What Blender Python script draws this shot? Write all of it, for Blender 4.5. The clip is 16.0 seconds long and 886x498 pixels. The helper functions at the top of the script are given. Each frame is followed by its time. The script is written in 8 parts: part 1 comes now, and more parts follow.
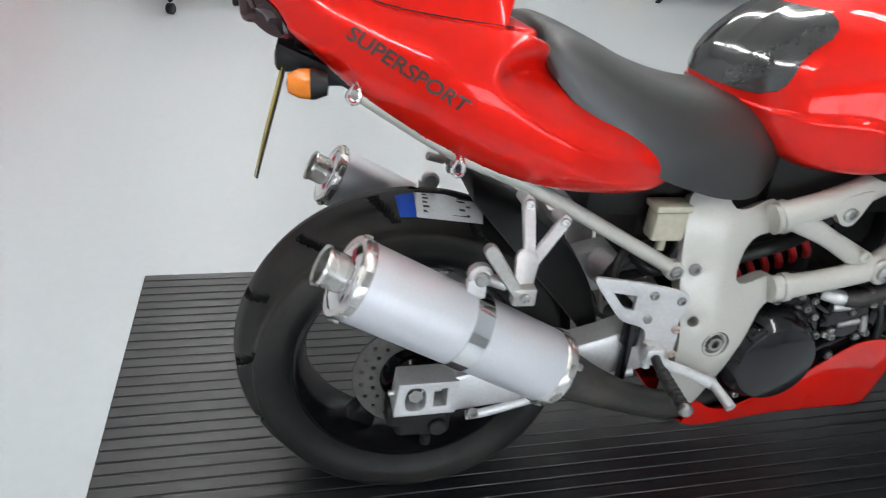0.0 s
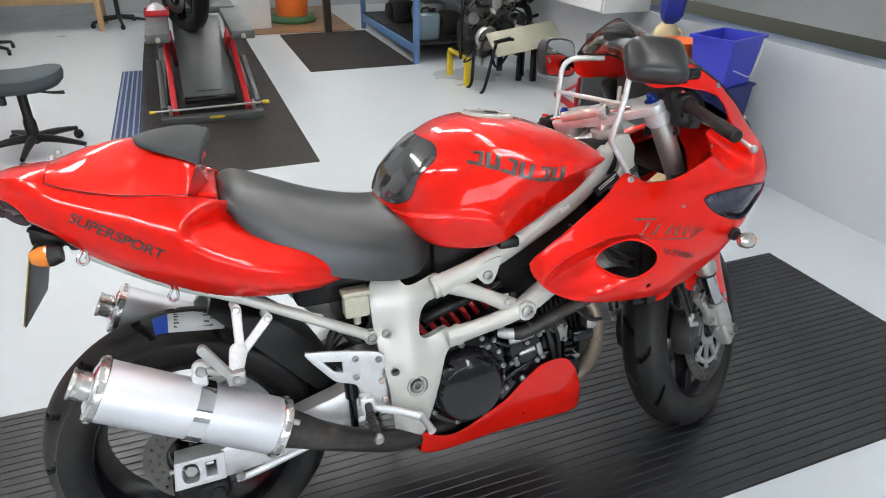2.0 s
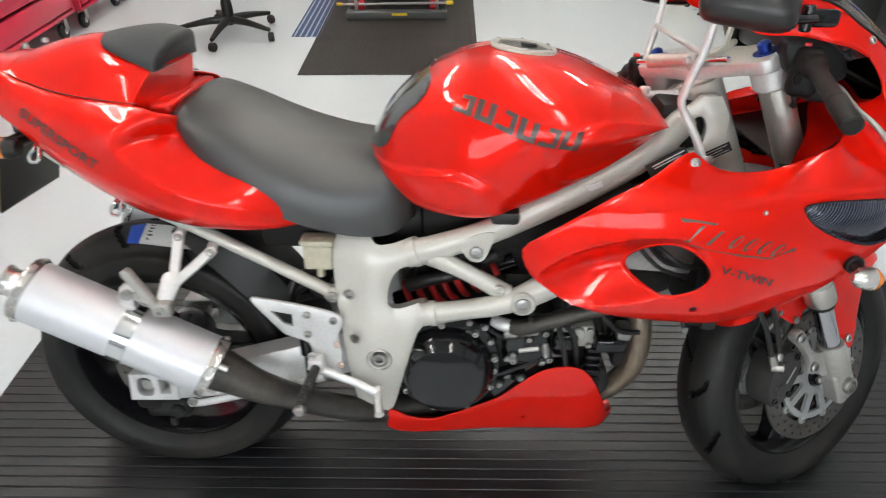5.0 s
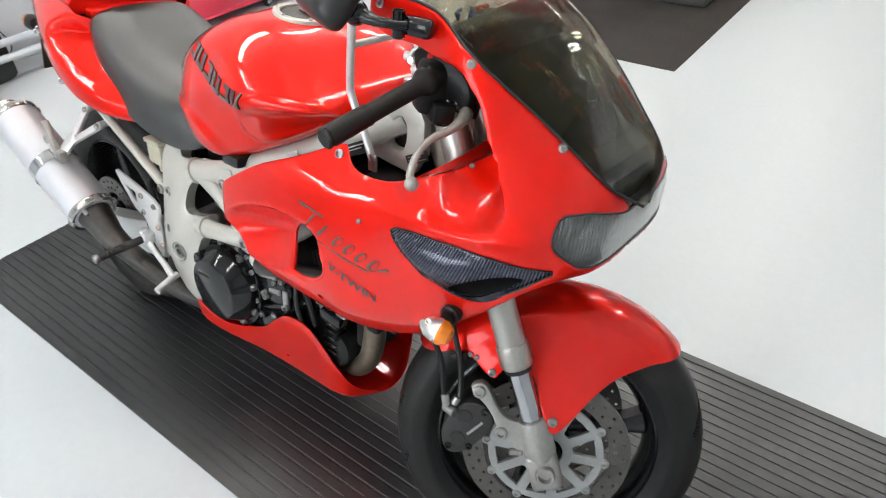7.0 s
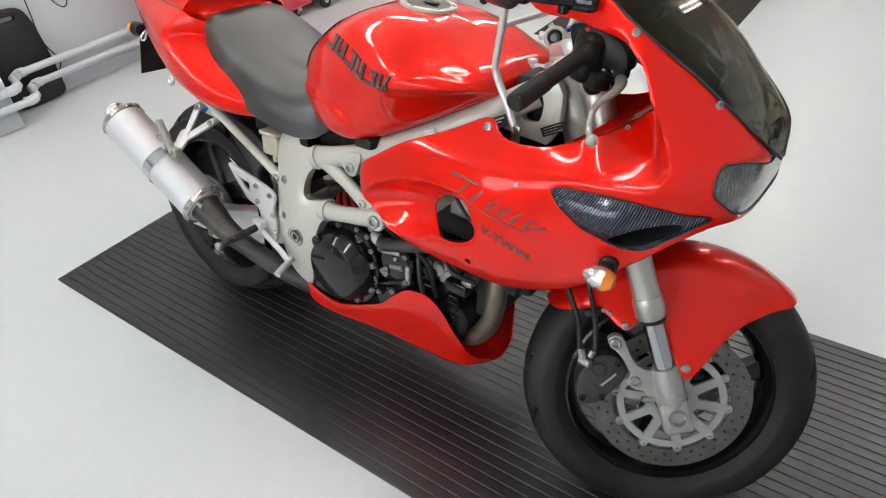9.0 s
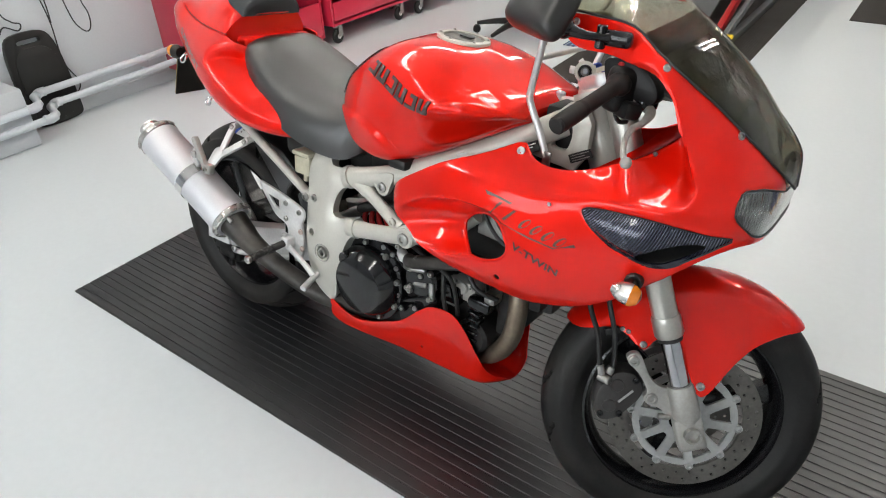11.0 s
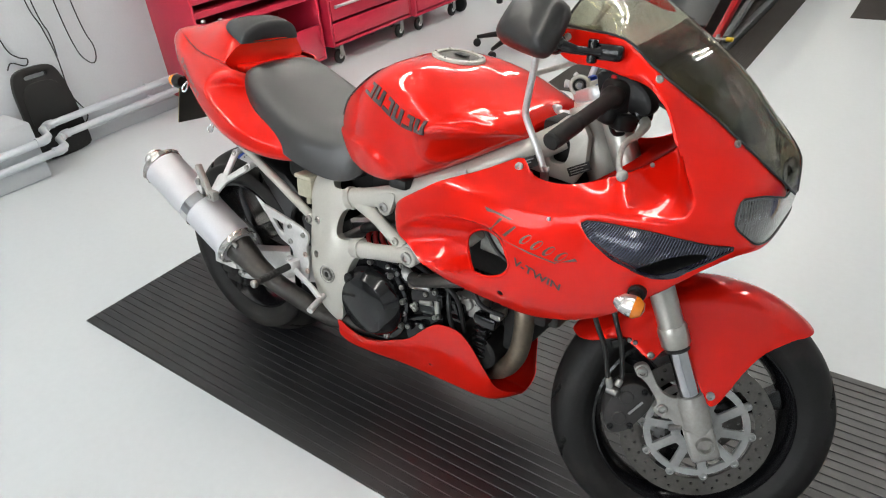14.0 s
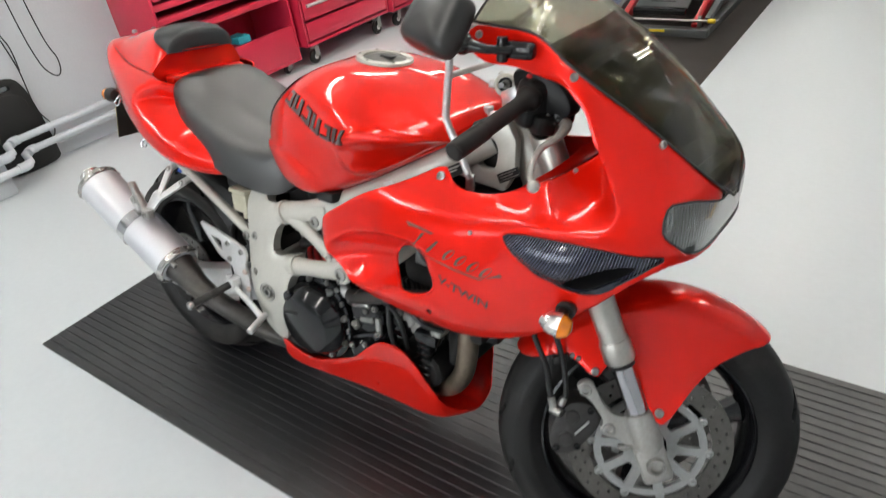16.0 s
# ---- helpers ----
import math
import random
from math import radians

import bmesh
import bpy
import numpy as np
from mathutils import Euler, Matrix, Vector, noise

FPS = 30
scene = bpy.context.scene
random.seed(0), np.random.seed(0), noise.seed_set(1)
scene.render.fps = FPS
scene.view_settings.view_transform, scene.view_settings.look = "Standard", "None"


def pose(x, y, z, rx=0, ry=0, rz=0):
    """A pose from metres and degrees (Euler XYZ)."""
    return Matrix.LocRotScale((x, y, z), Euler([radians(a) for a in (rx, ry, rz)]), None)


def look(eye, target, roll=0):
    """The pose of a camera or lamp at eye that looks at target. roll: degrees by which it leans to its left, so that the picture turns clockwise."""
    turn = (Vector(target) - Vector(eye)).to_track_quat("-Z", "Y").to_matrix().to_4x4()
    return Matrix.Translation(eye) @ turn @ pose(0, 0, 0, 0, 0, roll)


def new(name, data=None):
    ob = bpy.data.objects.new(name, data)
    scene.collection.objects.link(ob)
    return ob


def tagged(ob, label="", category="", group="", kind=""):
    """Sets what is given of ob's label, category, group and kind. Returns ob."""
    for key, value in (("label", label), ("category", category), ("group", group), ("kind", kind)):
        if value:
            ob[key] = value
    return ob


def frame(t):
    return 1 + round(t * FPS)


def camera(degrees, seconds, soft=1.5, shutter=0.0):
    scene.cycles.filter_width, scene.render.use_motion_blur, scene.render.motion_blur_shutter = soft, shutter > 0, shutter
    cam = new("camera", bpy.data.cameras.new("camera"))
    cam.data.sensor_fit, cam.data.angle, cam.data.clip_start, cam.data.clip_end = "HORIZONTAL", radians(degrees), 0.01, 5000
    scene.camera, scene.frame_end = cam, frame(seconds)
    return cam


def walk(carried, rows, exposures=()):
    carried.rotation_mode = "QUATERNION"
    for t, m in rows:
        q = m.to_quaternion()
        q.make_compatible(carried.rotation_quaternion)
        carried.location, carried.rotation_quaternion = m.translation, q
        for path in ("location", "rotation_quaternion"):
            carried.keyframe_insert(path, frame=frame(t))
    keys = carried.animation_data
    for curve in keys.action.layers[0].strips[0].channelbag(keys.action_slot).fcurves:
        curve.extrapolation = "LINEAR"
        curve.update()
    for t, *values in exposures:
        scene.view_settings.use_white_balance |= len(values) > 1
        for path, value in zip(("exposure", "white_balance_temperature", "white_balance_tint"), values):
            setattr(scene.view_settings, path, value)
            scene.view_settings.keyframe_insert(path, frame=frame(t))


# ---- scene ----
from mathutils import geometry

cam = camera(68.6, 16.0, soft=1.05, shutter=0.5)
PATH = [
    (0, (0.408, -0.439, 1.161), (0.831, 1.114, -0.026), 7.4),
    (0.5, (0.484, -0.539, 1.171), (0.868, 1.043, 0.01), 6.0),
    (1, (0.564, -0.659, 1.225), (0.95, 0.968, 0.128), 4.1),
    (1.5, (0.684, -0.749, 1.36), (1.29, 0.868, 0.351), 2.7),
    (2, (0.707, -0.837, 1.404), (1.357, 0.79, 0.44), 1.0),
    (2.5, (0.711, -0.869, 1.419), (1.323, 0.78, 0.467), 1.5),
    (3, (0.724, -0.852, 1.404), (1.293, 0.795, 0.422), 0.8),
    (5.5, (1.476, -0.492, 1.325), (1.328, 1.068, 0.081), -1.3),
    (6, (1.787, -0.316, 1.294), (1.456, 1.172, 0.0), -2.5),
    (6.5, (2.096, -0.289, 1.313), (1.264, 0.982, 0.012), -3.6),
    (7, (2.307, -0.341, 1.359), (1.333, 0.887, 0.117), -3.1),
    (7.5, (2.351, -0.373, 1.373), (1.267, 0.781, 0.151), -4.6),
    (8, (2.341, -0.402, 1.372), (1.199, 0.714, 0.168), -4.0),
    (8.5, (2.286, -0.476, 1.383), (1.141, 0.658, 0.199), -4.2),
    (9, (2.169, -0.591, 1.368), (1.193, 0.658, 0.149), -5.2),
    (11.5, (2.149, -0.705, 1.382), (1.158, 0.641, 0.284), -1.8),
    (12, (2.157, -0.703, 1.39), (1.155, 0.651, 0.312), -2.2),
    (12.5, (2.158, -0.7, 1.392), (1.141, 0.655, 0.329), -2.9),
    (13, (2.156, -0.698, 1.388), (1.137, 0.652, 0.321), -3.8),
    (13.5, (2.158, -0.695, 1.39), (1.136, 0.647, 0.314), -4.6),
    (14, (2.162, -0.69, 1.385), (1.138, 0.638, 0.295), -5.1),
    (14.5, (2.163, -0.688, 1.37), (1.148, 0.609, 0.236), -5.6),
    (15, (2.166, -0.694, 1.367), (1.146, 0.58, 0.21), -5.9),
    (15.5, (2.19, -0.666, 1.37), (1.222, 0.636, 0.202), -6.9),
    (16, (2.234, -0.524, 1.359), (1.196, 0.78, 0.253), -8.0),
]
walk(cam, [(t, look(eye, target, roll)) for t, eye, target, roll in PATH],
     exposures=((0.0, -0.15, 6300, 10), (0.5, -0.14, 6300, 10), (1.0, -0.03, 6300, 10), (1.5, 0.10, 6300, 10), (3.2, 0.12, 6350, 10), (5.3, 0.03, 6700, 10), (6.5, 0.27, 6600, 10), (7.1, 0.23, 6550, 10), (8.0, 0.03, 6650, 10), (9.0, 0.0, 6700, 10), (16.0, 0.0, 6700, 10)))
# ---- place ----
# world: daylight from high windows barely reaches the workshop, the tubes on the ceiling do the rest
world = bpy.data.worlds.new("world")
scene.world = world
world.use_nodes = True
wn = world.node_tree.nodes
sky = wn.new("ShaderNodeTexSky")
sky.sky_type = "NISHITA"
sky.sun_disc = False
sky.sun_elevation, sky.sun_rotation = radians(40), radians(200)
world.node_tree.links.new(sky.outputs[0], wn["Background"].inputs[0])
wn["Background"].inputs[1].default_value = 0.08
scene.view_settings.exposure = 0.0

ROOM = dict(x0=-1.62, x1=3.60, y0=-3.4, y1=8.6, h=2.75)
TUBE_POWER = 37.0
WINDOW_POWER = 50.0


# ---------------------------------------------------------------- materials
def surface(name, colour, rough=0.5, metal=0.0, vary=0.12, grain=60.0, blotch=4.0, bump=0.0, coat=0.0, rough_vary=0.1,
            second=None, second_at=(0.55, 0.7), second_scale=6.0, per_object=0.0, spec=0.5):
    """A procedural surface: two scales of tone, optional patches of a second colour, fine relief."""
    m = bpy.data.materials.new(name)
    m.use_nodes = True
    t, n, l = m.node_tree, m.node_tree.nodes, m.node_tree.links
    b = n["Principled BSDF"]
    tc = n.new("ShaderNodeTexCoord")
    n1, n2 = n.new("ShaderNodeTexNoise"), n.new("ShaderNodeTexNoise")
    n1.inputs["Scale"].default_value, n2.inputs["Scale"].default_value = blotch, grain
    n1.inputs["Detail"].default_value, n2.inputs["Detail"].default_value = 4, 3
    for k in (n1, n2):
        l.new(tc.outputs["Object"], k.inputs["Vector"])
    add = n.new("ShaderNodeMath")
    add.operation = "ADD"
    l.new(n1.outputs["Fac"], add.inputs[0])
    l.new(n2.outputs["Fac"], add.inputs[1])
    span = n.new("ShaderNodeMapRange")
    span.inputs["From Min"].default_value, span.inputs["From Max"].default_value = 0.6, 1.4
    span.inputs["To Min"].default_value, span.inputs["To Max"].default_value = 1 - vary, 1 + vary
    l.new(add.outputs[0], span.inputs["Value"])
    base = n.new("ShaderNodeRGB")
    base.outputs[0].default_value = (*colour, 1)
    out = base.outputs[0]
    if second:
        n3 = n.new("ShaderNodeTexNoise")
        n3.inputs["Scale"].default_value, n3.inputs["Detail"].default_value = second_scale, 6
        l.new(tc.outputs["Object"], n3.inputs["Vector"])
        ramp = n.new("ShaderNodeMapRange")
        ramp.inputs["From Min"].default_value, ramp.inputs["From Max"].default_value = second_at
        l.new(n3.outputs["Fac"], ramp.inputs["Value"])
        mix = n.new("ShaderNodeMix")
        mix.data_type = "RGBA"
        l.new(ramp.outputs[0], mix.inputs["Factor"])
        l.new(out, mix.inputs[6])
        mix.inputs[7].default_value = (*second, 1)
        out = mix.outputs[2]
    mul = n.new("ShaderNodeVectorMath")
    mul.operation = "SCALE"
    l.new(out, mul.inputs[0])
    scale = span.outputs[0]
    if per_object:
        info = n.new("ShaderNodeObjectInfo")
        r = n.new("ShaderNodeMapRange")
        r.inputs["To Min"].default_value, r.inputs["To Max"].default_value = 1 - per_object, 1 + per_object
        l.new(info.outputs["Random"], r.inputs["Value"])
        mm = n.new("ShaderNodeMath")
        mm.operation = "MULTIPLY"
        l.new(scale, mm.inputs[0])
        l.new(r.outputs[0], mm.inputs[1])
        scale = mm.outputs[0]
    l.new(scale, mul.inputs["Scale"])
    l.new(mul.outputs[0], b.inputs["Base Color"])
    rr = n.new("ShaderNodeMapRange")
    rr.inputs["From Min"].default_value, rr.inputs["From Max"].default_value = 0.3, 0.7
    rr.inputs["To Min"].default_value, rr.inputs["To Max"].default_value = max(0.02, rough * (1 - rough_vary)), min(1, rough * (1 + rough_vary))
    l.new(n1.outputs["Fac"], rr.inputs["Value"])
    l.new(rr.outputs[0], b.inputs["Roughness"])
    b.inputs["Metallic"].default_value = metal
    b.inputs["Specular IOR Level"].default_value = spec
    if coat:
        b.inputs["Coat Weight"].default_value = coat
        b.inputs["Coat Roughness"].default_value = 0.03
        b.inputs["Coat IOR"].default_value = 1.42
    if bump:
        bp = n.new("ShaderNodeBump")
        bp.inputs["Strength"].default_value = 0.6
        bp.inputs["Distance"].default_value = bump
        l.new(n2.outputs["Fac"], bp.inputs["Height"])
        l.new(bp.outputs[0], b.inputs["Normal"])
    return m


def clear(name, colour, rough=0.02, ior=1.45):
    m = bpy.data.materials.new(name)
    m.use_nodes = True
    b = m.node_tree.nodes["Principled BSDF"]
    b.inputs["Base Color"].default_value = (*colour, 1)
    b.inputs["Roughness"].default_value = rough
    b.inputs["Transmission Weight"].default_value = 1.0
    b.inputs["IOR"].default_value = ior
    return m


def glow(name, colour, strength):
    m = bpy.data.materials.new(name)
    m.use_nodes = True
    b = m.node_tree.nodes["Principled BSDF"]
    b.inputs["Base Color"].default_value = (*colour, 1)
    b.inputs["Emission Color"].default_value = (*colour, 1)
    b.inputs["Emission Strength"].default_value = strength
    return m


RED = surface("red_paint", (0.74, 0.0105, 0.0038), 0.34, 0.4, 0.02, 300, 3, coat=1.0, spec=0.0)
RED_FRAME = surface("red_powder_coat", (0.45, 0.012, 0.016), 0.35, 0, 0.12, 120, 5, bump=0.0004)
SEAT_VINYL = surface("seat_vinyl", (0.019, 0.018, 0.0168), 0.36, 0, 0.14, 700, 4, bump=0.0006, spec=0.9, rough_vary=0.25)
PAD_FOAM = surface("pad_vinyl", (0.028, 0.029, 0.030), 0.6, 0, 0.15, 500, 6, bump=0.0006)
CARBON = surface("tank_pad_resin", (0.035, 0.036, 0.036), 0.12, 0, 0.35, 260, 30, coat=1.0)
RUBBER = surface("tyre_rubber", (0.0105, 0.010, 0.0098), 0.5, 0, 0.22, 180, 7, bump=0.0003, second=(0.034, 0.030, 0.026), second_at=(0.46, 0.78), spec=0.25)
TREAD_GROOVE = surface("clean_groove_rubber", (0.0035, 0.0034, 0.0033), 0.6, 0, 0.2, 180, 7, spec=0.1)
SILVER = surface("silver_frame_paint", (0.50, 0.485, 0.435), 0.38, 0.2, 0.06, 220, 5, coat=0.2, second=(0.48, 0.46, 0.41), second_at=(0.6, 0.85))
ALU = surface("bare_aluminium", (0.66, 0.65, 0.64), 0.40, 0.55, 0.12, 160, 8, second=(0.46, 0.45, 0.43), second_at=(0.55, 0.8))
MUFFLER = surface("brushed_muffler_alloy", (0.64, 0.64, 0.66), 0.46, 0.55, 0.05, 240, 4)
CHROME = surface("chrome", (0.78, 0.78, 0.78), 0.09, 1.0, 0.04, 90, 10)
# fork slider chrome: base colour lowered to stand in for dark reflections
DARKENED_CHROME = surface("reflection_darkened_chrome", (0.46, 0.46, 0.48), 0.05, 1.0, 0.05, 90, 10)
STEEL = surface("dull_steel", (0.40, 0.39, 0.37), 0.35, 1.0, 0.2, 150, 12, second=(0.22, 0.19, 0.16), second_at=(0.58, 0.8))
PIPE_STEEL = surface("heat_stained_pipe", (0.045, 0.041, 0.037), 0.40, 0.5, 0.3, 90, 12, second=(0.11, 0.09, 0.07), second_at=(0.55, 0.8))
HEADER = surface("tan_header_pipe", (0.22, 0.175, 0.13), 0.42, 0.7, 0.25, 90, 14, second=(0.09, 0.068, 0.05), second_at=(0.48, 0.75))
BLACK_METAL = surface("black_engine_paint", (0.006, 0.006, 0.007), 0.10, 0, 0.3, 140, 9, bump=0.0, spec=0.5)
BLACK_ROUGH = surface("sooty_black_casting", (0.012, 0.0115, 0.011), 0.6, 0, 0.4, 120, 14, bump=0.0008, second=(0.035, 0.030, 0.025), second_at=(0.55, 0.8), spec=0.3)
BLACK_WHEEL = surface("gloss_black_wheel", (0.006, 0.006, 0.007), 0.22, 0, 0.2, 140, 9, spec=0.5)
COCKPIT_BLACK = surface("dark_switchgear_plastic", (0.006, 0.0058, 0.0058), 0.4, 0, 0.2, 200, 10, spec=0.22)
BLACK_PLASTIC = surface("black_plastic", (0.012, 0.0116, 0.011), 0.42, 0, 0.15, 300, 8, bump=0.0002, spec=0.35)
GRIP = surface("worn_grip_rubber", (0.011, 0.0092, 0.0085), 0.5, 0, 0.25, 200, 20, second=(0.024, 0.019, 0.016), second_at=(0.5, 0.75), spec=0.3)
CALIPER = surface("dark_grey_caliper", (0.034, 0.032, 0.031), 0.5, 0.1, 0.2, 140, 14, second=(0.055, 0.05, 0.045), second_at=(0.55, 0.75), spec=0.35)
DISC = surface("brake_disc_steel", (0.125, 0.118, 0.108), 0.42, 0.7, 0.22, 150, 18, second=(0.075, 0.068, 0.06), second_at=(0.5, 0.75))
DISC_CARRIER = surface("grey_disc_carrier", (0.34, 0.345, 0.335), 0.42, 0.35, 0.12, 120, 10)
FORK = surface("brushed_fork_alloy", (0.47, 0.45, 0.41), 0.32, 0.85, 0.08, 200, 6)
AMBER = surface("amber_lens", (0.72, 0.20, 0.012), 0.15, 0, 0.12, 60, 30, coat=0.8)
TAIL_LENS = surface("dark_red_lens", (0.030, 0.004, 0.004), 0.10, 0, 0.1, 60, 20, coat=1.0)
SPRING = surface("red_spring_paint", (0.55, 0.02, 0.02), 0.35, 0, 0.15, 120, 9)
CREAM = surface("cream_plastic", (0.44, 0.41, 0.31), 0.45, 0, 0.15, 90, 12)
DECAL = surface("dark_decal", (0.055, 0.030, 0.024), 0.35, 0, 0.25, 200, 20, coat=0.6)
DECAL_OLIVE = surface("olive_decal", (0.105, 0.055, 0.034), 0.35, 0, 0.3, 200, 20, coat=0.6)
WHITE_FOIL = surface("white_label", (0.68, 0.67, 0.65), 0.45, 0, 0.1, 200, 20)
BLUE_FOIL = surface("blue_label", (0.02, 0.08, 0.45), 0.4, 0, 0.1, 200, 20)
YELLOW_PLATE = surface("yellow_plate", (0.55, 0.42, 0.06), 0.4, 0, 0.1, 100, 10, second=(0.2, 0.16, 0.06), second_at=(0.55, 0.75))
BLUE_BOLT = surface("blue_anodised", (0.02, 0.05, 0.3), 0.3, 0.8, 0.1)
SCREEN = clear("smoked_screen", (0.39, 0.375, 0.225), 0.0, 1.28)
LINING = surface("matt_black_lining", (0.004, 0.004, 0.004), 0.7, 0, 0.3, 120, 12, spec=0.1)
LENS = clear("headlight_glass", (0.93, 0.94, 0.93))
MIRROR_SHELL = surface("moulded_mirror_plastic", (0.016, 0.0156, 0.015), 0.33, 0, 0.15, 300, 8, bump=0.00015, spec=0.5)
MIRROR_GLASS = surface("mirror_glass", (0.85, 0.85, 0.85), 0.02, 1.0, 0.0)
PINK_ALU = surface("faded_red_anodised", (0.60, 0.48, 0.43), 0.4, 0.6, 0.15, 90, 20)

FLOOR = surface("epoxy_floor", (0.60, 0.635, 0.65), 0.33, 0, 0.03, 40, 0.8, rough_vary=0.2)
WALL = surface("grey_wall_paint", (0.50, 0.52, 0.54), 0.6, 0, 0.03, 90, 1.5, bump=0.0006)
WALL_DARK = surface("dark_grey_dado", (0.20, 0.21, 0.21), 0.55, 0, 0.06, 90, 2)
CEILING = surface("white_ceiling", (0.62, 0.62, 0.61), 0.8, 0, 0.03, 30, 2)
PIPE_PAINT = surface("pale_pipe_paint", (0.52, 0.55, 0.58), 0.35, 0, 0.05, 60, 6)
MAT_RUBBER = surface("ribbed_mat_rubber", (0.0085, 0.0086, 0.0098), 0.37, 0, 0.28, 90, 5, bump=0.0002, per_object=0.10, second=(0.018, 0.0175, 0.017), second_at=(0.46, 0.66), second_scale=2, spec=0.75, rough_vary=0.2)
MAT_BROWN = surface("brown_black_mat", (0.032, 0.027, 0.024), 0.55, 0, 0.2, 120, 5, bump=0.0004, per_object=0.06, spec=0.25)
TROLLEY_RED = surface("tool_trolley_red", (0.50, 0.018, 0.048), 0.35, 0, 0.06, 60, 4, coat=0.3)
CRATE_BLUE = surface("blue_crate_plastic", (0.028, 0.036, 0.40), 0.4, 0, 0.06, 80, 6)
# crate blue with the shade under the crate put into the colour; drum shares it
SHADED_BLUE = surface("shaded_blue_plastic", (0.012, 0.018, 0.14), 0.45, 0, 0.06, 80, 6)
ORANGE = surface("orange_plastic", (0.75, 0.16, 0.02), 0.4, 0, 0.08, 80, 8)
RACK_BLUE = surface("blue_rack_paint", (0.10, 0.20, 0.38), 0.45, 0, 0.12, 80, 8)
CARD = surface("cardboard", (0.52, 0.36, 0.19), 0.75, 0, 0.08, 160, 5)
LIFT_GREY = surface("lift_grey_paint", (0.095, 0.10, 0.10), 0.4, 0.2, 0.12, 100, 6)
STOOL_GREY = surface("stool_fabric", (0.055, 0.07, 0.075), 0.8, 0, 0.12, 400, 8, bump=0.0008)
YELLOW = surface("yellow_plastic", (0.70, 0.50, 0.02), 0.4, 0, 0.1)
PALE_BOARD = surface("pale_cream_board", (0.52, 0.50, 0.38), 0.5, 0, 0.08, 60, 5)
WOOD = surface("wood_floor", (0.28, 0.14, 0.06), 0.4, 0, 0.25, 40, 6, per_object=0.2)
PINE = surface("pale_wood", (0.42, 0.27, 0.13), 0.5, 0, 0.15, 50, 5)
WHITE_PANEL = surface("white_enamel", (0.75, 0.75, 0.73), 0.35, 0, 0.03, 60, 4)
STRIPE_BLUE = surface("blue_woven_mat", (0.05, 0.075, 0.17), 0.8, 0, 0.2, 200, 9, per_object=0.1)
STRIPE_PALE = surface("pale_woven_mat", (0.32, 0.36, 0.45), 0.8, 0, 0.2, 200, 9)
REFLECTOR = surface("dull_lamp_reflector", (0.27, 0.27, 0.275), 0.5, 0.0, 0.15, 60, 20)
LUG = surface("cast_grey_alloy", (0.37, 0.36, 0.335), 0.42, 0.5, 0.14, 160, 10)
SATIN = surface("worn_satin_chrome", (0.62, 0.60, 0.57), 0.26, 0.9, 0.1, 120, 20)
PLATE_BACK = surface("dark_brown_plate_back", (0.018, 0.014, 0.010), 0.5)
TUBE_GLOW = glow("fluorescent_tube", (1.0, 0.985, 0.95), TUBE_POWER)
CABLE = surface("black_cable", (0.015, 0.015, 0.015), 0.5)


def ringed(name, dark, pale, centre, period):
    """A dark foil with fine pale arcs about a centre."""
    m = surface(name, dark, 0.24, 0.35, 0.1, 60, 20, coat=0.6, spec=0.5)
    n, l = m.node_tree.nodes, m.node_tree.links
    tc, mp, wv = n.new("ShaderNodeTexCoord"), n.new("ShaderNodeMapping"), n.new("ShaderNodeTexWave")
    mp.inputs["Location"].default_value = tuple(-c for c in centre)
    wv.wave_type, wv.rings_direction = "RINGS", "SPHERICAL"
    wv.inputs["Scale"].default_value = 2 * math.pi / (20 * period)
    l.new(tc.outputs["Object"], mp.inputs["Vector"])
    l.new(mp.outputs[0], wv.inputs["Vector"])
    rp, mx = n.new("ShaderNodeMapRange"), n.new("ShaderNodeMix")
    rp.inputs["From Min"].default_value, rp.inputs["From Max"].default_value = 0.55, 0.95
    mx.data_type = "RGBA"
    mx.inputs[6].default_value, mx.inputs[7].default_value = (*dark, 1), (*pale, 1)
    l.new(wv.outputs["Fac"], rp.inputs["Value"])
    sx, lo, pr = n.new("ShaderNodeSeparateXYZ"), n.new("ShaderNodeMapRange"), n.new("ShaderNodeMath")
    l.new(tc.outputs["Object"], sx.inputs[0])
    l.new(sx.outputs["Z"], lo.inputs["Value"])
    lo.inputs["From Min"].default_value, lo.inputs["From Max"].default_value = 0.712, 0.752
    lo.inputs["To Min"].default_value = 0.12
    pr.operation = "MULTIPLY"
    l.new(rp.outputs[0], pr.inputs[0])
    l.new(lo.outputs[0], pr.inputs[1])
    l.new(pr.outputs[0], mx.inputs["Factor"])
    l.new(mx.outputs[2], n["Principled BSDF"].inputs["Base Color"])
    return m


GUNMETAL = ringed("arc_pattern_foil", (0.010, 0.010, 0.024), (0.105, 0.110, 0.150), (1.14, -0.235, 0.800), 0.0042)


# ---------------------------------------------------------------- mesh helpers
def thing(name, label, category, m=None, group="", kind=""):
    ob = new(name)
    ob.empty_display_size = 0.1
    if m is not None:
        ob.matrix_world = m
    return tagged(ob, label, category, group, kind)


def mesh_of(bm, material, smooth=40):
    me = bpy.data.meshes.new("mesh")
    bmesh.ops.recalc_face_normals(bm, faces=bm.faces[:])
    lim = radians(smooth)
    for f in bm.faces:
        f.smooth = True
    for e in bm.edges:
        if len(e.link_faces) == 2 and e.calc_face_angle(0) > lim:
            e.smooth = False
    bm.to_mesh(me)
    bm.free()
    me.materials.append(material)
    return me


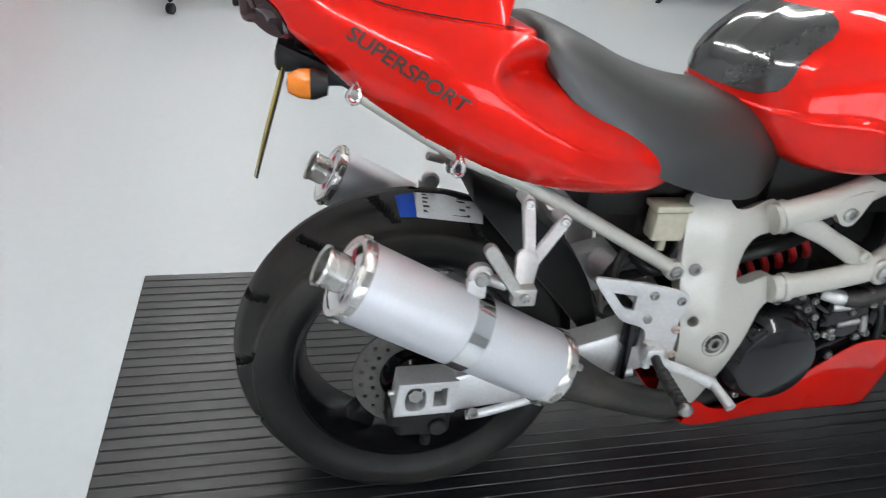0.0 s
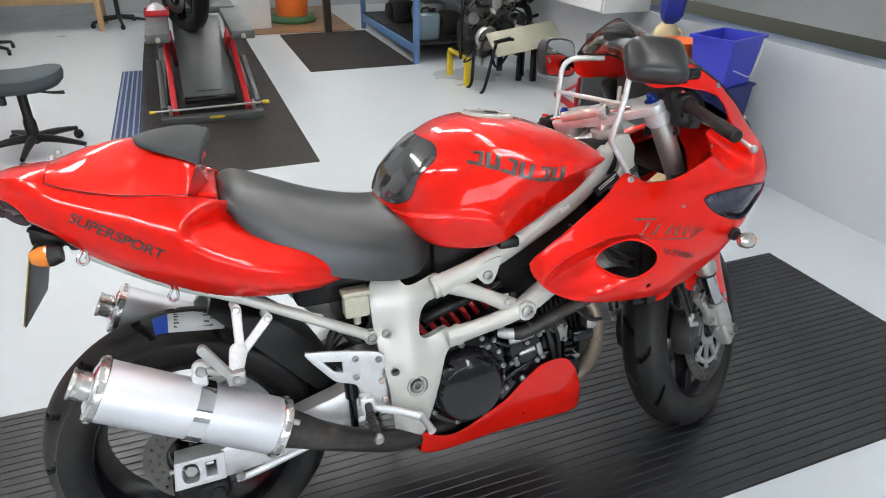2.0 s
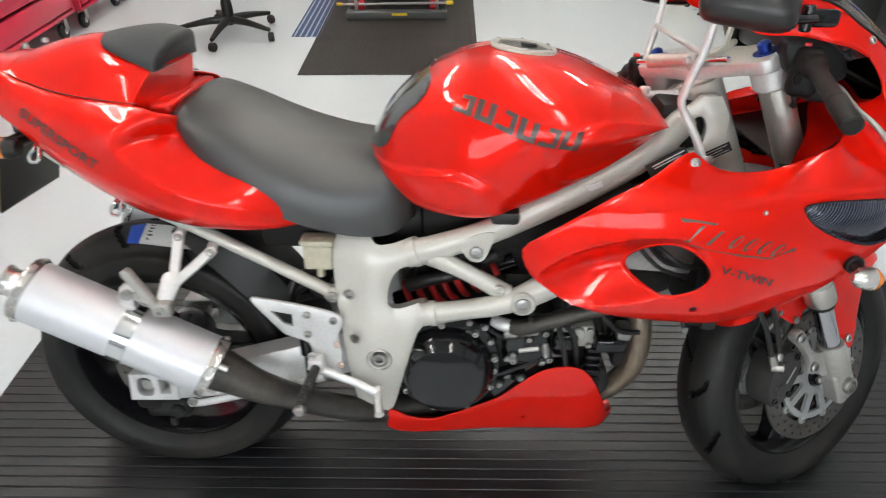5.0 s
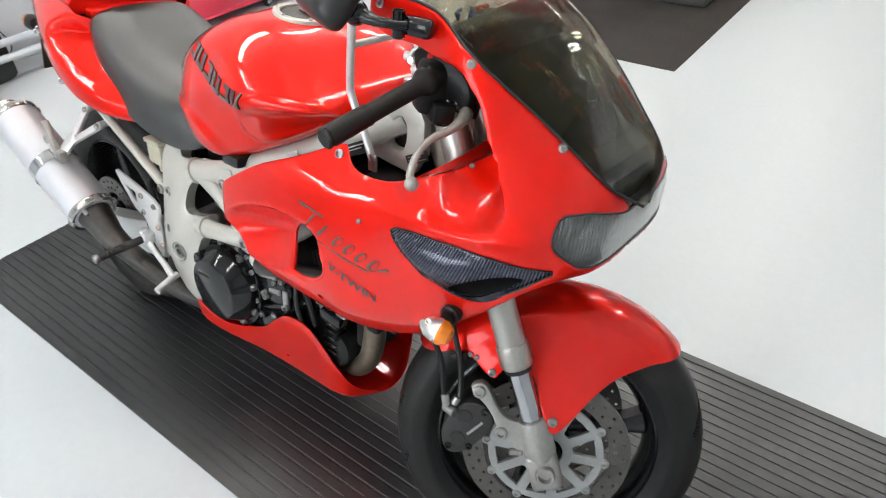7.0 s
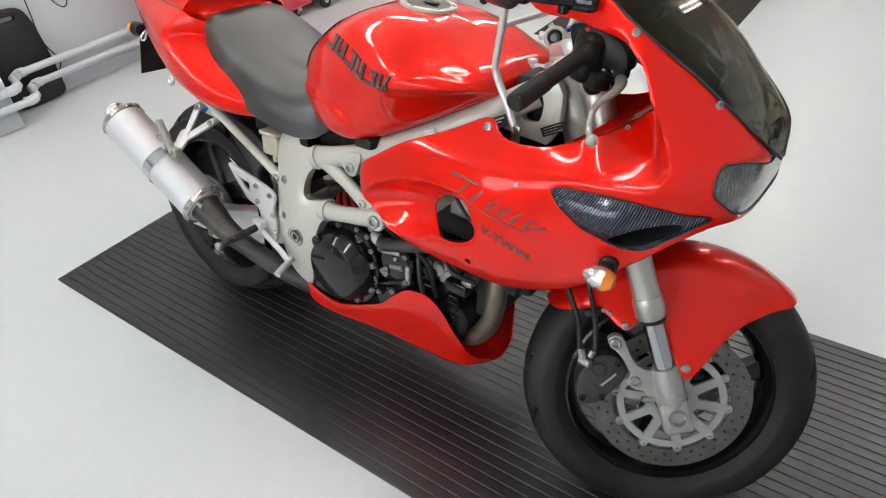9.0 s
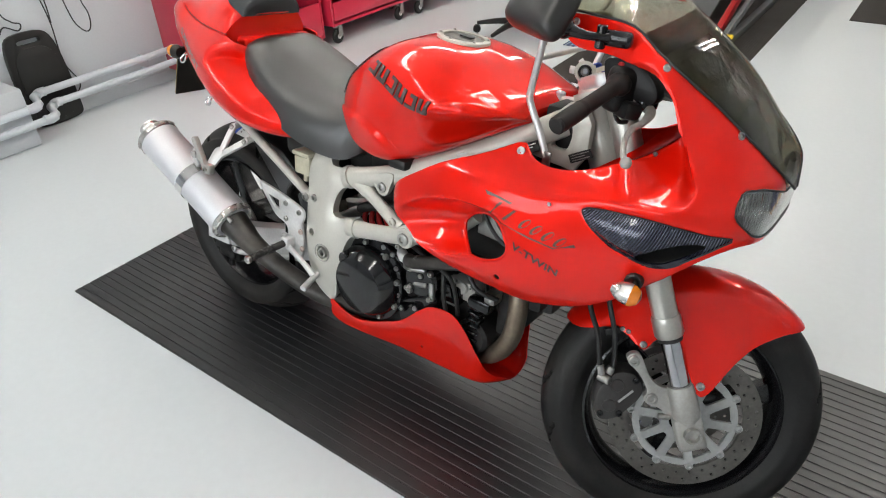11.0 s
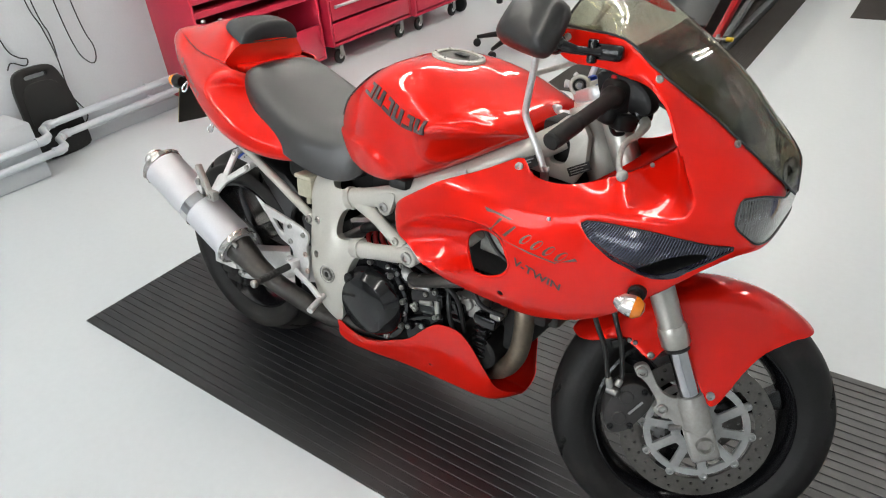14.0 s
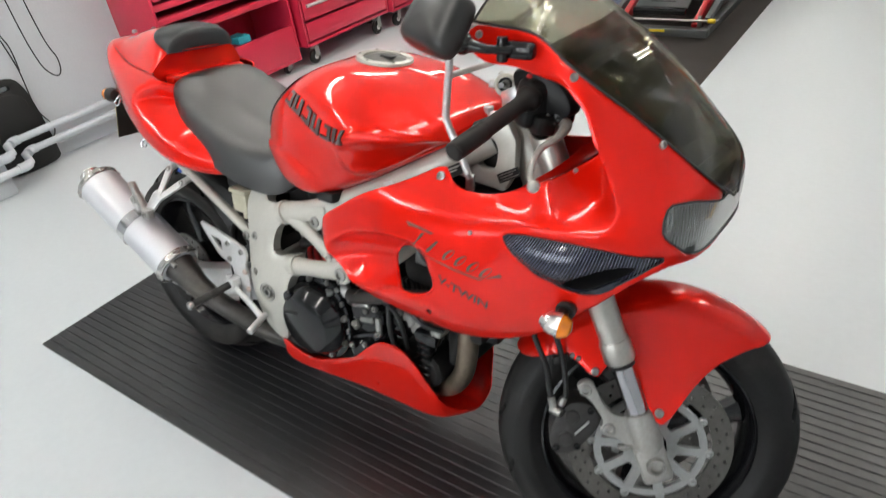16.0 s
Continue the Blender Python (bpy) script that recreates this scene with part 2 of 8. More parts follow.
def part(name, bm, material, parent, label="", m=None, smooth=40):
    me = mesh_of(bm, material, smooth)
    me.name = name
    ob = new(name, me)
    ob.parent = parent
    if m is not None:
        ob.matrix_local = m
    return tagged(ob, label)


def solo(name, bm, material, label, category, m=None, kind="", group="", smooth=40):
    me = mesh_of(bm, material, smooth)
    me.name = name
    ob = new(name, me)
    if m is not None:
        ob.matrix_world = m
    return tagged(ob, label, category, group, kind)


def spline(pts, n, closed=False):
    """n points evenly spread over a Catmull-Rom curve through pts."""
    p = [Vector(v) for v in pts]
    k = len(p)
    fine, seg = [], 12
    for i in range(k if closed else k - 1):
        if closed:
            a, b, c, d = p[i - 1], p[i], p[(i + 1) % k], p[(i + 2) % k]
        else:
            a, b, c, d = p[max(i - 1, 0)], p[i], p[i + 1], p[min(i + 2, k - 1)]
        for j in range(seg):
            s = j / seg
            fine.append(0.5 * ((2 * b) + (c - a) * s + (2 * a - 5 * b + 4 * c - d) * s * s + (3 * b - a - 3 * c + d) * s ** 3))
    fine.append(p[0].copy() if closed else p[-1].copy())
    d = [0.0]
    for u, v in zip(fine, fine[1:]):
        d.append(d[-1] + (v - u).length)
    out, j = [], 0
    for i in range(n):
        want = d[-1] * i / (n if closed else n - 1)
        while j < len(d) - 2 and d[j + 1] < want:
            j += 1
        s = (want - d[j]) / max(d[j + 1] - d[j], 1e-9)
        out.append(fine[j].lerp(fine[j + 1], min(s, 1)))
    return out


def loft(rings, caps=True, closed=True):
    bm = bmesh.new()
    vs = [[bm.verts.new(p) for p in r] for r in rings]
    n = len(rings[0])
    for a, b in zip(vs, vs[1:]):
        for i in range(n if closed else n - 1):
            j = (i + 1) % n
            try:
                bm.faces.new((a[i], a[j], b[j], b[i]))
            except ValueError:
                pass
    if caps and closed:
        bm.faces.new(vs[0])
        bm.faces.new(vs[-1])
    return bm


def tube(pts, r, seg=12, n=0, caps=True, flat=1.0):
    """A round (or flattened) bar along pts; r is a radius or one per point."""
    if n:
        rs = r if isinstance(r, (list, tuple)) else None
        src = len(pts)
        pts = spline(pts, n)
        if rs:
            r = [float(np.interp(i / (n - 1) * (src - 1), range(src), rs)) for i in range(n)]
    p = [Vector(v) for v in pts]
    rings, up = [], None
    for i, c in enumerate(p):
        t = (p[min(i + 1, len(p) - 1)] - p[max(i - 1, 0)]).normalized()
        if up is None:
            up = t.orthogonal().normalized() if abs(t.y) > 0.95 else (Vector((0, 1, 0)) - t * t.y).normalized()
        else:
            up = (up - t * up.dot(t)).normalized()
        side = t.cross(up)
        rad = r[i] if isinstance(r, (list, tuple)) else r
        rings.append([c + rad * (flat * math.cos(a) * up + math.sin(a) * side) for a in (2 * math.pi * k / seg for k in range(seg))])
    return loft(rings, caps)


def revolve(profile, seg=48, axis="y", centre=(0, 0, 0), closed=False):
    """Turns (radius, along) pairs about an axis."""
    bm = bmesh.new()
    c = Vector(centre)
    rows = []
    for k in range(seg):
        a = 2 * math.pi * k / seg
        ca, sa = math.cos(a), math.sin(a)
        row = []
        for r, h in profile:
            v = {"y": (r * ca, h, r * sa), "z": (r * ca, r * sa, h), "x": (h, r * ca, r * sa)}[axis]
            row.append(bm.verts.new(c + Vector(v)))
        rows.append(row)
    m = len(profile)
    for k in range(seg):
        a, b = rows[k], rows[(k + 1) % seg]
        for i in range(m if closed else m - 1):
            j = (i + 1) % m
            bm.faces.new((a[i], a[j], b[j], b[i]))
    bmesh.ops.remove_doubles(bm, verts=bm.verts[:], dist=1e-5)
    return bm


def rod(a, b, r, seg=16, bevel=0.0, r2=None):
    """A straight bar from a to b with eased ends."""
    a, b = Vector(a), Vector(b)
    d = (b - a).normalized()
    r2 = r if r2 is None else r2
    e = min(bevel, (b - a).length * 0.4)
    pts, rs = ([a, a + d * e, b - d * e, b], [r - e, r, r2, r2 - e]) if e else ([a, b], [r, r2])
    return tube(pts, rs, seg)


def block(size, centre=(0, 0, 0), bevel=0.004, seg=2, m=None):
    bm = bmesh.new()
    bmesh.ops.create_cube(bm, size=1)
    bmesh.ops.scale(bm, vec=size, verts=bm.verts)
    if bevel:
        bmesh.ops.bevel(bm, geom=bm.edges[:], offset=min(bevel, min(size) * 0.45), segments=seg, affect="EDGES", profile=0.5)
    bmesh.ops.translate(bm, vec=centre, verts=bm.verts)
    if m is not None:
        bmesh.ops.transform(bm, matrix=m, verts=bm.verts)
    return bm


def join(*bms):
    out = bmesh.new()
    for b in bms:
        me = bpy.data.meshes.new("tmp")
        b.to_mesh(me)
        b.free()
        out.from_mesh(me)
        bpy.data.meshes.remove(me)
    return out


def turned(bm, m):
    bmesh.ops.transform(bm, matrix=m, verts=bm.verts)
    return bm


def mirrored(bm):
    bmesh.ops.scale(bm, vec=(1, -1, 1), verts=bm.verts)
    bmesh.ops.reverse_faces(bm, faces=bm.faces[:])
    return bm


def inside(x, y, loop):
    hit = False
    j = len(loop) - 1
    for i in range(len(loop)):
        xi, yi = loop[i][0], loop[i][1]
        xj, yj = loop[j][0], loop[j][1]
        if (yi > y) != (yj > y) and x < (xj - xi) * (y - yi) / (yj - yi) + xi:
            hit = not hit
        j = i
    return hit


def fill(outline, holes=(), step=0.02):
    """A triangulated flat region with holes: its points, triangles and border edges."""
    loops = [outline, *holes]
    pts, edges = [], []
    for lp in loops:
        b = len(pts)
        pts += [Vector((p[0], p[1])) for p in lp]
        edges += [(b + i, b + (i + 1) % len(lp)) for i in range(len(lp))]
    xs, ys = [p[0] for p in outline], [p[1] for p in outline]
    border = np.array([[p[0], p[1]] for p in pts])
    y, odd = min(ys) + step / 2, 0
    while y < max(ys):
        x = min(xs) + step * (0.5 if odd else 0.0)
        while x < max(xs):
            if np.min((border[:, 0] - x) ** 2 + (border[:, 1] - y) ** 2) > (0.45 * step) ** 2 and inside(x, y, outline) and not any(inside(x, y, h) for h in holes):
                pts.append(Vector((x, y)))
            x += step
        y += step * 0.87
        odd ^= 1
    from_cdt = geometry.delaunay_2d_cdt(pts, edges, [], 0, 1e-6)
    v, f = from_cdt[0], from_cdt[2]
    keep = []
    for t in f:
        cx, cy = sum(v[i][0] for i in t) / 3, sum(v[i][1] for i in t) / 3
        if inside(cx, cy, outline) and not any(inside(cx, cy, h) for h in holes):
            keep.append(tuple(t))
    count = {}
    for t in keep:
        for a, b in ((t[0], t[1]), (t[1], t[2]), (t[2], t[0])):
            count[(min(a, b), max(a, b))] = count.get((min(a, b), max(a, b)), []) + [(a, b)]
    rim = [e[0] for e in count.values() if len(e) == 1]
    return v, keep, rim


def sheet(outline, holes, shape, step=0.02, thick=0.003, roll=0.0):
    """A curved panel of real thickness: shape(u, v) gives the outer face."""
    v, tris, rim = fill(outline, holes, step)
    bm = bmesh.new()
    e = 0.002
    outer, inner = [], []
    edge_ids = {i for r in rim for i in r}
    for i, (u, w) in enumerate(v):
        p = Vector(shape(u, w))
        n = (Vector(shape(u + e, w)) - Vector(shape(u - e, w))).cross(Vector(shape(u, w + e)) - Vector(shape(u, w - e)))
        n = n.normalized() if n.length > 1e-12 else Vector((0, -1, 0))
        outer.append(bm.verts.new(p - (n * roll if i in edge_ids else Vector())))
        inner.append(bm.verts.new(p - n * thick))
    for a, b, c in tris:
        bm.faces.new((outer[a], outer[b], outer[c]))
        bm.faces.new((inner[c], inner[b], inner[a]))
    for a, b in rim:
        bm.faces.new((outer[a], inner[a], inner[b], outer[b]))
    bmesh.ops.delete(bm, geom=[x for x in bm.verts if not x.link_faces], context="VERTS")
    return bm


def plate(outline, holes, y0, y1, m=None, step=0.05, bevel=0.0):
    """A flat cut plate in the x-z plane, from y0 to y1, with softened edges."""
    v, tris, rim = fill(outline, holes, step)
    bm = bmesh.new()
    a = [bm.verts.new((p[0], y0, p[1])) for p in v]
    b = [bm.verts.new((p[0], y1, p[1])) for p in v]
    for i, j, k in tris:
        bm.faces.new((a[i], a[j], a[k]))
        bm.faces.new((b[k], b[j], b[i]))
    for i, j in rim:
        bm.faces.new((a[i], b[i], b[j], a[j]))
    bmesh.ops.delete(bm, geom=[x for x in bm.verts if not x.link_faces], context="VERTS")
    if bevel:
        bmesh.ops.dissolve_limit(bm, angle_limit=radians(2), verts=bm.verts[:], edges=bm.edges[:])
        sharp = [e for e in bm.edges if len(e.link_faces) == 2 and e.calc_face_angle(0) > radians(60)]
        bmesh.ops.bevel(bm, geom=sharp, offset=bevel, segments=2, affect="EDGES", profile=0.5)
    if m is not None:
        turned(bm, m)
    return bm


def ring2d(cx, cz, r, n=20, rz=None, start=0.0):
    return [(cx + r * math.cos(start + 2 * math.pi * i / n), cz + (rz or r) * math.sin(start + 2 * math.pi * i / n)) for i in range(n)]


def smooth2d(pts, n):
    return [(p.x, p.y) for p in spline([(a, b, 0) for a, b in pts], n, closed=True)]


def table(x, xs, ys):
    """Smooth interpolation through a short table."""
    i = max(0, min(len(xs) - 2, sum(1 for v in xs if v <= x) - 1))
    h = xs[i + 1] - xs[i]
    s = min(1.0, max(0.0, (x - xs[i]) / h))
    def slope(k):
        if k == 0 or k == len(xs) - 1:
            a, b = (0, 1) if k == 0 else (len(xs) - 2, len(xs) - 1)
            return (ys[b] - ys[a]) / (xs[b] - xs[a])
        return (ys[k + 1] - ys[k - 1]) / (xs[k + 1] - xs[k - 1])
    m0, m1 = slope(i) * h, slope(i + 1) * h
    return (2 * s ** 3 - 3 * s * s + 1) * ys[i] + (s ** 3 - 2 * s * s + s) * m0 + (3 * s * s - 2 * s ** 3) * ys[i + 1] + (s ** 3 - s * s) * m1


def bolt(at, way, r=0.007, h=0.005, hollow=True):
    """A small socket-head screw standing on a surface."""
    prof = [(0.0, 0.0), (r, 0.0), (r, h * 0.7), (r * 0.8, h)] + ([(r * 0.5, h), (r * 0.45, h * 0.4), (0.0, h * 0.4)] if hollow else [(0.0, h * 1.15)])
    bm = revolve(prof, 14, "z")
    q = Vector(way).to_track_quat("Z", "Y").to_matrix().to_4x4()
    return turned(bm, Matrix.Translation(at) @ q)


def words(text, size, place, spread=1.0, depth=0.0012, cuts=2, bold=0.022, lean=0.12):
    """Raised lettering: place(u, v, h) lays the flat text on its surface."""
    cu = bpy.data.curves.new("text", "FONT")
    cu.body, cu.size, cu.resolution_u = text, size, 4
    cu.offset, cu.shear = size * bold, lean
    ob = new("text", cu)
    me = ob.to_mesh()
    bm = bmesh.new()
    bm.from_mesh(me)
    ob.to_mesh_clear()
    bpy.data.objects.remove(ob)
    bpy.data.curves.remove(cu)
    bmesh.ops.triangulate(bm, faces=bm.faces[:])
    if cuts:
        bmesh.ops.subdivide_edges(bm, edges=bm.edges[:], cuts=cuts)
    for w in bm.verts:
        w.co = Vector(place(w.co.x * spread, w.co.y, depth))
    return bm


# ---------------------------------------------------------------- the room
X0, X1, Y0, Y1, H = ROOM["x0"], ROOM["x1"], ROOM["y0"], ROOM["y1"], ROOM["h"]


def wall(name, a, b, c, label, material=None):
    return solo(name, block(Vector(b) - Vector(a), (Vector(a) + Vector(b)) / 2, 0), material or WALL, label, "wall", kind="structure")


solo("floor", block((X1 - X0 + 0.4, Y1 - Y0 + 0.4, 0.2), ((X0 + X1) / 2, (Y0 + Y1) / 2, -0.1), 0), FLOOR,
     "pale blue-grey glossy epoxy workshop floor", "floor", kind="structure")
solo("ceiling", block((X1 - X0 + 0.4, Y1 - Y0 + 0.4, 0.2), ((X0 + X1) / 2, (Y0 + Y1) / 2, H + 0.1), 0), CEILING,
     "plain white workshop ceiling", "ceiling", kind="structure")
wall("wall_west", (X0 - 0.2, Y0, 0), (X0, Y1, H), None, "plain grey painted wall behind the tool trolleys")
wall("wall_east", (X1, Y0, 0), (X1 + 0.2, Y1, 0.74), None, "grey painted lower part of the wall beside the crates")
wall("wall_east", (X1, Y0, 1.02), (X1 + 0.2, Y1, H), None, "pale grey painted upper part of the wall")
solo("trim", block((0.2, Y1 - Y0, 0.25), (X1 + 0.098, (Y0 + Y1) / 2, 0.980), 0), WALL_DARK, "dark grey painted band along the wall", "band", kind="structure")
WX0, WX1, WZ0, WZ1 = -0.6, 2.6, 0.95, 2.25
for nm, a, b in (("wall_south", (X0 - 0.2, Y0 - 0.2, 0), (X1 + 0.2, Y0, WZ0)), ("wall_south", (X0 - 0.2, Y0 - 0.2, WZ1), (X1 + 0.2, Y0, H)), ("wall_south", (X0 - 0.2, Y0 - 0.2, WZ0), (WX0, Y0, WZ1)), ("wall_south", (WX1, Y0 - 0.2, WZ0), (X1 + 0.2, Y0, WZ1))):
    wall(nm, a, b, None, "plain grey wall round the workshop window")
win = thing("window_1", "wide white-framed workshop window in the wall", "window", None, kind="structure")
for i in range(4):
    x = WX0 + (WX1 - WX0) * i / 3
    part("window_frame", block((0.06, 0.06, WZ1 - WZ0), (min(max(x, WX0 + 0.03), WX1 - 0.03), Y0 - 0.08, (WZ0 + WZ1) / 2), 0.004), WHITE_PANEL, win)
for z in (WZ0 + 0.03, WZ1 - 0.03):
    part("window_frame", block((WX1 - WX0, 0.056, 0.06), ((WX0 + WX1) / 2, Y0 - 0.08, z), 0.004), WHITE_PANEL, win)
for i in range(3):
    w_ = (WX1 - WX0) / 3
    pane = part("pane", block((w_ - 0.06, 0.006, WZ1 - WZ0 - 0.12), (WX0 + w_ * (i + 0.5), Y0 - 0.08, (WZ0 + WZ1) / 2), 0), clear("window_glass", (0.97, 0.98, 0.98), 0.0), win)
    pane.visible_shadow = False
sky_lamp = bpy.data.lights.new("window_light", "AREA")
sky_lamp.shape, sky_lamp.size, sky_lamp.size_y = "RECTANGLE", WX1 - WX0 - 0.1, WZ1 - WZ0 - 0.1
sky_lamp.energy, sky_lamp.color = WINDOW_POWER, (0.86, 0.93, 1.0)
sky_ob = new("window_light", sky_lamp)
sky_ob.matrix_world = Matrix.Translation(((WX0 + WX1) / 2, Y0 - 0.15, (WZ0 + WZ1) / 2)) @ pose(0, 0, 0, 90, 0, 0)
wall("wall_north", (X0 - 0.2, Y1, 0), (X1 + 0.2, Y1 + 0.2, H), None, "plain grey far wall of the workshop")
# boxed-in pipe plinth at the foot of the west wall
solo("trim", block((0.26, 1.5, 0.30), (X0 + 0.13, 0.595 - 0.75, 0.15), 0.01), WALL, "grey painted boxed-in plinth at the wall", "plinth", kind="structure")
solo("baseboard", block((0.012, 1.6, 0.07), (X0 + 0.006, 1.40, 0.035), 0.003), WALL, "low grey skirting at the wall", "skirting", kind="structure")


# ceiling lamps: twin-tube battens running along the room
def batten(x, y, length=1.5, along="y"):
    m = Matrix.Translation((x, y, H)) @ pose(0, 0, 0, 0, 0, 0 if along == "y" else 90)
    lamp = thing("ceiling_light", "white twin-tube fluorescent batten on the ceiling", "lamp", m, "ceiling lights")
    part("housing", block((0.16, length, 0.05), (0, 0, -0.027), 0.008), WHITE_PANEL, lamp)
    for s in (-0.05, 0.05):
        part("tube", rod((s, -length / 2 + 0.02, -0.075), (s, length / 2 - 0.02, -0.075), 0.014, 12), TUBE_GLOW, lamp, "glowing fluorescent tube")
    for s in (-1, 1):
        part("end_cap", block((0.15, 0.02, 0.05), (0, s * (length / 2 - 0.012), -0.072), 0.004), WHITE_PANEL, lamp)
    return lamp


LAMPS = [(-0.35, -0.9), (-0.35, 1.0), (1.6, -0.9), (1.6, 1.0), (-0.35, 3.0), (1.6, 3.0), (-0.35, 4.8), (1.6, 4.8), (-0.35, 6.6), (1.6, 6.6), (2.9, 3.6)]
for lx, ly in LAMPS:
    batten(lx, ly)


# ribbed rubber mat under the motorcycle
def ribbed_mat(x0, y0, length, width, count, label, material, top=0.006, along="x", groove=0.006, group=""):
    mat = thing("rubber_mat", label, "mat", Matrix.Translation((x0, y0, 0)), group)
    L_, W_ = (length, width) if along == "x" else (width, length)
    part("backing", block((L_, W_, 0.003), (L_ / 2, W_ / 2, 0.0017), 0), material, mat)
    pitch = width / count
    n = 24
    size = (length, pitch - groove, top - 0.003) if along == "x" else (pitch - groove, length, top - 0.003)
    me = mesh_of(block(size, (0, 0, 0), 0.0012, 1), material)
    for i in range(count):
        ob = new("rib", me)
        ob.parent = mat
        c = pitch * (i + 0.5)
        ob.location = (length / 2, c, 0.0032 + size[2] / 2) if along == "x" else (c, length / 2, 0.0032 + size[2] / 2)
    return mat


ribbed_mat(0, 0, 3.02, 1.0, 36, "black ribbed rubber mat under the motorcycle", MAT_RUBBER, 0.0056, groove=0.0046)
ribbed_mat(0.36, 2.77, 3.9, 1.0, 60, "brown-black ribbed rubber mat under the bike lift", MAT_BROWN, 0.005, along="y", groove=0.004)
ribbed_mat(1.73, 4.92, 1.75, 0.97, 60, "dark brown ribbed rubber mat before the rack", MAT_BROWN, 0.005, along="y", groove=0.004)

# blue striped runner beside the lift
runner = thing("striped_runner", "blue and pale striped woven runner beside the lift", "mat", Matrix.Translation((0.20, 3.40, 0)))
for i in range(16):
    part("stripe", block((0.0115, 2.0, 0.004), (0.006 + i * 0.012, 1.0, 0.0025), 0.001, 1), STRIPE_PALE if i % 3 == 1 else STRIPE_BLUE, runner)


# pipes along the west wall
def heating_pipe(z, y_step, drop):
    p = thing("wall_pipe", "pale grey painted heating pipe along the wall", "pipe", None, "wall pipes")
    xa, xb = X0 + 0.105, X0 + 0.30
    pts = [(xa, 2.2, z + 0.02), (xa, y_step + 0.06, z), (xa, y_step + 0.02, z), (xa + 0.04, y_step - 0.02, z), (xb - 0.04, y_step - 0.05, z - 0.002), (xb, y_step - 0.09, z - 0.003), (xb, y_step - 0.14, z - 0.004), (xb, -1.2, z - 0.02)]
    part("pipe", tube(pts, 0.019, 14), PIPE_PAINT, p)
    for c in ((xa, y_step + 0.03, z), (xb, y_step - 0.10, z - 0.003)):
        part("elbow", tube([(c[0] - 0.012 if c[0] == xb else c[0], c[1] + 0.03, z), c, (c[0] + (0.03 if c[0] == xa else 0), c[1] - 0.03, z)], 0.0235, 14, 6), PIPE_PAINT, p)
    for y in (1.38, 0.1):
        x = xa if y > y_step else xb
        part("bracket", block((0.10, 0.018, 0.03), (x - 0.045, y, z - 0.004), 0.004), PIPE_PAINT, p)
    return p


heating_pipe(0.203, 0.70, 0)
heating_pipe(0.128, 0.76, 0)

# black carrying board leaning at the wall behind the pipes
board = thing("carrying_case", "flat black plastic case with a handle slot leaning behind the pipes", "case", Matrix.Translation((X0 + 0.055, 0.80, 0.0)) @ pose(0, 0, 0, 0, -5, 0))
case_outline = smooth2d([(-0.13, 0.02), (-0.06, 0.004), (0.06, 0.004), (0.13, 0.02), (0.142, 0.08), (0.14, 0.3), (0.125, 0.42), (0.09, 0.478), (0, 0.49), (-0.09, 0.478), (-0.125, 0.42), (-0.14, 0.3), (-0.142, 0.08)], 60)
part("shell", plate(case_outline, [smooth2d([(-0.05, 0.43), (0.05, 0.43), (0.055, 0.44), (0.05, 0.452), (-0.05, 0.452), (-0.055, 0.44)], 20)], -0.018, 0.018, pose(0, 0, 0, 0, 0, 90), 0.05, 0.004), BLACK_PLASTIC, board)
part("panel", plate(smooth2d([(x * 0.8, 0.03 + z * 0.78) for x, z in case_outline[::3]], 40), [], -0.022, -0.016, pose(0, 0, 0, 0, 0, 90), 0.05, 0.002), BLACK_PLASTIC, board)

# cables hanging on the west wall
for pts in ([(0, 0.70, 1.6), (0.01, 0.70, 0.9), (0.012, 0.72, 0.62), (0.014, 0.76, 0.55), (0.016, 0.80, 0.53), (0.012, 0.78, 0.50), (0.01, 0.72, 0.53), (0.008, 0.69, 0.50)],
            [(0, 0.90, 1.6), (0.012, 0.90, 0.85), (0.015, 0.93, 0.66), (0.02, 0.945, 0.5), (0.02, 0.94, 0.3), (0.09, 0.955, 0.2), (0.06, 0.95, 0.14), (0.03, 0.93, 0.12)],
            [(0, 0.915, 1.6), (0.012, 0.93, 0.8), (0.014, 0.955, 0.62), (0.016, 0.95, 0.5)],
            [(0, 1.03, 1.6), (0.012, 1.04, 0.8), (0.016, 1.06, 0.52), (0.018, 1.10, 0.43), (0.018, 1.14, 0.42), (0.016, 1.16, 0.5), (0.012, 1.13, 0.7), (0, 1.10, 1.6)]):
    solo("cable", tube([(X0 + 0.006 + x, y, z) for x, y, z in pts], 0.0035, 8, 170), CABLE, "thin black cable hanging on the grey wall", "cable", group="cables on the wall")
solo("cable_box", block((0.04, 0.6, 0.12), (X0 + 0.02, 0.95, 1.62), 0.006), WHITE_PANEL, "white wall trunking that the cables hang from", "trunking")


# castor wheel
def castor(parent, at, r=0.05, label="", plate_mat=None):
    x, y, z = at
    c = part("castor", rod((x - 0.016, y, r), (x + 0.016, y, r), r, 20, 0.008), BLACK_PLASTIC, parent, label)
    f = join(block((0.004, 0.04, z - r), (x - 0.024, y + 0.01, (z + r) / 2), 0.001), block((0.004, 0.04, z - r), (x + 0.024, y + 0.01, (z + r) / 2), 0.001), block((0.06, 0.06, 0.006), (x, y + 0.015, z - 0.003), 0.001))
    part("fork", f, plate_mat or STEEL, c)
    part("hub", rod((x - 0.019, y, r), (x + 0.019, y, r), r * 0.35, 12), WHITE_PANEL, c)
    return c


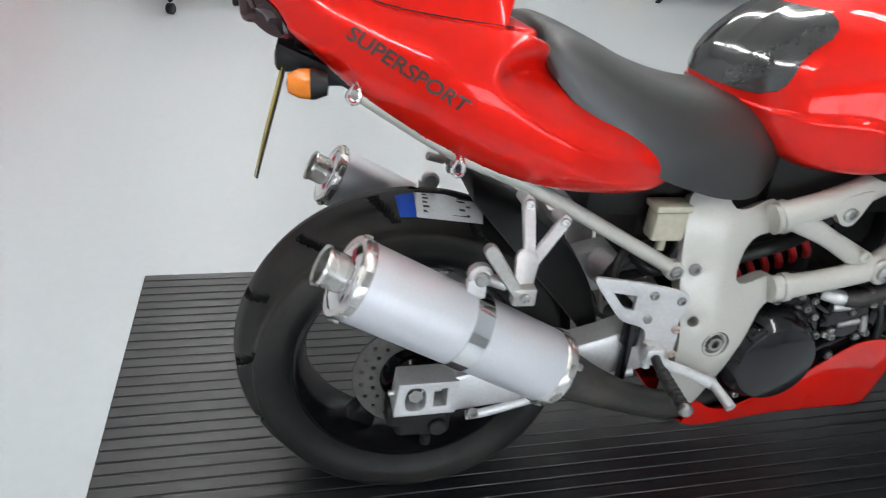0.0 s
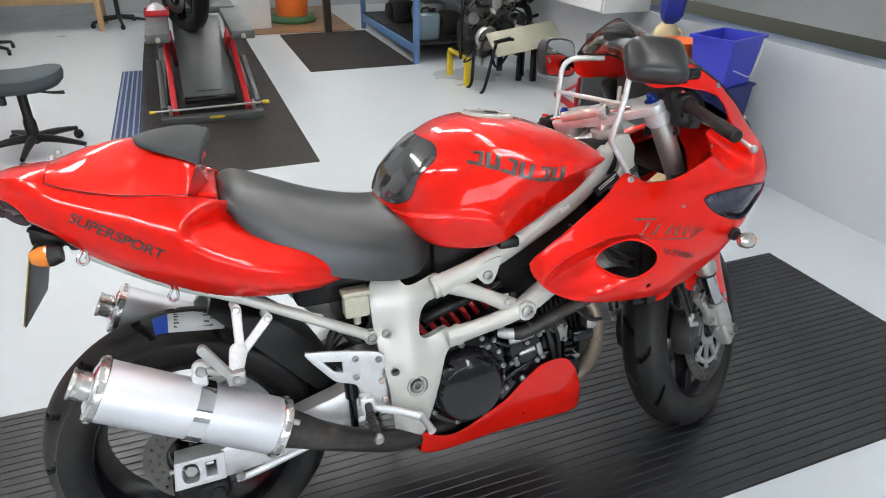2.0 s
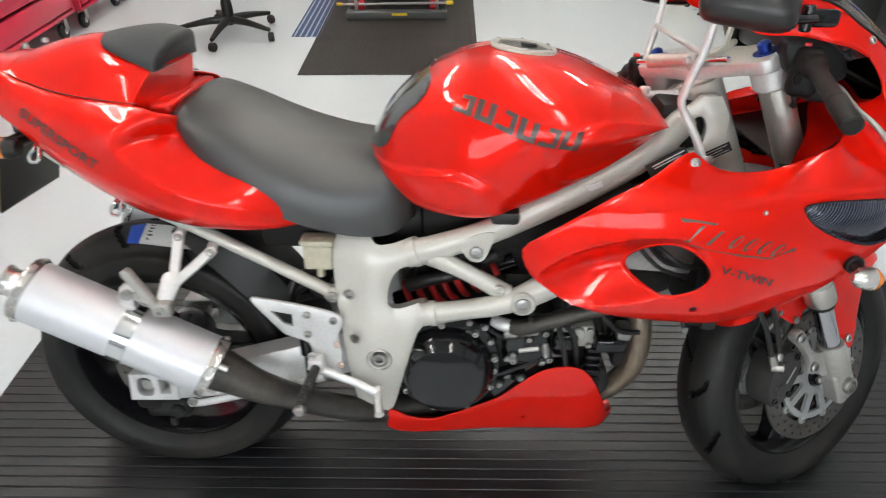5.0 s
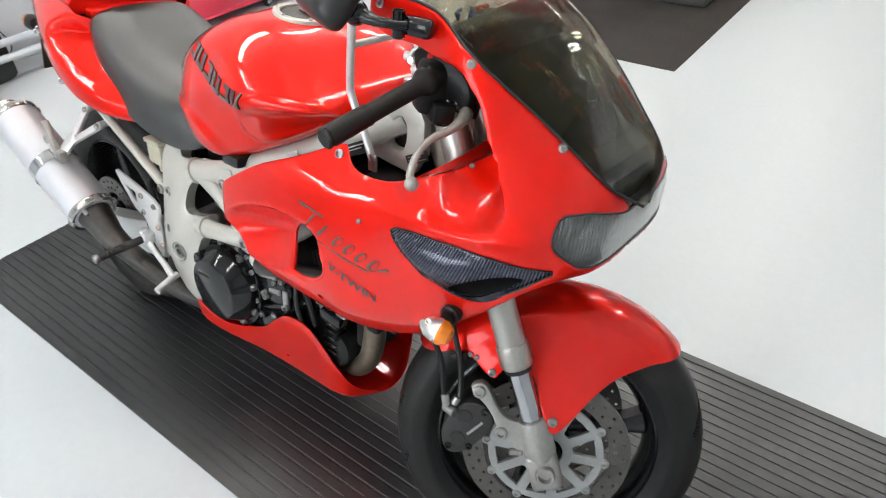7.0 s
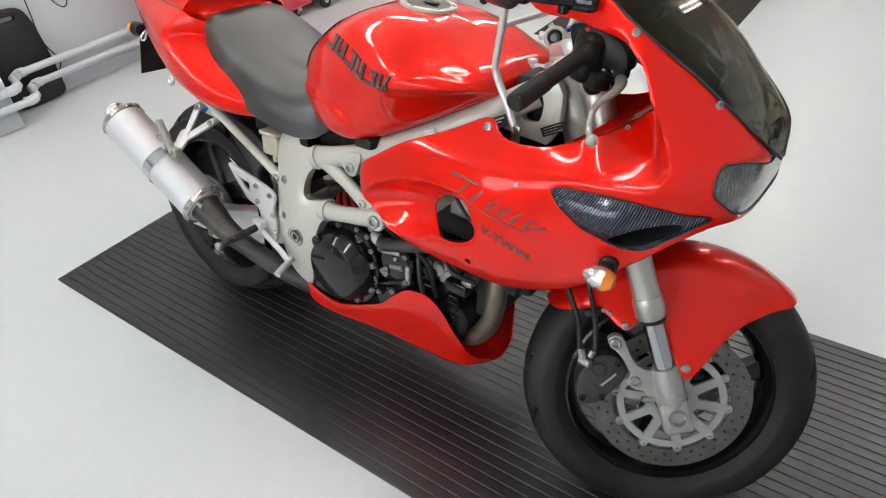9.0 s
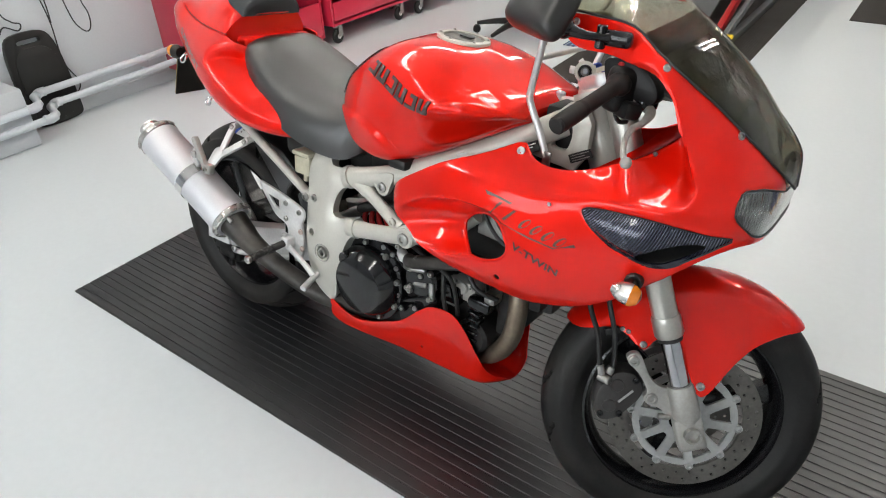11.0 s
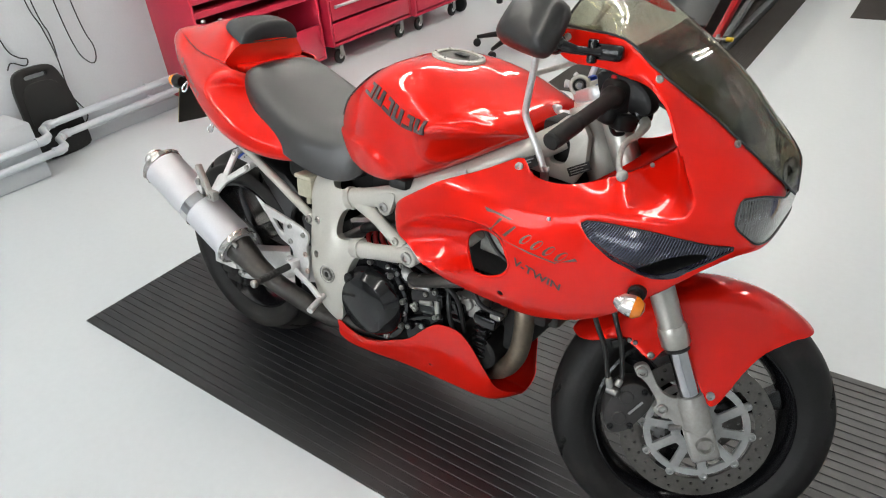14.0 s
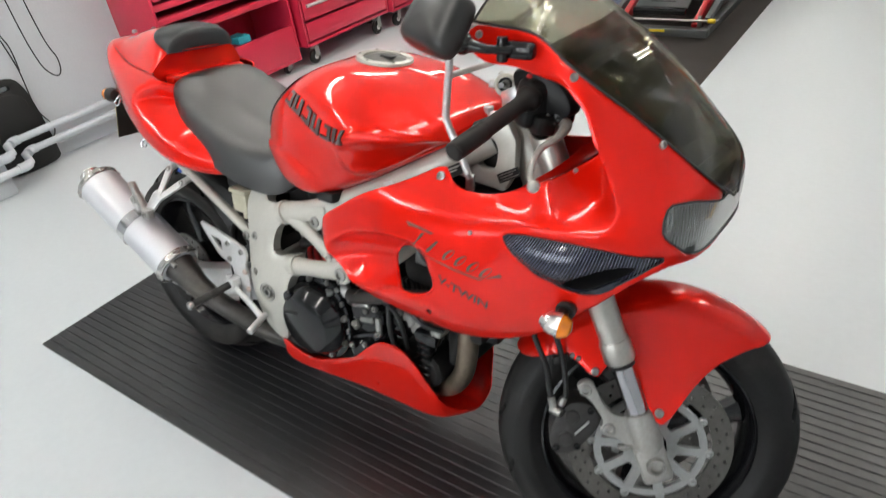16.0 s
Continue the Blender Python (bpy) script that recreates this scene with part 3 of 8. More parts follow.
# red tool trolleys
def trolley(y0, y1, xf, z0, z1, drawers, open_shelf=False, label="", depth=0.42, big_wheel=False):
    t = thing("tool_trolley", label, "tool trolley", None, "tool trolleys")
    w, yc, xc = y1 - y0, (y0 + y1) / 2, xf - depth / 2
    th = 0.02
    part("side_panel", block((depth, th, z1 - z0), (xc, y0 + th / 2, (z0 + z1) / 2), 0.006), TROLLEY_RED, t)
    part("side_panel", block((depth, th, z1 - z0), (xc, y1 - th / 2, (z0 + z1) / 2), 0.006), TROLLEY_RED, t)
    part("back_panel", block((th, w - 2 * th, z1 - z0), (xf - depth + th / 2, yc, (z0 + z1) / 2), 0), TROLLEY_RED, t)
    part("floor_panel", block((depth - th, w - 2 * th, th), (xc + th / 2, yc, z0 + th / 2), 0.003), TROLLEY_RED, t)
    part("top", block((depth + 0.02, w + 0.02, 0.03), (xc, yc, z1 + 0.015), 0.008), TROLLEY_RED, t)
    for a, b, handle in drawers:
        d = part("drawer", join(block((0.03, w - 2 * th - 0.012, b - a - 0.008), (xf - 0.012, yc, (a + b) / 2), 0.005), block((depth * 0.8, w - 0.08, 0.004), (xc, yc, a + 0.02), 0)), TROLLEY_RED, t)
        if handle:
            part("handle", rod((xf + 0.016, y0 + 0.05, b - 0.045), (xf + 0.016, y1 - 0.05, b - 0.045), 0.011, 10, 0.004), ALU, d, "bright metal drawer handle")
    if open_shelf:
        part("bottom_panel", block((0.022, w - 2 * th, 0.22), (xf - 0.012, yc, z0 + 0.13), 0.004), TROLLEY_RED, t)
        for zz in (0.50, 0.585, 0.66):
            part("shelf_lip", block((0.06, w - 2 * th, 0.035), (xf - 0.035, yc, zz), 0.004), TROLLEY_RED, t)
            part("shelf", block((depth - 0.09, w - 2 * th, 0.012), (xc - 0.02, yc, zz - 0.01), 0.002), TROLLEY_RED, t)
    for sy in (y0 + 0.10, y1 - 0.10):
        for sx in (xf - 0.06, xf - depth + 0.07):
            castor(t, (sx, sy, z0), min(0.05, z0 * 0.42))
    if big_wheel:
        w_ = part("side_wheel", rod((xf - 0.07, y1 + 0.02, 0.075), (xf - 0.07, y1 + 0.055, 0.075), 0.075, 24, 0.01), BLACK_PLASTIC, t, "large black transport wheel")
        part("hubcap", rod((xf - 0.07, y1 + 0.056, 0.075), (xf - 0.07, y1 + 0.062, 0.075), 0.035, 20), WHITE_PANEL, w_)
        part("side_strip", block((0.05, 0.025, 0.7), (xf - 0.03, y1 + 0.015, 0.5), 0.006), BLACK_PLASTIC, t)
    return t


trolley(1.56, 2.54, -1.20, 0.07, 0.95, [(0.69, 0.80, False), (0.81, 0.92, False)], True, "red steel tool trolley with an open shelf")
trolley(2.57, 3.47, -1.15, 0.14, 1.0, [(0.17, 0.30, False), (0.31, 0.45, True), (0.46, 0.58, True), (0.59, 0.71, True), (0.72, 0.84, True), (0.85, 0.97, True)], label="red steel drawer trolley on castors")
trolley(3.50, 4.18, -1.13, 0.13, 0.9, [(0.16, 0.5, False), (0.51, 0.87, False)], label="plain red steel trolley with a large side wheel", big_wheel=True)
solo("glove_box", block((0.12, 0.10, 0.045), (-1.27, 2.12, 0.325 + 0.0225 - 0.015), 0.006), surface("teal_card", (0.02, 0.30, 0.36), 0.5), "small teal carton in the red trolley", "carton")
solo("rag_bundle", turned(revolve([(0, 0), (0.08, 0.0), (0.10, 0.02), (0.07, 0.055), (0.03, 0.07), (0, 0.072)], 14, "z"), Matrix.Translation((-1.34, 2.36, 0.09))), surface("grey_rag", (0.2, 0.2, 0.21), 0.9), "crumpled grey rag in the open trolley shelf", "rag")


# ---------------------------------------------------------------- the motorcycle
# Its own axes: x forward from the rear axle, y to its left, z up; it leans left on its stand, with the steering on left lock.
BIKE = pose(0.60, 0.360, 0.005, -9.2, 0, -1.65)
bike = thing("motorcycle", "red and silver sports motorcycle with twin mufflers on its side stand", "motorcycle", BIKE)
RAKE = radians(24)
STEER_AXIS = Vector((-math.sin(RAKE), 0, math.cos(RAKE)))
STEER_FOOT = Vector((1.337, 0, 0.283))
ST = Matrix.Translation(STEER_FOOT) @ Matrix.Rotation(radians(31), 4, STEER_AXIS) @ Matrix.Translation(-STEER_FOOT)


def both(name, bm, material, label="", parent=None, smooth=40):
    """A part and its mirror image on the other side."""
    other = bm.copy()
    a = part(name, bm, material, parent or bike, label, smooth=smooth)
    b = part(name, mirrored(other), material, parent or bike, label, smooth=smooth)
    return a, b


def steered(name, bm, material, parent=None, label="", smooth=40):
    return part(name, turned(bm, ST), material, parent or bike, label, smooth=smooth)


# ---- wheels
def tyre_mesh(R, W, rim_r, cuts, slant, seed, crown=1.0):
    side = [(rim_r, -W * 0.74), (rim_r + 0.012, -W * 0.88), (rim_r + 0.3 * (R - rim_r), -W * 0.99), (rim_r + 0.58 * (R - rim_r), -W * 0.97), (R - 0.17 * crown * (R - rim_r), -W * 0.74), (R - 0.045 * crown * (R - rim_r), -W * 0.4), (R, 0)]
    half = [(p.x, p.y) for p in spline([(a, b, 0) for a, b in side], 40)]
    prof = half + [(r, -y) for r, y in half[-2::-1]]
    seg = 420
    sunk = set()
    bm = bmesh.new()
    rows = []
    for k in range(seg):
        a = 2 * math.pi * k / seg
        row = []
        for r, y in prof:
            cut = 0.0
            f = abs(y) / W
            if r > rim_r + 0.45 * (R - rim_r):
                turn = k / seg * cuts + slant * f * f + (0.5 if y > 0 else 0.0)
                lo, hi = ((0.05, 0.66), (0.26, 0.88))[int(turn + seed) % 2]
                if lo < f < hi and turn % 1.0 < 3.2 * cuts / seg:
                    cut = 0.0070
            row.append(bm.verts.new(((r - cut) * math.cos(a), y, (r - cut) * math.sin(a))))
            if cut:
                sunk.add(row[-1])
        rows.append(row)
    for k in range(seg):
        a, b = rows[k], rows[(k + 1) % seg]
        for i in range(len(prof) - 1):
            f = bm.faces.new((a[i], a[i + 1], b[i + 1], b[i]))
            f.material_index = 1 if len({a[i], a[i + 1], b[i], b[i + 1]} & sunk) > 1 else 0
    return bm


def disc_plate(r0, r1, y0, y1, windows=0, w_r=(0, 0), holes=0, hole_r=0.0035, rows=2):
    cut = [ring2d(0, 0, r0, 40)]
    for i in range(windows):
        a0, da = 2 * math.pi * i / windows, 2 * math.pi / windows
        lo, hi = w_r
        w = [(lo * math.cos(a0 + da * s), lo * math.sin(a0 + da * s)) for s in (0.30, 0.5, 0.70)] + [(hi * math.cos(a0 + da * s), hi * math.sin(a0 + da * s)) for s in (0.84, 0.76, 0.64, 0.5, 0.36, 0.24, 0.16)]
        cut.append(smooth2d(w, 26))
    for j in range(rows if holes else 0):
        rr = r0 + (r1 - r0) * (0.3 + 0.4 * j / max(rows - 1, 1))
        for i in range(holes):
            a = 2 * math.pi * (i + 0.5 * j) / holes
            cut.append(ring2d(rr * math.cos(a), rr * math.sin(a), hole_r, 8))
    return plate(ring2d(0, 0, r1, 72), cut, y0, y1, None, 0.05)


def rim_mesh(rr, W):
    w = W * 0.74
    return revolve([(rr + 0.002, -w), (rr - 0.006, -w - 0.004), (rr - 0.014, -w * 0.86), (rr - 0.020, -w * 0.45), (rr - 0.024, 0), (rr - 0.020, w * 0.45), (rr - 0.014, w * 0.86), (rr - 0.006, w + 0.004), (rr + 0.002, w), (rr - 0.002, 0), (rr + 0.002, -w)], 72, "y")


def spoke_mesh(a, r0, r1, w0, w1, half):
    out = []
    for s, w in ((r0, w0), (r0 + 0.35 * (r1 - r0), w0 * 0.7), (r0 + 0.75 * (r1 - r0), w1 * 0.9), (r1, w1 * 1.5)):
        t = half * (1.0 - 0.35 * (s - r0) / (r1 - r0))
        out.append([(s, x, y) for x, y in ((-t, -w * 0.7), (-t * 0.9, -w), (t * 0.9, -w), (t, -w * 0.7), (t, w * 0.7), (t * 0.9, w), (-t * 0.9, w), (-t, w * 0.7))])
    return turned(loft(out), Matrix.Rotation(-a, 4, "Y"))


RC = Vector((-0.006, 0, 0.2930))
at_r = Matrix.Translation(RC)
rear_wheel = part("rear_wheel", turned(rim_mesh(0.210, 0.092), at_r), BLACK_WHEEL, bike, "gloss black cast wheel")
rear_tyre = part("tyre", turned(tyre_mesh(0.3110, 0.091, 0.209, 14, 0.6, 0, 2.0), at_r), RUBBER, rear_wheel, "wide black road tyre with curved grooves")
for i in range(3):
    part("spoke", turned(spoke_mesh(radians(120 * i + 2), 0.045, 0.198, 0.030, 0.020, 0.030), at_r), BLACK_WHEEL, rear_wheel)
part("hub", turned(revolve([(0, -0.11), (0.028, -0.11), (0.035, -0.085), (0.055, -0.07), (0.06, -0.03), (0.06, 0.03), (0.055, 0.07), (0.035, 0.09), (0, 0.10)], 40, "y"), at_r), BLACK_WHEEL, rear_wheel)
part("brake_disc", turned(disc_plate(0.062, 0.108, -0.094, -0.089, 0, (0, 0), 22, 0.0042, 2), at_r), DISC, rear_wheel, "drilled steel brake disc")
part("disc_carrier", turned(disc_plate(0.03, 0.068, -0.089, -0.082, 5, (0.038, 0.058)), at_r), BLACK_WHEEL, rear_wheel)
# paper label on the tyre crown
def on_tyre(a, y, h):
    r = 0.3110 + h - 6.1 * y * y
    return (RC.x + r * math.cos(a), y, RC.z + r * math.sin(a))
A0, A1 = radians(97), radians(70)
part("tyre_label", sheet([(A0 - 0.09, -0.062), (A0, -0.06), (A0 + 0.01, -0.02), (A0 - 0.09, -0.015)], [], lambda a, y: on_tyre(a, y, 0.0022), 0.02, 0.0008), BLUE_FOIL, rear_wheel, "blue end of a paper tyre label")
lab2 = part("tyre_label", sheet([(A1, -0.058), (A0 - 0.09, -0.062), (A0 - 0.09, -0.015), (A1, -0.02)], [], lambda a, y: on_tyre(a, y, 0.0022), 0.02, 0.0008), WHITE_FOIL, rear_wheel, "white paper tyre label with grey bars")
for i in range(5):
    y = -0.055 + 0.008 * i
    part("label_bar", sheet([(A1 + 0.08 + 0.03 * (i % 2), y), (A0 - 0.13, y), (A0 - 0.13, y + 0.0035), (A1 + 0.08 + 0.03 * (i % 2), y + 0.0035)], [], lambda a, yy: on_tyre(a, yy, 0.0030), 0.03, 0.0006), DISC, lab2)

FC = Vector((1.369, 0, 0.283))
at_f = Matrix.Translation(FC)
front_wheel = steered("front_wheel", turned(rim_mesh(0.208, 0.058), at_f), BLACK_WHEEL, bike, "gloss black cast wheel")
front_tyre = steered("tyre", turned(tyre_mesh(0.294, 0.0605, 0.207, 12, 0.6, 2), at_f), RUBBER, front_wheel, "worn black front tyre")
for tyre in (rear_tyre, front_tyre):
    tyre.data.materials.append(TREAD_GROOVE)
for i in range(3):
    steered("spoke", turned(spoke_mesh(radians(120 * i + 20), 0.04, 0.196, 0.024, 0.017, 0.024), at_f), BLACK_WHEEL, front_wheel)
steered("hub", turned(revolve([(0, -0.085), (0.026, -0.085), (0.03, -0.07), (0.045, -0.055), (0.045, 0.055), (0.03, 0.07), (0.026, 0.085), (0, 0.085)], 36, "y"), at_f), BLACK_WHEEL, front_wheel)
for s in (-1, 1):
    y0, y1 = (-0.0745, -0.0700) if s < 0 else (0.0700, 0.0745)
    d = steered("brake_disc", turned(disc_plate(0.116, 0.155, y0, y1, 0, (0, 0), 30, 0.0034, 2), at_f), DISC, front_wheel, "drilled steel brake disc")
    y0, y1 = (-0.0785, -0.0715) if s < 0 else (0.0715, 0.0785)
    steered("disc_carrier", turned(disc_plate(0.032, 0.106, y0, y1, 10, (0.052, 0.092)), at_f), DISC_CARRIER, front_wheel, "grey spoked disc carrier")
    for i in range(10):
        a = radians(36 * i)
        steered("disc_bobbin", turned(bolt((0.110 * math.cos(a), s * 0.0735, 0.110 * math.sin(a)), (0, s, 0), 0.0088, 0.0065), at_f), DISC_CARRIER, front_wheel)


def flat_bar(a, b, w0, w1, t, out):
    """A cast bar from a to b with rounded ends, w wide across and t thick along out."""
    a, b, out = Vector(a), Vector(b), Vector(out).normalized()
    d = (b - a).normalized()
    side = d.cross(out).normalized()
    n_ = side.cross(d)
    rings = []
    for f, k in ((-1.0, 0.25), (-0.92, 0.55), (-0.7, 0.80), (-0.4, 0.95), (0.0, 1.0), (1.0, 1.0), (1.4, 0.95), (1.7, 0.80), (1.92, 0.55), (2.0, 0.25)):
        w = (w0 if f < 0.5 else w1) * k / 2
        c = a + d * (f * w0 / 2) if f <= 0 else b + d * ((f - 1) * w1 / 2)
        rings.append([c + side * x * w + n_ * y * t / 2 for x, y in ((-1, -0.6), (-0.8, -1), (0.8, -1), (1, -0.6), (1, 0.6), (0.8, 1), (-0.8, 1), (-1, 0.6))])
    return loft(rings)


# ---- fork, clamps and front mudguard
def fork_at(z, y=-0.123, ahead=0.0):
    s = (z - FC.z) / math.cos(RAKE)
    return FC + STEER_AXIS * s + Vector((math.cos(RAKE) * ahead, y, math.sin(RAKE) * ahead))


for s in (-1, 1):
    y = 0.123 * s
    tube_out = tube([fork_at(z, y) for z in (0.475, 0.479, 0.505, 0.512, 0.60, 0.85, 0.935, 0.945)], [0.0235, 0.0265, 0.0265, 0.0250, 0.0250, 0.0262, 0.0262, 0.022], 28)
    f = steered("fork_leg", tube_out, FORK, bike, "brushed silver upside-down fork tube")
    steered("collar", tube([fork_at(z, y) for z in (0.474, 0.478, 0.508, 0.514)], [0.026, 0.0285, 0.0285, 0.0262], 28), FORK, f)
    steered("slider", tube([fork_at(z, y) for z in (0.35, 0.48)], 0.0195, 32), DARKENED_CHROME, f, "polished chrome slider, darkened for dark reflections")
    steered("dust_seal", tube([fork_at(z, y) for z in (0.466, 0.476)], 0.024, 24), BLACK_PLASTIC, f)
    lug = join(tube([fork_at(z, y) for z in (0.300, 0.315, 0.365, 0.378)], [0.020, 0.0280, 0.0280, 0.0245], 24),
               turned(block((0.056, 0.040, 0.074), (0, 0, 0), 0.009, 3), Matrix.Translation(FC + Vector((-0.002, y, -0.002))) @ pose(0, 0, 0, 0, -24, 0)))
    lg = steered("axle_lug", lug, LUG, f, "cast aluminium axle lug")
    arm_o = smooth2d([(1.214, 0.414), (1.226, 0.425), (1.242, 0.420), (1.270, 0.378), (1.296, 0.364), (1.335, 0.366), (1.352, 0.335), (1.345, 0.300), (1.320, 0.303), (1.300, 0.318), (1.278, 0.321), (1.264, 0.334), (1.268, 0.350), (1.246, 0.382), (1.222, 0.402)], 60)
    steered("caliper_arm", plate(arm_o, [], min(y * 0.88, y * 1.02), max(y * 0.88, y * 1.02), None, 0.05, 0.002), LUG, lg, "cast aluminium caliper arm")
    for px_, pz_ in ((1.229, 0.410), (1.280, 0.337)):
        steered("arm_bolt", bolt((px_, y * 1.02, pz_), (0, s, 0), 0.0115, 0.007), STEEL, lg)
    steered("lug_screw", rod((1.300, y, 0.300), (1.325, y, 0.304), 0.0065, 10, 0.002), STEEL, lg)
    steered("axle_nut", turned(revolve([(0.012, 0), (0.0175, 0), (0.0175, 0.010), (0.016, 0.012), (0.012, 0.012), (0.011, -0.008), (0, -0.008)], 24, "z"), Matrix.Translation(FC + Vector((0, y + s * 0.018, 0))) @ Vector((0, s, 0)).to_track_quat("Z", "Y").to_matrix().to_4x4()), STEEL, f)
    # caliper astride the disc, behind the fork
    co = smooth2d([(1.206, 0.372), (1.242, 0.374), (1.264, 0.350), (1.262, 0.325), (1.244, 0.296), (1.225, 0.272), (1.196, 0.262), (1.180, 0.276), (1.174, 0.310), (1.184, 0.345)], 44)
    y0, y1 = 0.052 * s, 0.112 * s
    cal = join(plate(co, [], min(y0, y1), max(y0, y1), None, 0.05, 0.007), *[rod((px_, s * 0.108, pz_), (px_, s * 0.1145, pz_), 0.0145, 20, 0.002) for px_, pz_ in ((1.212, 0.345), (1.205, 0.298))])
    c = steered("brake_caliper", cal, CALIPER, f, "dark grey four-piston brake caliper")
    steered("maker_mark", turned(block((0.0045, 0.001, 0.038), (0, 0, 0), 0), Matrix.Translation((1.233, 0.1128 * s, 0.325)) @ pose(0, 0, 0, 0, 38, 0)), DISC_CARRIER, c, "pale maker's mark")
    for px_, pz_ in ((1.245, 0.362), (1.190, 0.278), (1.228, 0.285)):
        steered("caliper_bolt", bolt((px_, 0.112 * s, pz_), (0, s, 0), 0.0065, 0.004), BLACK_METAL, c)
    for a_, b_, u_ in (((1.166, 0.112, 0.392), (1.128, 0.10, 0.495), (1.176, 0.114, 0.362)), ((1.196, 0.108, 0.388), (1.163, 0.095, 0.51), (1.188, 0.114, 0.366))):
        A_, B_, U_ = (Vector((q[0], q[1] * s, q[2])) for q in (a_, b_, u_))
        steered("brake_hose", tube([U_, A_, A_.lerp(B_, 0.5) + Vector((0.006, 0, 0)), B_, B_ + Vector((-0.035, -0.03 * s, 0.10))], 0.0052, 8, 24), BLACK_PLASTIC, c, "black brake hose")
        steered("hose_union", rod(U_, A_.lerp(U_, 0.3), 0.0078, 10, 0.002), STEEL, c)
    steered("union_bolt", rod((1.172, 0.108 * s, 0.357), (1.192, 0.124 * s, 0.356), 0.009, 12, 0.002), STEEL, c)
    # handlebar
    hb = steered("handlebar", tube([(1.100, 0.120 * s, 0.925), (1.095, 0.17 * s, 0.930), (1.078, 0.205 * s, 0.922), (0.99, 0.326 * s, 0.853)], 0.011, 14, 18), BLACK_METAL, bike, "black clip-on handlebar")
    steered("bar_clamp", rod(fork_at(0.893, y), fork_at(0.928, y), 0.0325, 24, 0.004), ALU, hb, "silver handlebar clamp")
    g0, g1 = Vector((1.078, 0.205 * s, 0.922)), Vector((0.984, 0.334 * s, 0.848))
    gp = [g0.lerp(g1, t) for t in (-0.06, -0.03, 0.03, 0.06, 0.10, 0.6, 0.64, 0.66, 0.68, 0.97, 1.0)]
    steered("grip", tube(gp, [0.018, 0.0205, 0.0205, 0.0175, 0.0132, 0.0132, 0.0150, 0.0140, 0.0150, 0.0150, 0.0130], 22), GRIP, hb, "worn black rubber grip")
    steered("bar_end", rod(g1, g1.lerp(g0, -0.04), 0.0145, 18, 0.003), GRIP, hb)
    steered("switch_box", join(turned(block((0.056, 0.046, 0.078), (0, 0, 0), 0.015, 3), Matrix.Translation((1.088, 0.184 * s, 0.915)) @ pose(0, 0, 0, 10, 0, 30 * -s)), rod((1.062, 0.196 * s, 0.905), (1.070, 0.184 * s, 0.906), 0.011, 14, 0.003), turned(block((0.034, 0.038, 0.030), (0, 0, 0), 0.007, 2), Matrix.Translation((1.102, 0.196 * s, 0.884)) @ pose(0, 0, 0, 10, 0, 30 * -s))), COCKPIT_BLACK, hb, "black switch housing")
    steered("kill_switch", turned(block((0.012, 0.022, 0.008), (0, 0, 0), 0.003), Matrix.Translation((1.076, 0.187 * s, 0.956)) @ pose(0, 0, 0, 8, 0, 30 * -s)), SPRING, hb, "red stop switch")
    steered("master_cylinder", turned(block((0.040, 0.086, 0.042), (0, 0, 0), 0.012, 3), Matrix.Translation((1.120, 0.162 * s, 0.906)) @ pose(0, 0, 0, 0, 0, 25 * -s)), BLACK_METAL, hb)
    steered("reservoir", turned(revolve([(0, 0), (0.024, 0), (0.026, 0.006), (0.026, 0.034), (0.022, 0.040), (0, 0.040)], 24, "z"), Matrix.Translation((1.126, 0.120 * s, 0.896))), COCKPIT_BLACK, hb)
    lv = tube([(1.106, 0.168 * s, 0.902), (1.128, 0.180 * s, 0.896), (1.139, 0.205 * s, 0.885), (1.124, 0.238 * s, 0.867), (1.104, 0.266 * s, 0.855), (1.093, 0.298 * s, 0.838), (1.091, 0.320 * s, 0.818), (1.096, 0.331 * s, 0.808)], [0.010, 0.0105, 0.0075, 0.0052, 0.0045, 0.0042, 0.0042, 0.005], 14, 36, flat=1.2)
    ball = bmesh.new()
    bmesh.ops.create_uvsphere(ball, u_segments=16, v_segments=10, radius=0.0095)
    bmesh.ops.translate(ball, vec=(1.096, 0.331 * s, 0.807), verts=ball.verts)
    steered("lever", join(lv, ball), LUG, hb, "grey cast lever with a ball end")
    perch = turned(block((0.030, 0.036, 0.018), (0, 0, 0), 0.005, 3), Matrix.Translation((1.114, 0.176 * s, 0.900)) @ pose(0, 0, 0, 12 * s, 0, 25 * -s))
    steered("lever_perch", join(perch, rod((1.122, 0.182 * s, 0.888), (1.122, 0.182 * s, 0.914), 0.0115, 18, 0.003)), LUG, hb, "cast grey lever pivot")
    for k in range(2):
        steered("cable", tube([(1.112, (0.150 + 0.016 * k) * s, 0.925), (1.135, (0.130 + 0.016 * k) * s, 0.948), (1.150, (0.085 + 0.016 * k) * s, 0.935), (1.140, (0.060 + 0.010 * k) * s, 0.865)], 0.0045, 8, 22), BLACK_PLASTIC, hb, "black control cable")
    steered("cable", tube([(1.100, 0.150 * s, 0.905), (1.085, 0.168 * s, 0.885), (1.095, 0.165 * s, 0.862), (1.118, 0.140 * s, 0.866), (1.140, 0.110 * s, 0.895)], 0.0042, 8, 22), BLACK_PLASTIC, hb, "looped black cable")

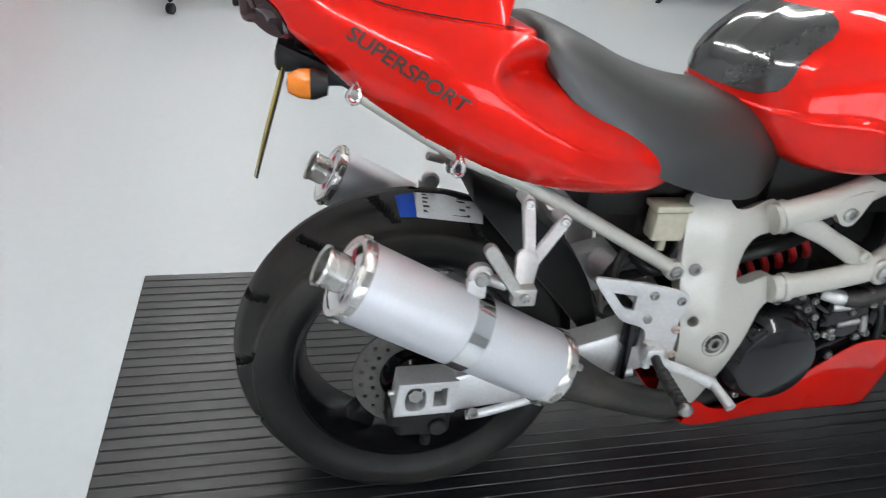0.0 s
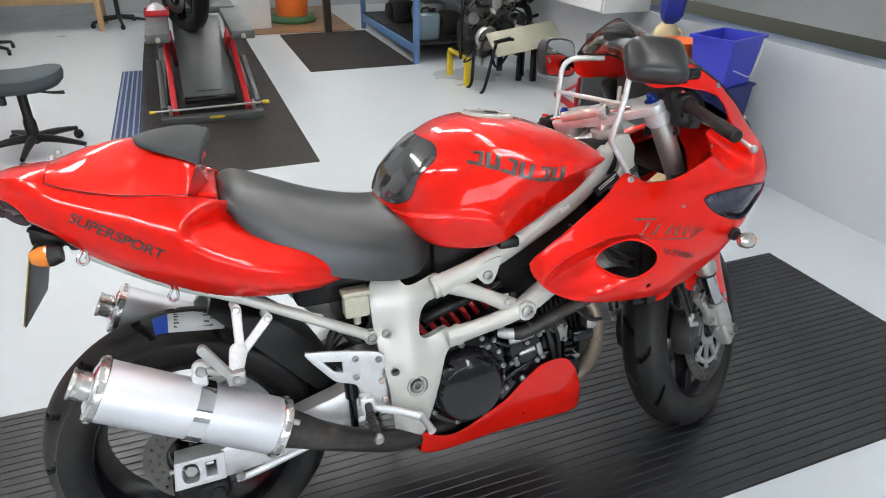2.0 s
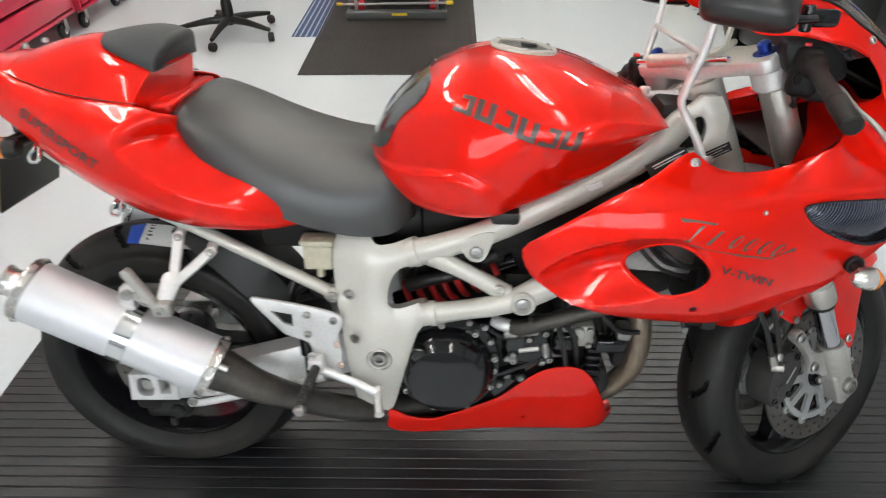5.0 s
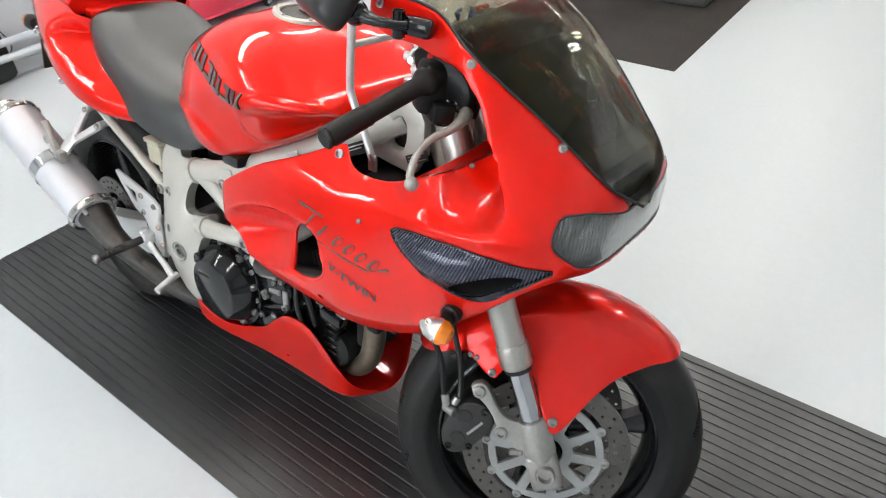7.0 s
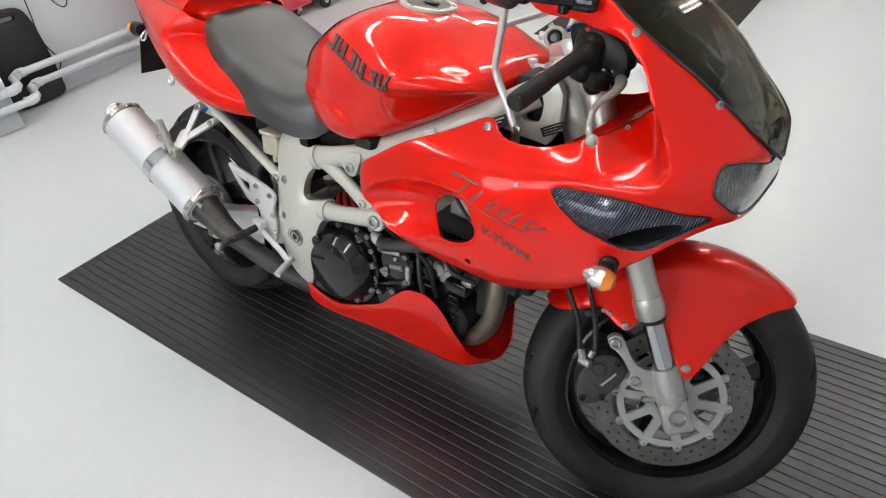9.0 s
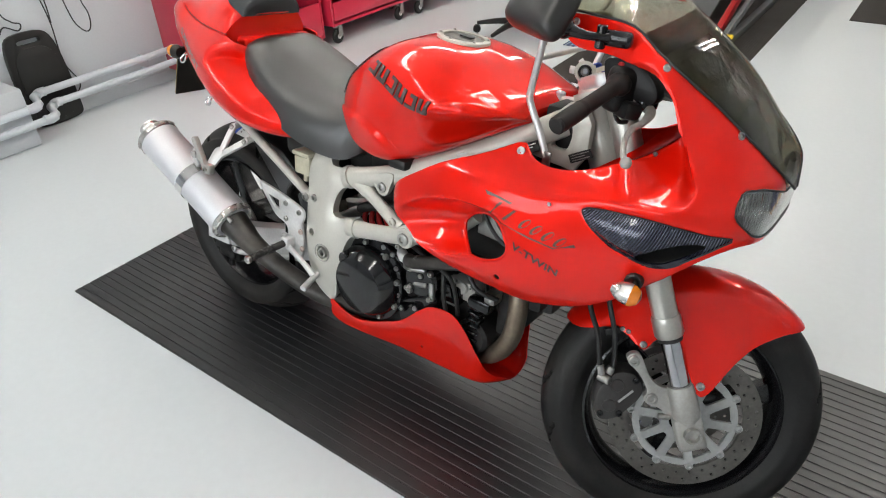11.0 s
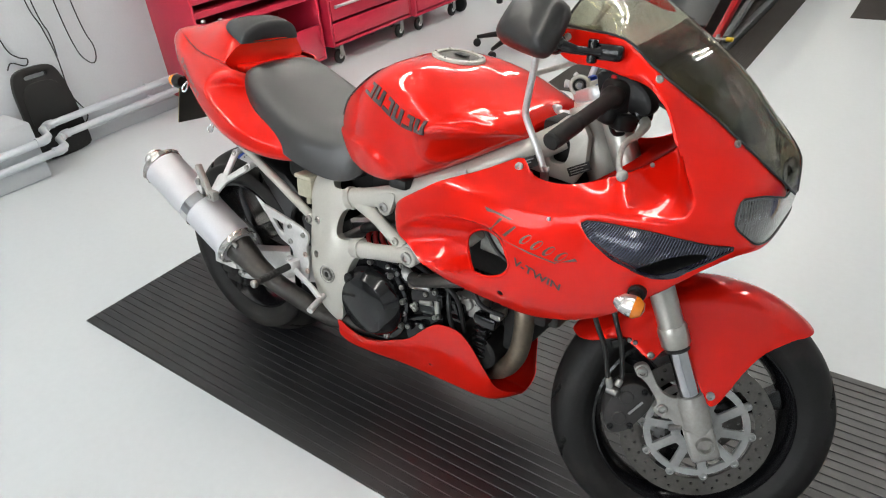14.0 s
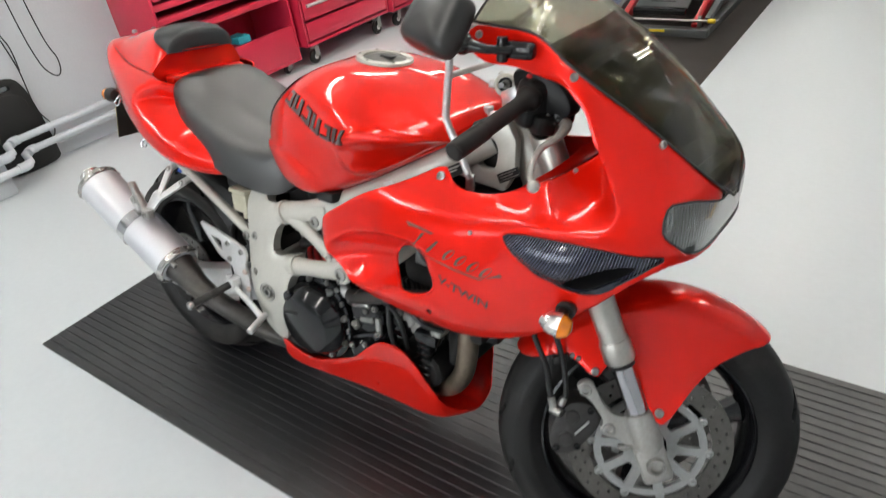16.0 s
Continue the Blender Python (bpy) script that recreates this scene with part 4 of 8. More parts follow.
# clamps, nuts, steering damper
def clamp_outline():
    return smooth2d([(0.04, 0.0), (0.035, 0.06), (0.045, 0.10), (0.034, 0.145), (0.0, 0.152), (-0.034, 0.145), (-0.040, 0.10), (-0.045, 0.055), (-0.055, 0.0), (-0.045, -0.055), (-0.040, -0.10), (-0.034, -0.145), (0.0, -0.152), (0.034, -0.145), (0.045, -0.10), (0.035, -0.06)], 64)
tilt = Matrix.Rotation(-RAKE, 4, "Y")
for nm, z in (("top_clamp", 0.937), ("lower_clamp", 0.715)):
    o = [(b, a) for a, b in clamp_outline()]
    bm = plate([(y, x) for y, x in [(q[1], q[0]) for q in o]], [], -0.012, 0.012, None, 0.05, 0.004)
    turned(bm, Matrix.Rotation(radians(90), 4, "X"))
    c0 = fork_at(z, 0)
    steered(nm, turned(bm, Matrix.Translation(c0) @ tilt), ALU, bike, "cast aluminium fork clamp")
steered("stem_nut", turned(revolve([(0, 0), (0.017, 0), (0.017, 0.016), (0.010, 0.016), (0.009, 0.008), (0, 0.008)], 6, "z"), Matrix.Translation(fork_at(0.948, 0, -0.032)) @ tilt), STEEL)
for s in (-1, 1):
    steered("fork_cap", turned(revolve([(0, 0), (0.020, 0), (0.020, 0.006), (0.011, 0.006), (0.011, 0.020), (0.006, 0.024), (0, 0.024)], 18, "z"), Matrix.Translation(fork_at(0.944, 0.121 * s)) @ tilt), BLUE_BOLT, bike, "blue fork cap with adjuster")
eye_c, along = Vector((1.043, -0.019, 0.944)), Vector((0.404, -0.894, 0.195)).normalized()
facing = Matrix.Translation(eye_c) @ along.to_track_quat("Z", "Y").to_matrix().to_4x4()
damp = part("steering_damper", rod(eye_c - along * 0.128, eye_c - along * 0.012, 0.0140, 22, 0.003), PINK_ALU, bike, "faded red and silver steering damper")
part("damper_rod", rod(eye_c - along * 0.165, eye_c + along * 0.070, 0.005, 12), CHROME, damp)
part("damper_ring", turned(revolve([(0.0135, -0.012), (0.0195, -0.012), (0.0205, -0.009), (0.0205, 0.007), (0.019, 0.010), (0.0150, 0.010), (0.0135, 0.007), (0.0135, -0.012)], 32, "z"), facing), SILVER, damp, "pale grey damper end ring")
part("damper_seal", turned(revolve([(0.008, -0.006), (0.0134, -0.006), (0.0134, 0.002), (0.008, 0.002)], 24, "z"), facing), BLACK_PLASTIC, damp)
part("damper_pin", turned(revolve([(0, -0.01), (0.0085, -0.01), (0.0085, 0.006), (0.0065, 0.009), (0, 0.009)], 18, "z"), facing), STEEL, damp)
part("damper_knob", turned(join(rod((-0.030, 0.002, 0.0), (-0.019, 0.001, 0.0), 0.0075, 12, 0.002), rod((-0.012, 0.022, 0.0), (-0.006, 0.016, 0.0), 0.005, 10)), facing), ALU, damp)
part("damper_link", join(flat_bar(eye_c + Vector((0.018, 0.006, 0.002)), eye_c + Vector((0.066, 0.030, 0.026)), 0.013, 0.011, 0.008, along), flat_bar(eye_c + Vector((0.050, 0.022, 0.020)), eye_c + Vector((0.055, 0.024, 0.050)), 0.010, 0.009, 0.007, along)), SILVER, damp, "pale cast link")
part("head_bracket", join(block((0.050, 0.030, 0.040), (1.058, -0.004, 0.908), 0.006), block((0.036, 0.020, 0.012), (1.052, -0.016, 0.928), 0.003)), PINK_ALU, bike, "faded pinkish alloy bracket")
part("lock_peg", join(rod((0.972, 0.036, 0.842), (0.972, 0.036, 0.884), 0.0105, 16, 0.002), rod((0.972, 0.036, 0.868), (1.028, 0.020, 0.876), 0.0075, 14, 0.002), block((0.018, 0.016, 0.022), (1.030, 0.019, 0.876), 0.004)), ALU, bike, "short cast alloy peg")


def guard(phi_deg, t):
    s = -1 if t < 0 else 1
    t = abs(t)
    a = radians(phi_deg * 100.0)
    if t < 0.1:
        k = t / 0.1 * math.pi / 2
        y, r = 0.078 * math.sin(k), 0.309 - 0.045 * (1 - math.cos(k))
    else:
        y, r = 0.078 + 0.34 * (t - 0.1), 0.264 - (t - 0.1)
    return (FC.x + r * math.cos(a), -s * y, FC.z + r * math.sin(a))


half_edge = [(0.490, 0.0), (0.496, 0.03), (0.512, 0.055), (0.545, 0.085), (0.59, 0.120), (0.65, 0.158), (0.71, 0.207), (0.76, 0.245), (0.83, 0.272), (0.92, 0.282), (1.00, 0.270), (1.05, 0.235), (1.07, 0.200), (1.10, 0.176), (1.20, 0.167), (1.265, 0.174), (1.30, 0.175), (1.323, 0.160), (1.332, 0.140), (1.36, 0.116), (1.44, 0.084), (1.495, 0.045), (1.51, 0.0)]
edge = [(p.x, p.y) for p in spline([(a, b, 0) for a, b in half_edge], 64)]
mg = steered("front_mudguard", sheet(edge + [(a, -b) for a, b in edge[-2:0:-1]], [], guard, 0.016, 0.0035, 0.001), RED, bike, "glossy red front mudguard")
for s in (-1, 1):
    p = Vector(guard(0.94, 0.262 * -s)) + Vector((0, 0.001 * s, 0))
    steered("screw", bolt(p, (0, s, 0.1), 0.0085, 0.005), STEEL, mg)
    for ph, tt, r in ((1.288, 0.166, 0.0075), (1.322, 0.132, 0.005), (1.338, 0.122, 0.005)):
        steered("screw", bolt(Vector(guard(ph, tt * -s)) + Vector((0, 0.001 * s, 0)), (0, s, 0.1), r, 0.004), STEEL, mg)
    q = Vector(guard(1.355, 0.118 * -s))
    steered("hose_guide", turned(block((0.030, 0.012, 0.016), (0, 0, 0), 0.004), Matrix.Translation(q + Vector((-0.012, 0.008 * s, -0.004))) @ pose(0, 0, 0, 0, -20, 0)), BLACK_PLASTIC, mg)

# ---- swingarm, rear brake
for s in (-1, 1):
    def sec(x, z, h, y0, y1):
        return [(x, s * y0, z - h / 2), (x, s * (y0 + 0.003), z - h / 2 + 0.004), (x, s * (y0 + 0.003), z + h / 2 - 0.004), (x, s * y0, z + h / 2), (x, s * y1, z + h / 2), (x, s * (y1 - 0.004), z), (x, s * y1, z - h / 2)]
    arm = part("swingarm", loft([sec(0.05, 0.305, 0.070, 0.160, 0.118), sec(0.16, 0.325, 0.082, 0.160, 0.115), sec(0.30, 0.358, 0.092, 0.158, 0.110), sec(0.40, 0.388, 0.098, 0.150, 0.100), sec(0.49, 0.405, 0.09, 0.140, 0.09)]), ALU, bike, "brushed aluminium swingarm")
    o = [(-0.052, 0.268), (0.052, 0.272), (0.056, 0.338), (-0.044, 0.335)]
    w1 = [(-0.030, 0.284), (-0.002, 0.284), (-0.002, 0.322), (-0.028, 0.322)]
    w2 = [(0.014, 0.286), (0.036, 0.287), (0.037, 0.324), (0.015, 0.322)]
    part("axle_block", plate(o, [smooth2d(w1, 24), w2], min(s * 0.118, s * 0.168), max(s * 0.118, s * 0.168), None, 0.05, 0.002), ALU, arm)
    part("axle_end", rod((-0.014, s * 0.12, 0.303), (-0.014, s * 0.160, 0.303), 0.0135, 6), STEEL, arm)
    part("adjuster", rod((-0.058, s * 0.143, 0.300), (0.03, s * 0.143, 0.304), 0.005, 8), STEEL, arm)
part("arm_bridge", tube([(0.40, -0.10, 0.40), (0.415, 0, 0.415), (0.40, 0.10, 0.40)], 0.04, 14, 8), ALU, bike)
part("torque_rod", tube([(0.072, -0.165, 0.262), (0.12, -0.165, 0.270), (0.36, -0.160, 0.335)], 0.0085, 10, 14, flat=0.8), ALU, bike, "aluminium brake torque rod")
part("torque_bolt", bolt((0.081, -0.170, 0.272), (0, -1, 0), 0.010, 0.007), STEEL, bike)
rc = part("rear_caliper", join(block((0.10, 0.05, 0.055), (0.005, -0.118, 0.222), 0.016, 3), block((0.06, 0.045, 0.05), (-0.03, -0.122, 0.245), 0.012, 3), rod((0.012, -0.135, 0.198), (0.012, -0.135, 0.178), 0.009, 10), rod((0.03, -0.14, 0.222), (0.03, -0.152, 0.222), 0.016, 16, 0.003)), BLACK_ROUGH, bike, "sooty black rear brake caliper")
part("hanger_plate", plate(smooth2d([(-0.05, 0.262), (0.07, 0.258), (0.09, 0.275), (0.06, 0.29), (-0.04, 0.28)], 24), [], -0.118, -0.108), BLACK_ROUGH, rc)

# ---- exhaust
def muffler(s):
    if s < 0:
        a, b = Vector((-0.136, -0.245, 0.586)), Vector((0.181, -0.235, 0.409))
    else:
        a, b = Vector((-0.150, 0.185, 0.560)), Vector((0.171, 0.200, 0.392))
    d = (b - a).normalized()
    q = Matrix.Translation(a) @ d.to_track_quat("Z", "Y").to_matrix().to_4x4()
    n = (b - a).length
    can_ = part("muffler", turned(revolve([(0.0, 0.004), (0.05, 0.004), (0.0555, 0.008), (0.0565, 0.02), (0.0565, n - 0.02), (0.0555, n - 0.008), (0.05, n - 0.004), (0, n - 0.004)], 56, "z"), q), MUFFLER, bike, "brushed aluminium muffler can")
    for z0, z1 in ((0.0, 0.016), (n - 0.022, n - 0.004)):
        part("end_band", turned(revolve([(0.04, z0), (0.0565, z0), (0.0585, z0 + 0.003), (0.0585, z1), (0.0565, z1 + 0.002), (0.05, z1)], 56, "z"), q), SATIN, can_, "rolled muffler end band")
        for i in range(8):
            g = 2 * math.pi * (i + 0.3) / 8
            part("rivet_plate", turned(block((0.004, 0.020, 0.009), (0.0590, 0, (z0 + z1) / 2 + 0.002), 0.0012, 1), q @ Matrix.Rotation(g, 4, "Z")), STEEL, can_)
    part("end_cap", turned(revolve([(0.024, -0.006), (0.034, -0.006), (0.050, 0.001), (0.055, 0.006), (0.03, 0.006)], 48, "z"), q), CHROME, can_)
    part("outlet", turned(revolve([(0.0265, 0.004), (0.0265, -0.028), (0.0290, -0.031), (0.0285, -0.035), (0.0250, -0.032), (0.0240, 0.03), (0.0, 0.03)], 36, "z"), q), SATIN, can_, "worn polished outlet pipe")
    part("strap", turned(revolve([(0.0567, 0.175), (0.0592, 0.175), (0.0592, 0.204), (0.0567, 0.204), (0.0567, 0.175)], 56, "z"), q), CHROME, can_, "polished strap")
    lug = Vector((0.048, -0.240, 0.577)) if s < 0 else Vector((0.048, 0.190, 0.546))
    foot_ = q @ Vector((0, 0, 0.190))
    part("strap_lug", join(rod(lug - Vector((0, s * 0.014, 0)), lug + Vector((0, s * 0.006, 0)), 0.0175, 22, 0.004), block((0.028, 0.016, 0.045), lug.lerp(foot_, 0.30), 0.004, m=None)), ALU, can_, "cast strap lug")
    part("strap_bolt", bolt(lug + Vector((0, s * 0.006, 0)), (0, s, 0), 0.0105, 0.008, False), STEEL, can_)
    p0 = q @ Vector((0, 0, n - 0.01))
    mid = tube([p0, p0 + d * 0.03, p0 + d * 0.045, p0 + d * 0.10, Vector((0.350, s * 0.205, 0.310)), Vector((0.44, s * 0.168, 0.262)), Vector((0.53, s * 0.12, 0.236)), Vector((0.62, s * 0.08, 0.225))], [0.042, 0.032, 0.0262, 0.0255, 0.0255, 0.0262, 0.0270, 0.0270], 22, 40)
    part("link_pipe", mid, PIPE_STEEL, can_, "heat-stained dark exhaust pipe")
    part("pipe_clamp", turned(revolve([(0.0262, n + 0.07), (0.0295, n + 0.07), (0.0295, n + 0.084), (0.0262, n + 0.084)], 24, "z"), q), PIPE_STEEL, can_)
    for i in range(3):
        g = 2 * math.pi * (i + 0.1) / 3
        part("flange_bolt", turned(rod((0.044, 0, n - 0.004), (0.044, 0, n + 0.014), 0.006, 8), q @ Matrix.Rotation(g, 4, "Z")), STEEL, can_)
    return can_


muffler(-1)
muffler(1)

# forked hanger bracket and footrest hanger plate
top_a, top_b, foot_p = Vector((0.125, -0.172, 0.656)), Vector((0.181, -0.178, 0.629)), Vector((0.108, -0.243, 0.558))
fork_v = foot_p.lerp((top_a + top_b) / 2, 0.30)
across = (top_b - top_a).cross(foot_p - top_a).normalized()
both("muffler_hanger", join(flat_bar(top_a, fork_v, 0.019, 0.017, 0.010, across), flat_bar(top_b, fork_v, 0.019, 0.017, 0.010, across), flat_bar(fork_v + Vector((-0.004, 0.002, 0.006)), foot_p, 0.034, 0.026, 0.011, across)), ALU, "cast aluminium forked muffler bracket")
for c in (top_a, top_b):
    both("hanger_bolt", bolt(c + Vector((0, -0.004, 0)), (0, -1, 0.2), 0.0075, 0.005), STEEL)
    both("hanger_spacer", rod(c, c + Vector((-0.004, 0.026, 0.004)), 0.009, 14, 0.002), ALU)
both("hanger_link", join(flat_bar((0.057, -0.246, 0.618), (0.098, -0.252, 0.558), 0.020, 0.017, 0.014, (0, -1, 0)), block((0.034, 0.020, 0.028), (0.108, -0.250, 0.552), 0.004), rod((0.048, -0.240, 0.577), (0.085, -0.246, 0.566), 0.009, 12, 0.002)), LUG, "folded grey pillion peg stub")
both("link_bolt", bolt((0.108, -0.260, 0.552), (0, -1, 0), 0.008, 0.005), STEEL)
heel = [(0.243, 0.535), (0.262, 0.538), (0.35, 0.522), (0.405, 0.505), (0.412, 0.485), (0.402, 0.455), (0.408, 0.42), (0.400, 0.365), (0.385, 0.365), (0.352, 0.398), (0.345, 0.44), (0.305, 0.458), (0.285, 0.478)]
both("footrest_plate", plate(smooth2d(heel, 64), [[(0.278, 0.512), (0.318, 0.505), (0.318, 0.478), (0.300, 0.484)]], -0.190, -0.182, None, 0.05, 0.0015), ALU, "brushed aluminium footrest plate")
for x, z, mt in ((0.347, 0.506, STEEL), (0.345, 0.462, STEEL), (0.396, 0.494, STEEL), (0.400, 0.440, PINK_ALU), (0.404, 0.392, PINK_ALU)):
    both("plate_bolt", bolt((x, -0.190, z), (0, -1, 0), 0.0075, 0.005), mt)
peg = part("footrest", tube([(0.362, -0.196, 0.405), (0.361, -0.215, 0.403), (0.358, -0.240, 0.400), (0.355, -0.322, 0.395)], [0.009, 0.0095, 0.0092, 0.0085], 14, 16, flat=0.85), CALIPER, bike, "ribbed dark metal footrest peg")
for k in range(7):
    part("peg_ring", rod((0.3575 - 0.0004 * k, -0.246 - 0.0105 * k, 0.3998 - 0.0006 * k), (0.3573 - 0.0004 * k, -0.251 - 0.0105 * k, 0.3995 - 0.0006 * k), 0.0102, 14, 0.001), CALIPER, peg)
part("peg_tip", rod((0.355, -0.321, 0.395), (0.3545, -0.334, 0.394), 0.0108, 14, 0.003), STEEL, peg)
part("peg_knuckle", join(block((0.032, 0.03, 0.030), (0.360, -0.202, 0.404), 0.006), rod((0.352, -0.205, 0.38), (0.352, -0.205, 0.425), 0.008, 10)), ALU, peg)
ped = part("brake_pedal", tube([(0.345, -0.205, 0.402), (0.385, -0.208, 0.385), (0.435, -0.212, 0.365), (0.478, -0.218, 0.345)], [0.012, 0.009, 0.009, 0.011], 12, 16, flat=0.7), ALU, bike, "silver brake pedal")
part("pedal_toe", tube([(0.476, -0.205, 0.350), (0.480, -0.235, 0.343), (0.486, -0.266, 0.335)], [0.008, 0.0085, 0.009], 12, 8), ALU, ped)
part("left_footrest", tube([(0.362, 0.196, 0.405), (0.361, 0.215, 0.403), (0.355, 0.328, 0.395)], 0.012, 14, 12), BLACK_METAL, bike)
part("brake_linkage", join(rod((0.335, -0.168, 0.30), (0.335, -0.168, 0.40), 0.009, 10), rod((0.335, -0.168, 0.40), (0.335, -0.168, 0.45), 0.015, 14, 0.003)), BLACK_METAL, bike)
part("brake_hose", tube([(0.335, -0.15, 0.46), (0.30, -0.14, 0.50), (0.32, -0.12, 0.55), (0.37, -0.12, 0.56)], 0.008, 8, 20), BLACK_PLASTIC, bike)

# ---- frame
def plate_face(x, z):
    # the pivot plate bows out towards the swingarm pivot
    return (x, -0.150 + 0.030 * max(0, (z - 0.585) / 0.08) ** 2 - 0.036 * math.exp(-((z - 0.40) / 0.13) ** 2) - 0.01 * math.exp(-((x - 0.47) / 0.04) ** 2), z)


pp = [(0.403, 0.648), (0.396, 0.60), (0.402, 0.51), (0.415, 0.42), (0.423, 0.33), (0.431, 0.262), (0.445, 0.246), (0.482, 0.248), (0.500, 0.27), (0.516, 0.33), (0.534, 0.40), (0.553, 0.462), (0.572, 0.485), (0.568, 0.522), (0.520, 0.510), (0.498, 0.520), (0.502, 0.56), (0.520, 0.588), (0.556, 0.602), (0.556, 0.646), (0.512, 0.636), (0.484, 0.634), (0.470, 0.642), (0.460, 0.662), (0.430, 0.666)]
pivot_holes = [ring2d(0.432, 0.449, 0.0095, 16), ring2d(0.424, 0.535, 0.010, 16), ring2d(0.479, 0.408, 0.019, 22)]
both("frame_plate", sheet(smooth2d(pp, 96), pivot_holes, plate_face, 0.014, 0.030, 0.0025), SILVER, "silver painted frame pivot plate")
for s in (-1, 1):
    def P(x, y, z):
        return (x, -s * y, z)
    beam = part("main_beam", tube([P(0.535, -0.160, 0.622), P(0.60, -0.158, 0.640), P(0.68, -0.152, 0.666), P(0.76, -0.145, 0.702), P(0.86, -0.132, 0.750), P(0.96, -0.10, 0.803), P(1.03, -0.045, 0.845)], [0.026, 0.024, 0.024, 0.024, 0.025, 0.027, 0.028], 20, 30, flat=0.75), SILVER, bike, "silver painted frame beam")
    part("weld_collar", tube([P(0.545, -0.160, 0.625), P(0.556, -0.160, 0.629)], 0.0285, 20, flat=0.8), SILVER, beam)
    lb = part("lower_beam", tube([P(0.56, -0.176, 0.503), P(0.64, -0.178, 0.517), P(0.72, -0.178, 0.535), P(0.79, -0.168, 0.565), P(0.86, -0.155, 0.605), P(0.90, -0.145, 0.64)], [0.024, 0.020, 0.021, 0.027, 0.028, 0.026], 18, 24, flat=0.75), SILVER, bike, "silver painted lower frame beam")
    part("weld_collar", tube([P(0.578, -0.176, 0.506), P(0.590, -0.177, 0.508)], 0.0255, 18, flat=0.8), SILVER, lb)
    part("cross_strut", tube([P(0.568, -0.160, 0.626), P(0.63, -0.165, 0.598), P(0.72, -0.172, 0.550)], [0.021, 0.016, 0.019], 14, 12, flat=0.75), SILVER, bike)
    boss = part("engine_mount", rod(P(0.748, -0.165, 0.540), P(0.748, -0.195, 0.540), 0.024, 24, 0.003), SILVER, bike)
    part("mount_bolt", bolt(P(0.748, -0.195, 0.540), (0, s, 0), 0.015, 0.007), STEEL, boss)
    part("strut_bolt", bolt(P(0.705, -0.184, 0.566), (0, s, 0), 0.010, 0.006), SILVER, bike)
    ear = part("frame_ear", plate(smooth2d([(0.630, 0.655), (0.690, 0.675), (0.684, 0.640), (0.672, 0.618), (0.655, 0.616), (0.642, 0.628)], 30), [], -0.172 if s < 0 else 0.158, -0.158 if s < 0 else 0.172), SILVER, bike)
    part("ear_bolt", bolt(P(0.661, -0.172, 0.635), (0, s, 0), 0.012, 0.006), STEEL, ear)
    part("plate_bolt", bolt(P(0.424, -0.158, 0.535), (0, s, 0), 0.0105, 0.008), STEEL, bike)
    pv = part("pivot_nut", turned(revolve([(0.008, 0.004), (0.013, 0.004), (0.014, 0.0), (0.014, -0.012)], 8, "z"), Matrix.Translation(P(0.479, -0.190, 0.408)) @ Vector((0, s, 0)).to_track_quat("Z", "Y").to_matrix().to_4x4()), STEEL, bike)
    part("pivot_cup", turned(revolve([(0.022, 0.001), (0.0235, 0.003), (0.025, 0.001), (0.022, -0.012), (0, -0.012)], 24, "z"), Matrix.Translation(P(0.479, -0.192, 0.408)) @ Vector((0, s, 0)).to_track_quat("Z", "Y").to_matrix().to_4x4()), STEEL, pv)
    sub = part("subframe_tube", tube([P(0.395, -0.150, 0.528), P(0.375, -0.150, 0.540), P(0.14, -0.150, 0.668), P(0.02, -0.135, 0.715), P(-0.12, -0.105, 0.790)], [0.0125, 0.0115, 0.0115, 0.0105, 0.010], 14, 24), SILVER, bike, "silver painted subframe tube")
    part("subframe_bolt", bolt(P(0.392, -0.162, 0.530), (0, s, 0), 0.011, 0.006), STEEL, sub)
    part("subframe_lug", rod(P(0.392, -0.138, 0.530), P(0.392, -0.162, 0.530), 0.0165, 18, 0.003), SILVER, sub)
part("steering_head", tube([fork_at(0.735, 0, -0.032), fork_at(0.92, 0, -0.032)], 0.038, 24), SILVER, bike)
for s in (-1, 1):
    go = [(0.955, 0.775), (1.02, 0.765), (1.075, 0.760), (1.098, 0.80), (1.098, 0.86), (1.078, 0.895), (1.045, 0.892), (1.02, 0.868), (0.975, 0.828)]
    gh = smooth2d([(1.020, 0.800), (1.052, 0.800), (1.060, 0.838), (1.046, 0.858), (1.026, 0.838)], 24)
    part("head_gusset", plate(go, [gh], min(s * 0.052, s * 0.072), max(s * 0.052, s * 0.072), None, 0.05, 0.003), SILVER, bike, "silver painted steering head gusset")
part("head_web", block((0.09, 0.10, 0.10), (1.03, 0, 0.825), 0.01), BLACK_ROUGH, bike)
plq = part("frame_plaque", turned(block((0.075, 0.002, 0.022), (0, 0, 0), 0), Matrix.Translation((0.985, -0.128, 0.795)) @ pose(0, 0, 0, -25, -26, 12)), BLACK_PLASTIC, bike, "black frame plate with pale bars")
for i in range(3):
    part("plaque_bar", turned(block((0.06 - 0.01 * i, 0.002, 0.002), (0, 0, 0), 0), Matrix.Translation((0.985, -0.1300, 0.801 - 0.006 * i)) @ pose(0, 0, 0, -25, -26, 12)), WHITE_FOIL, plq)

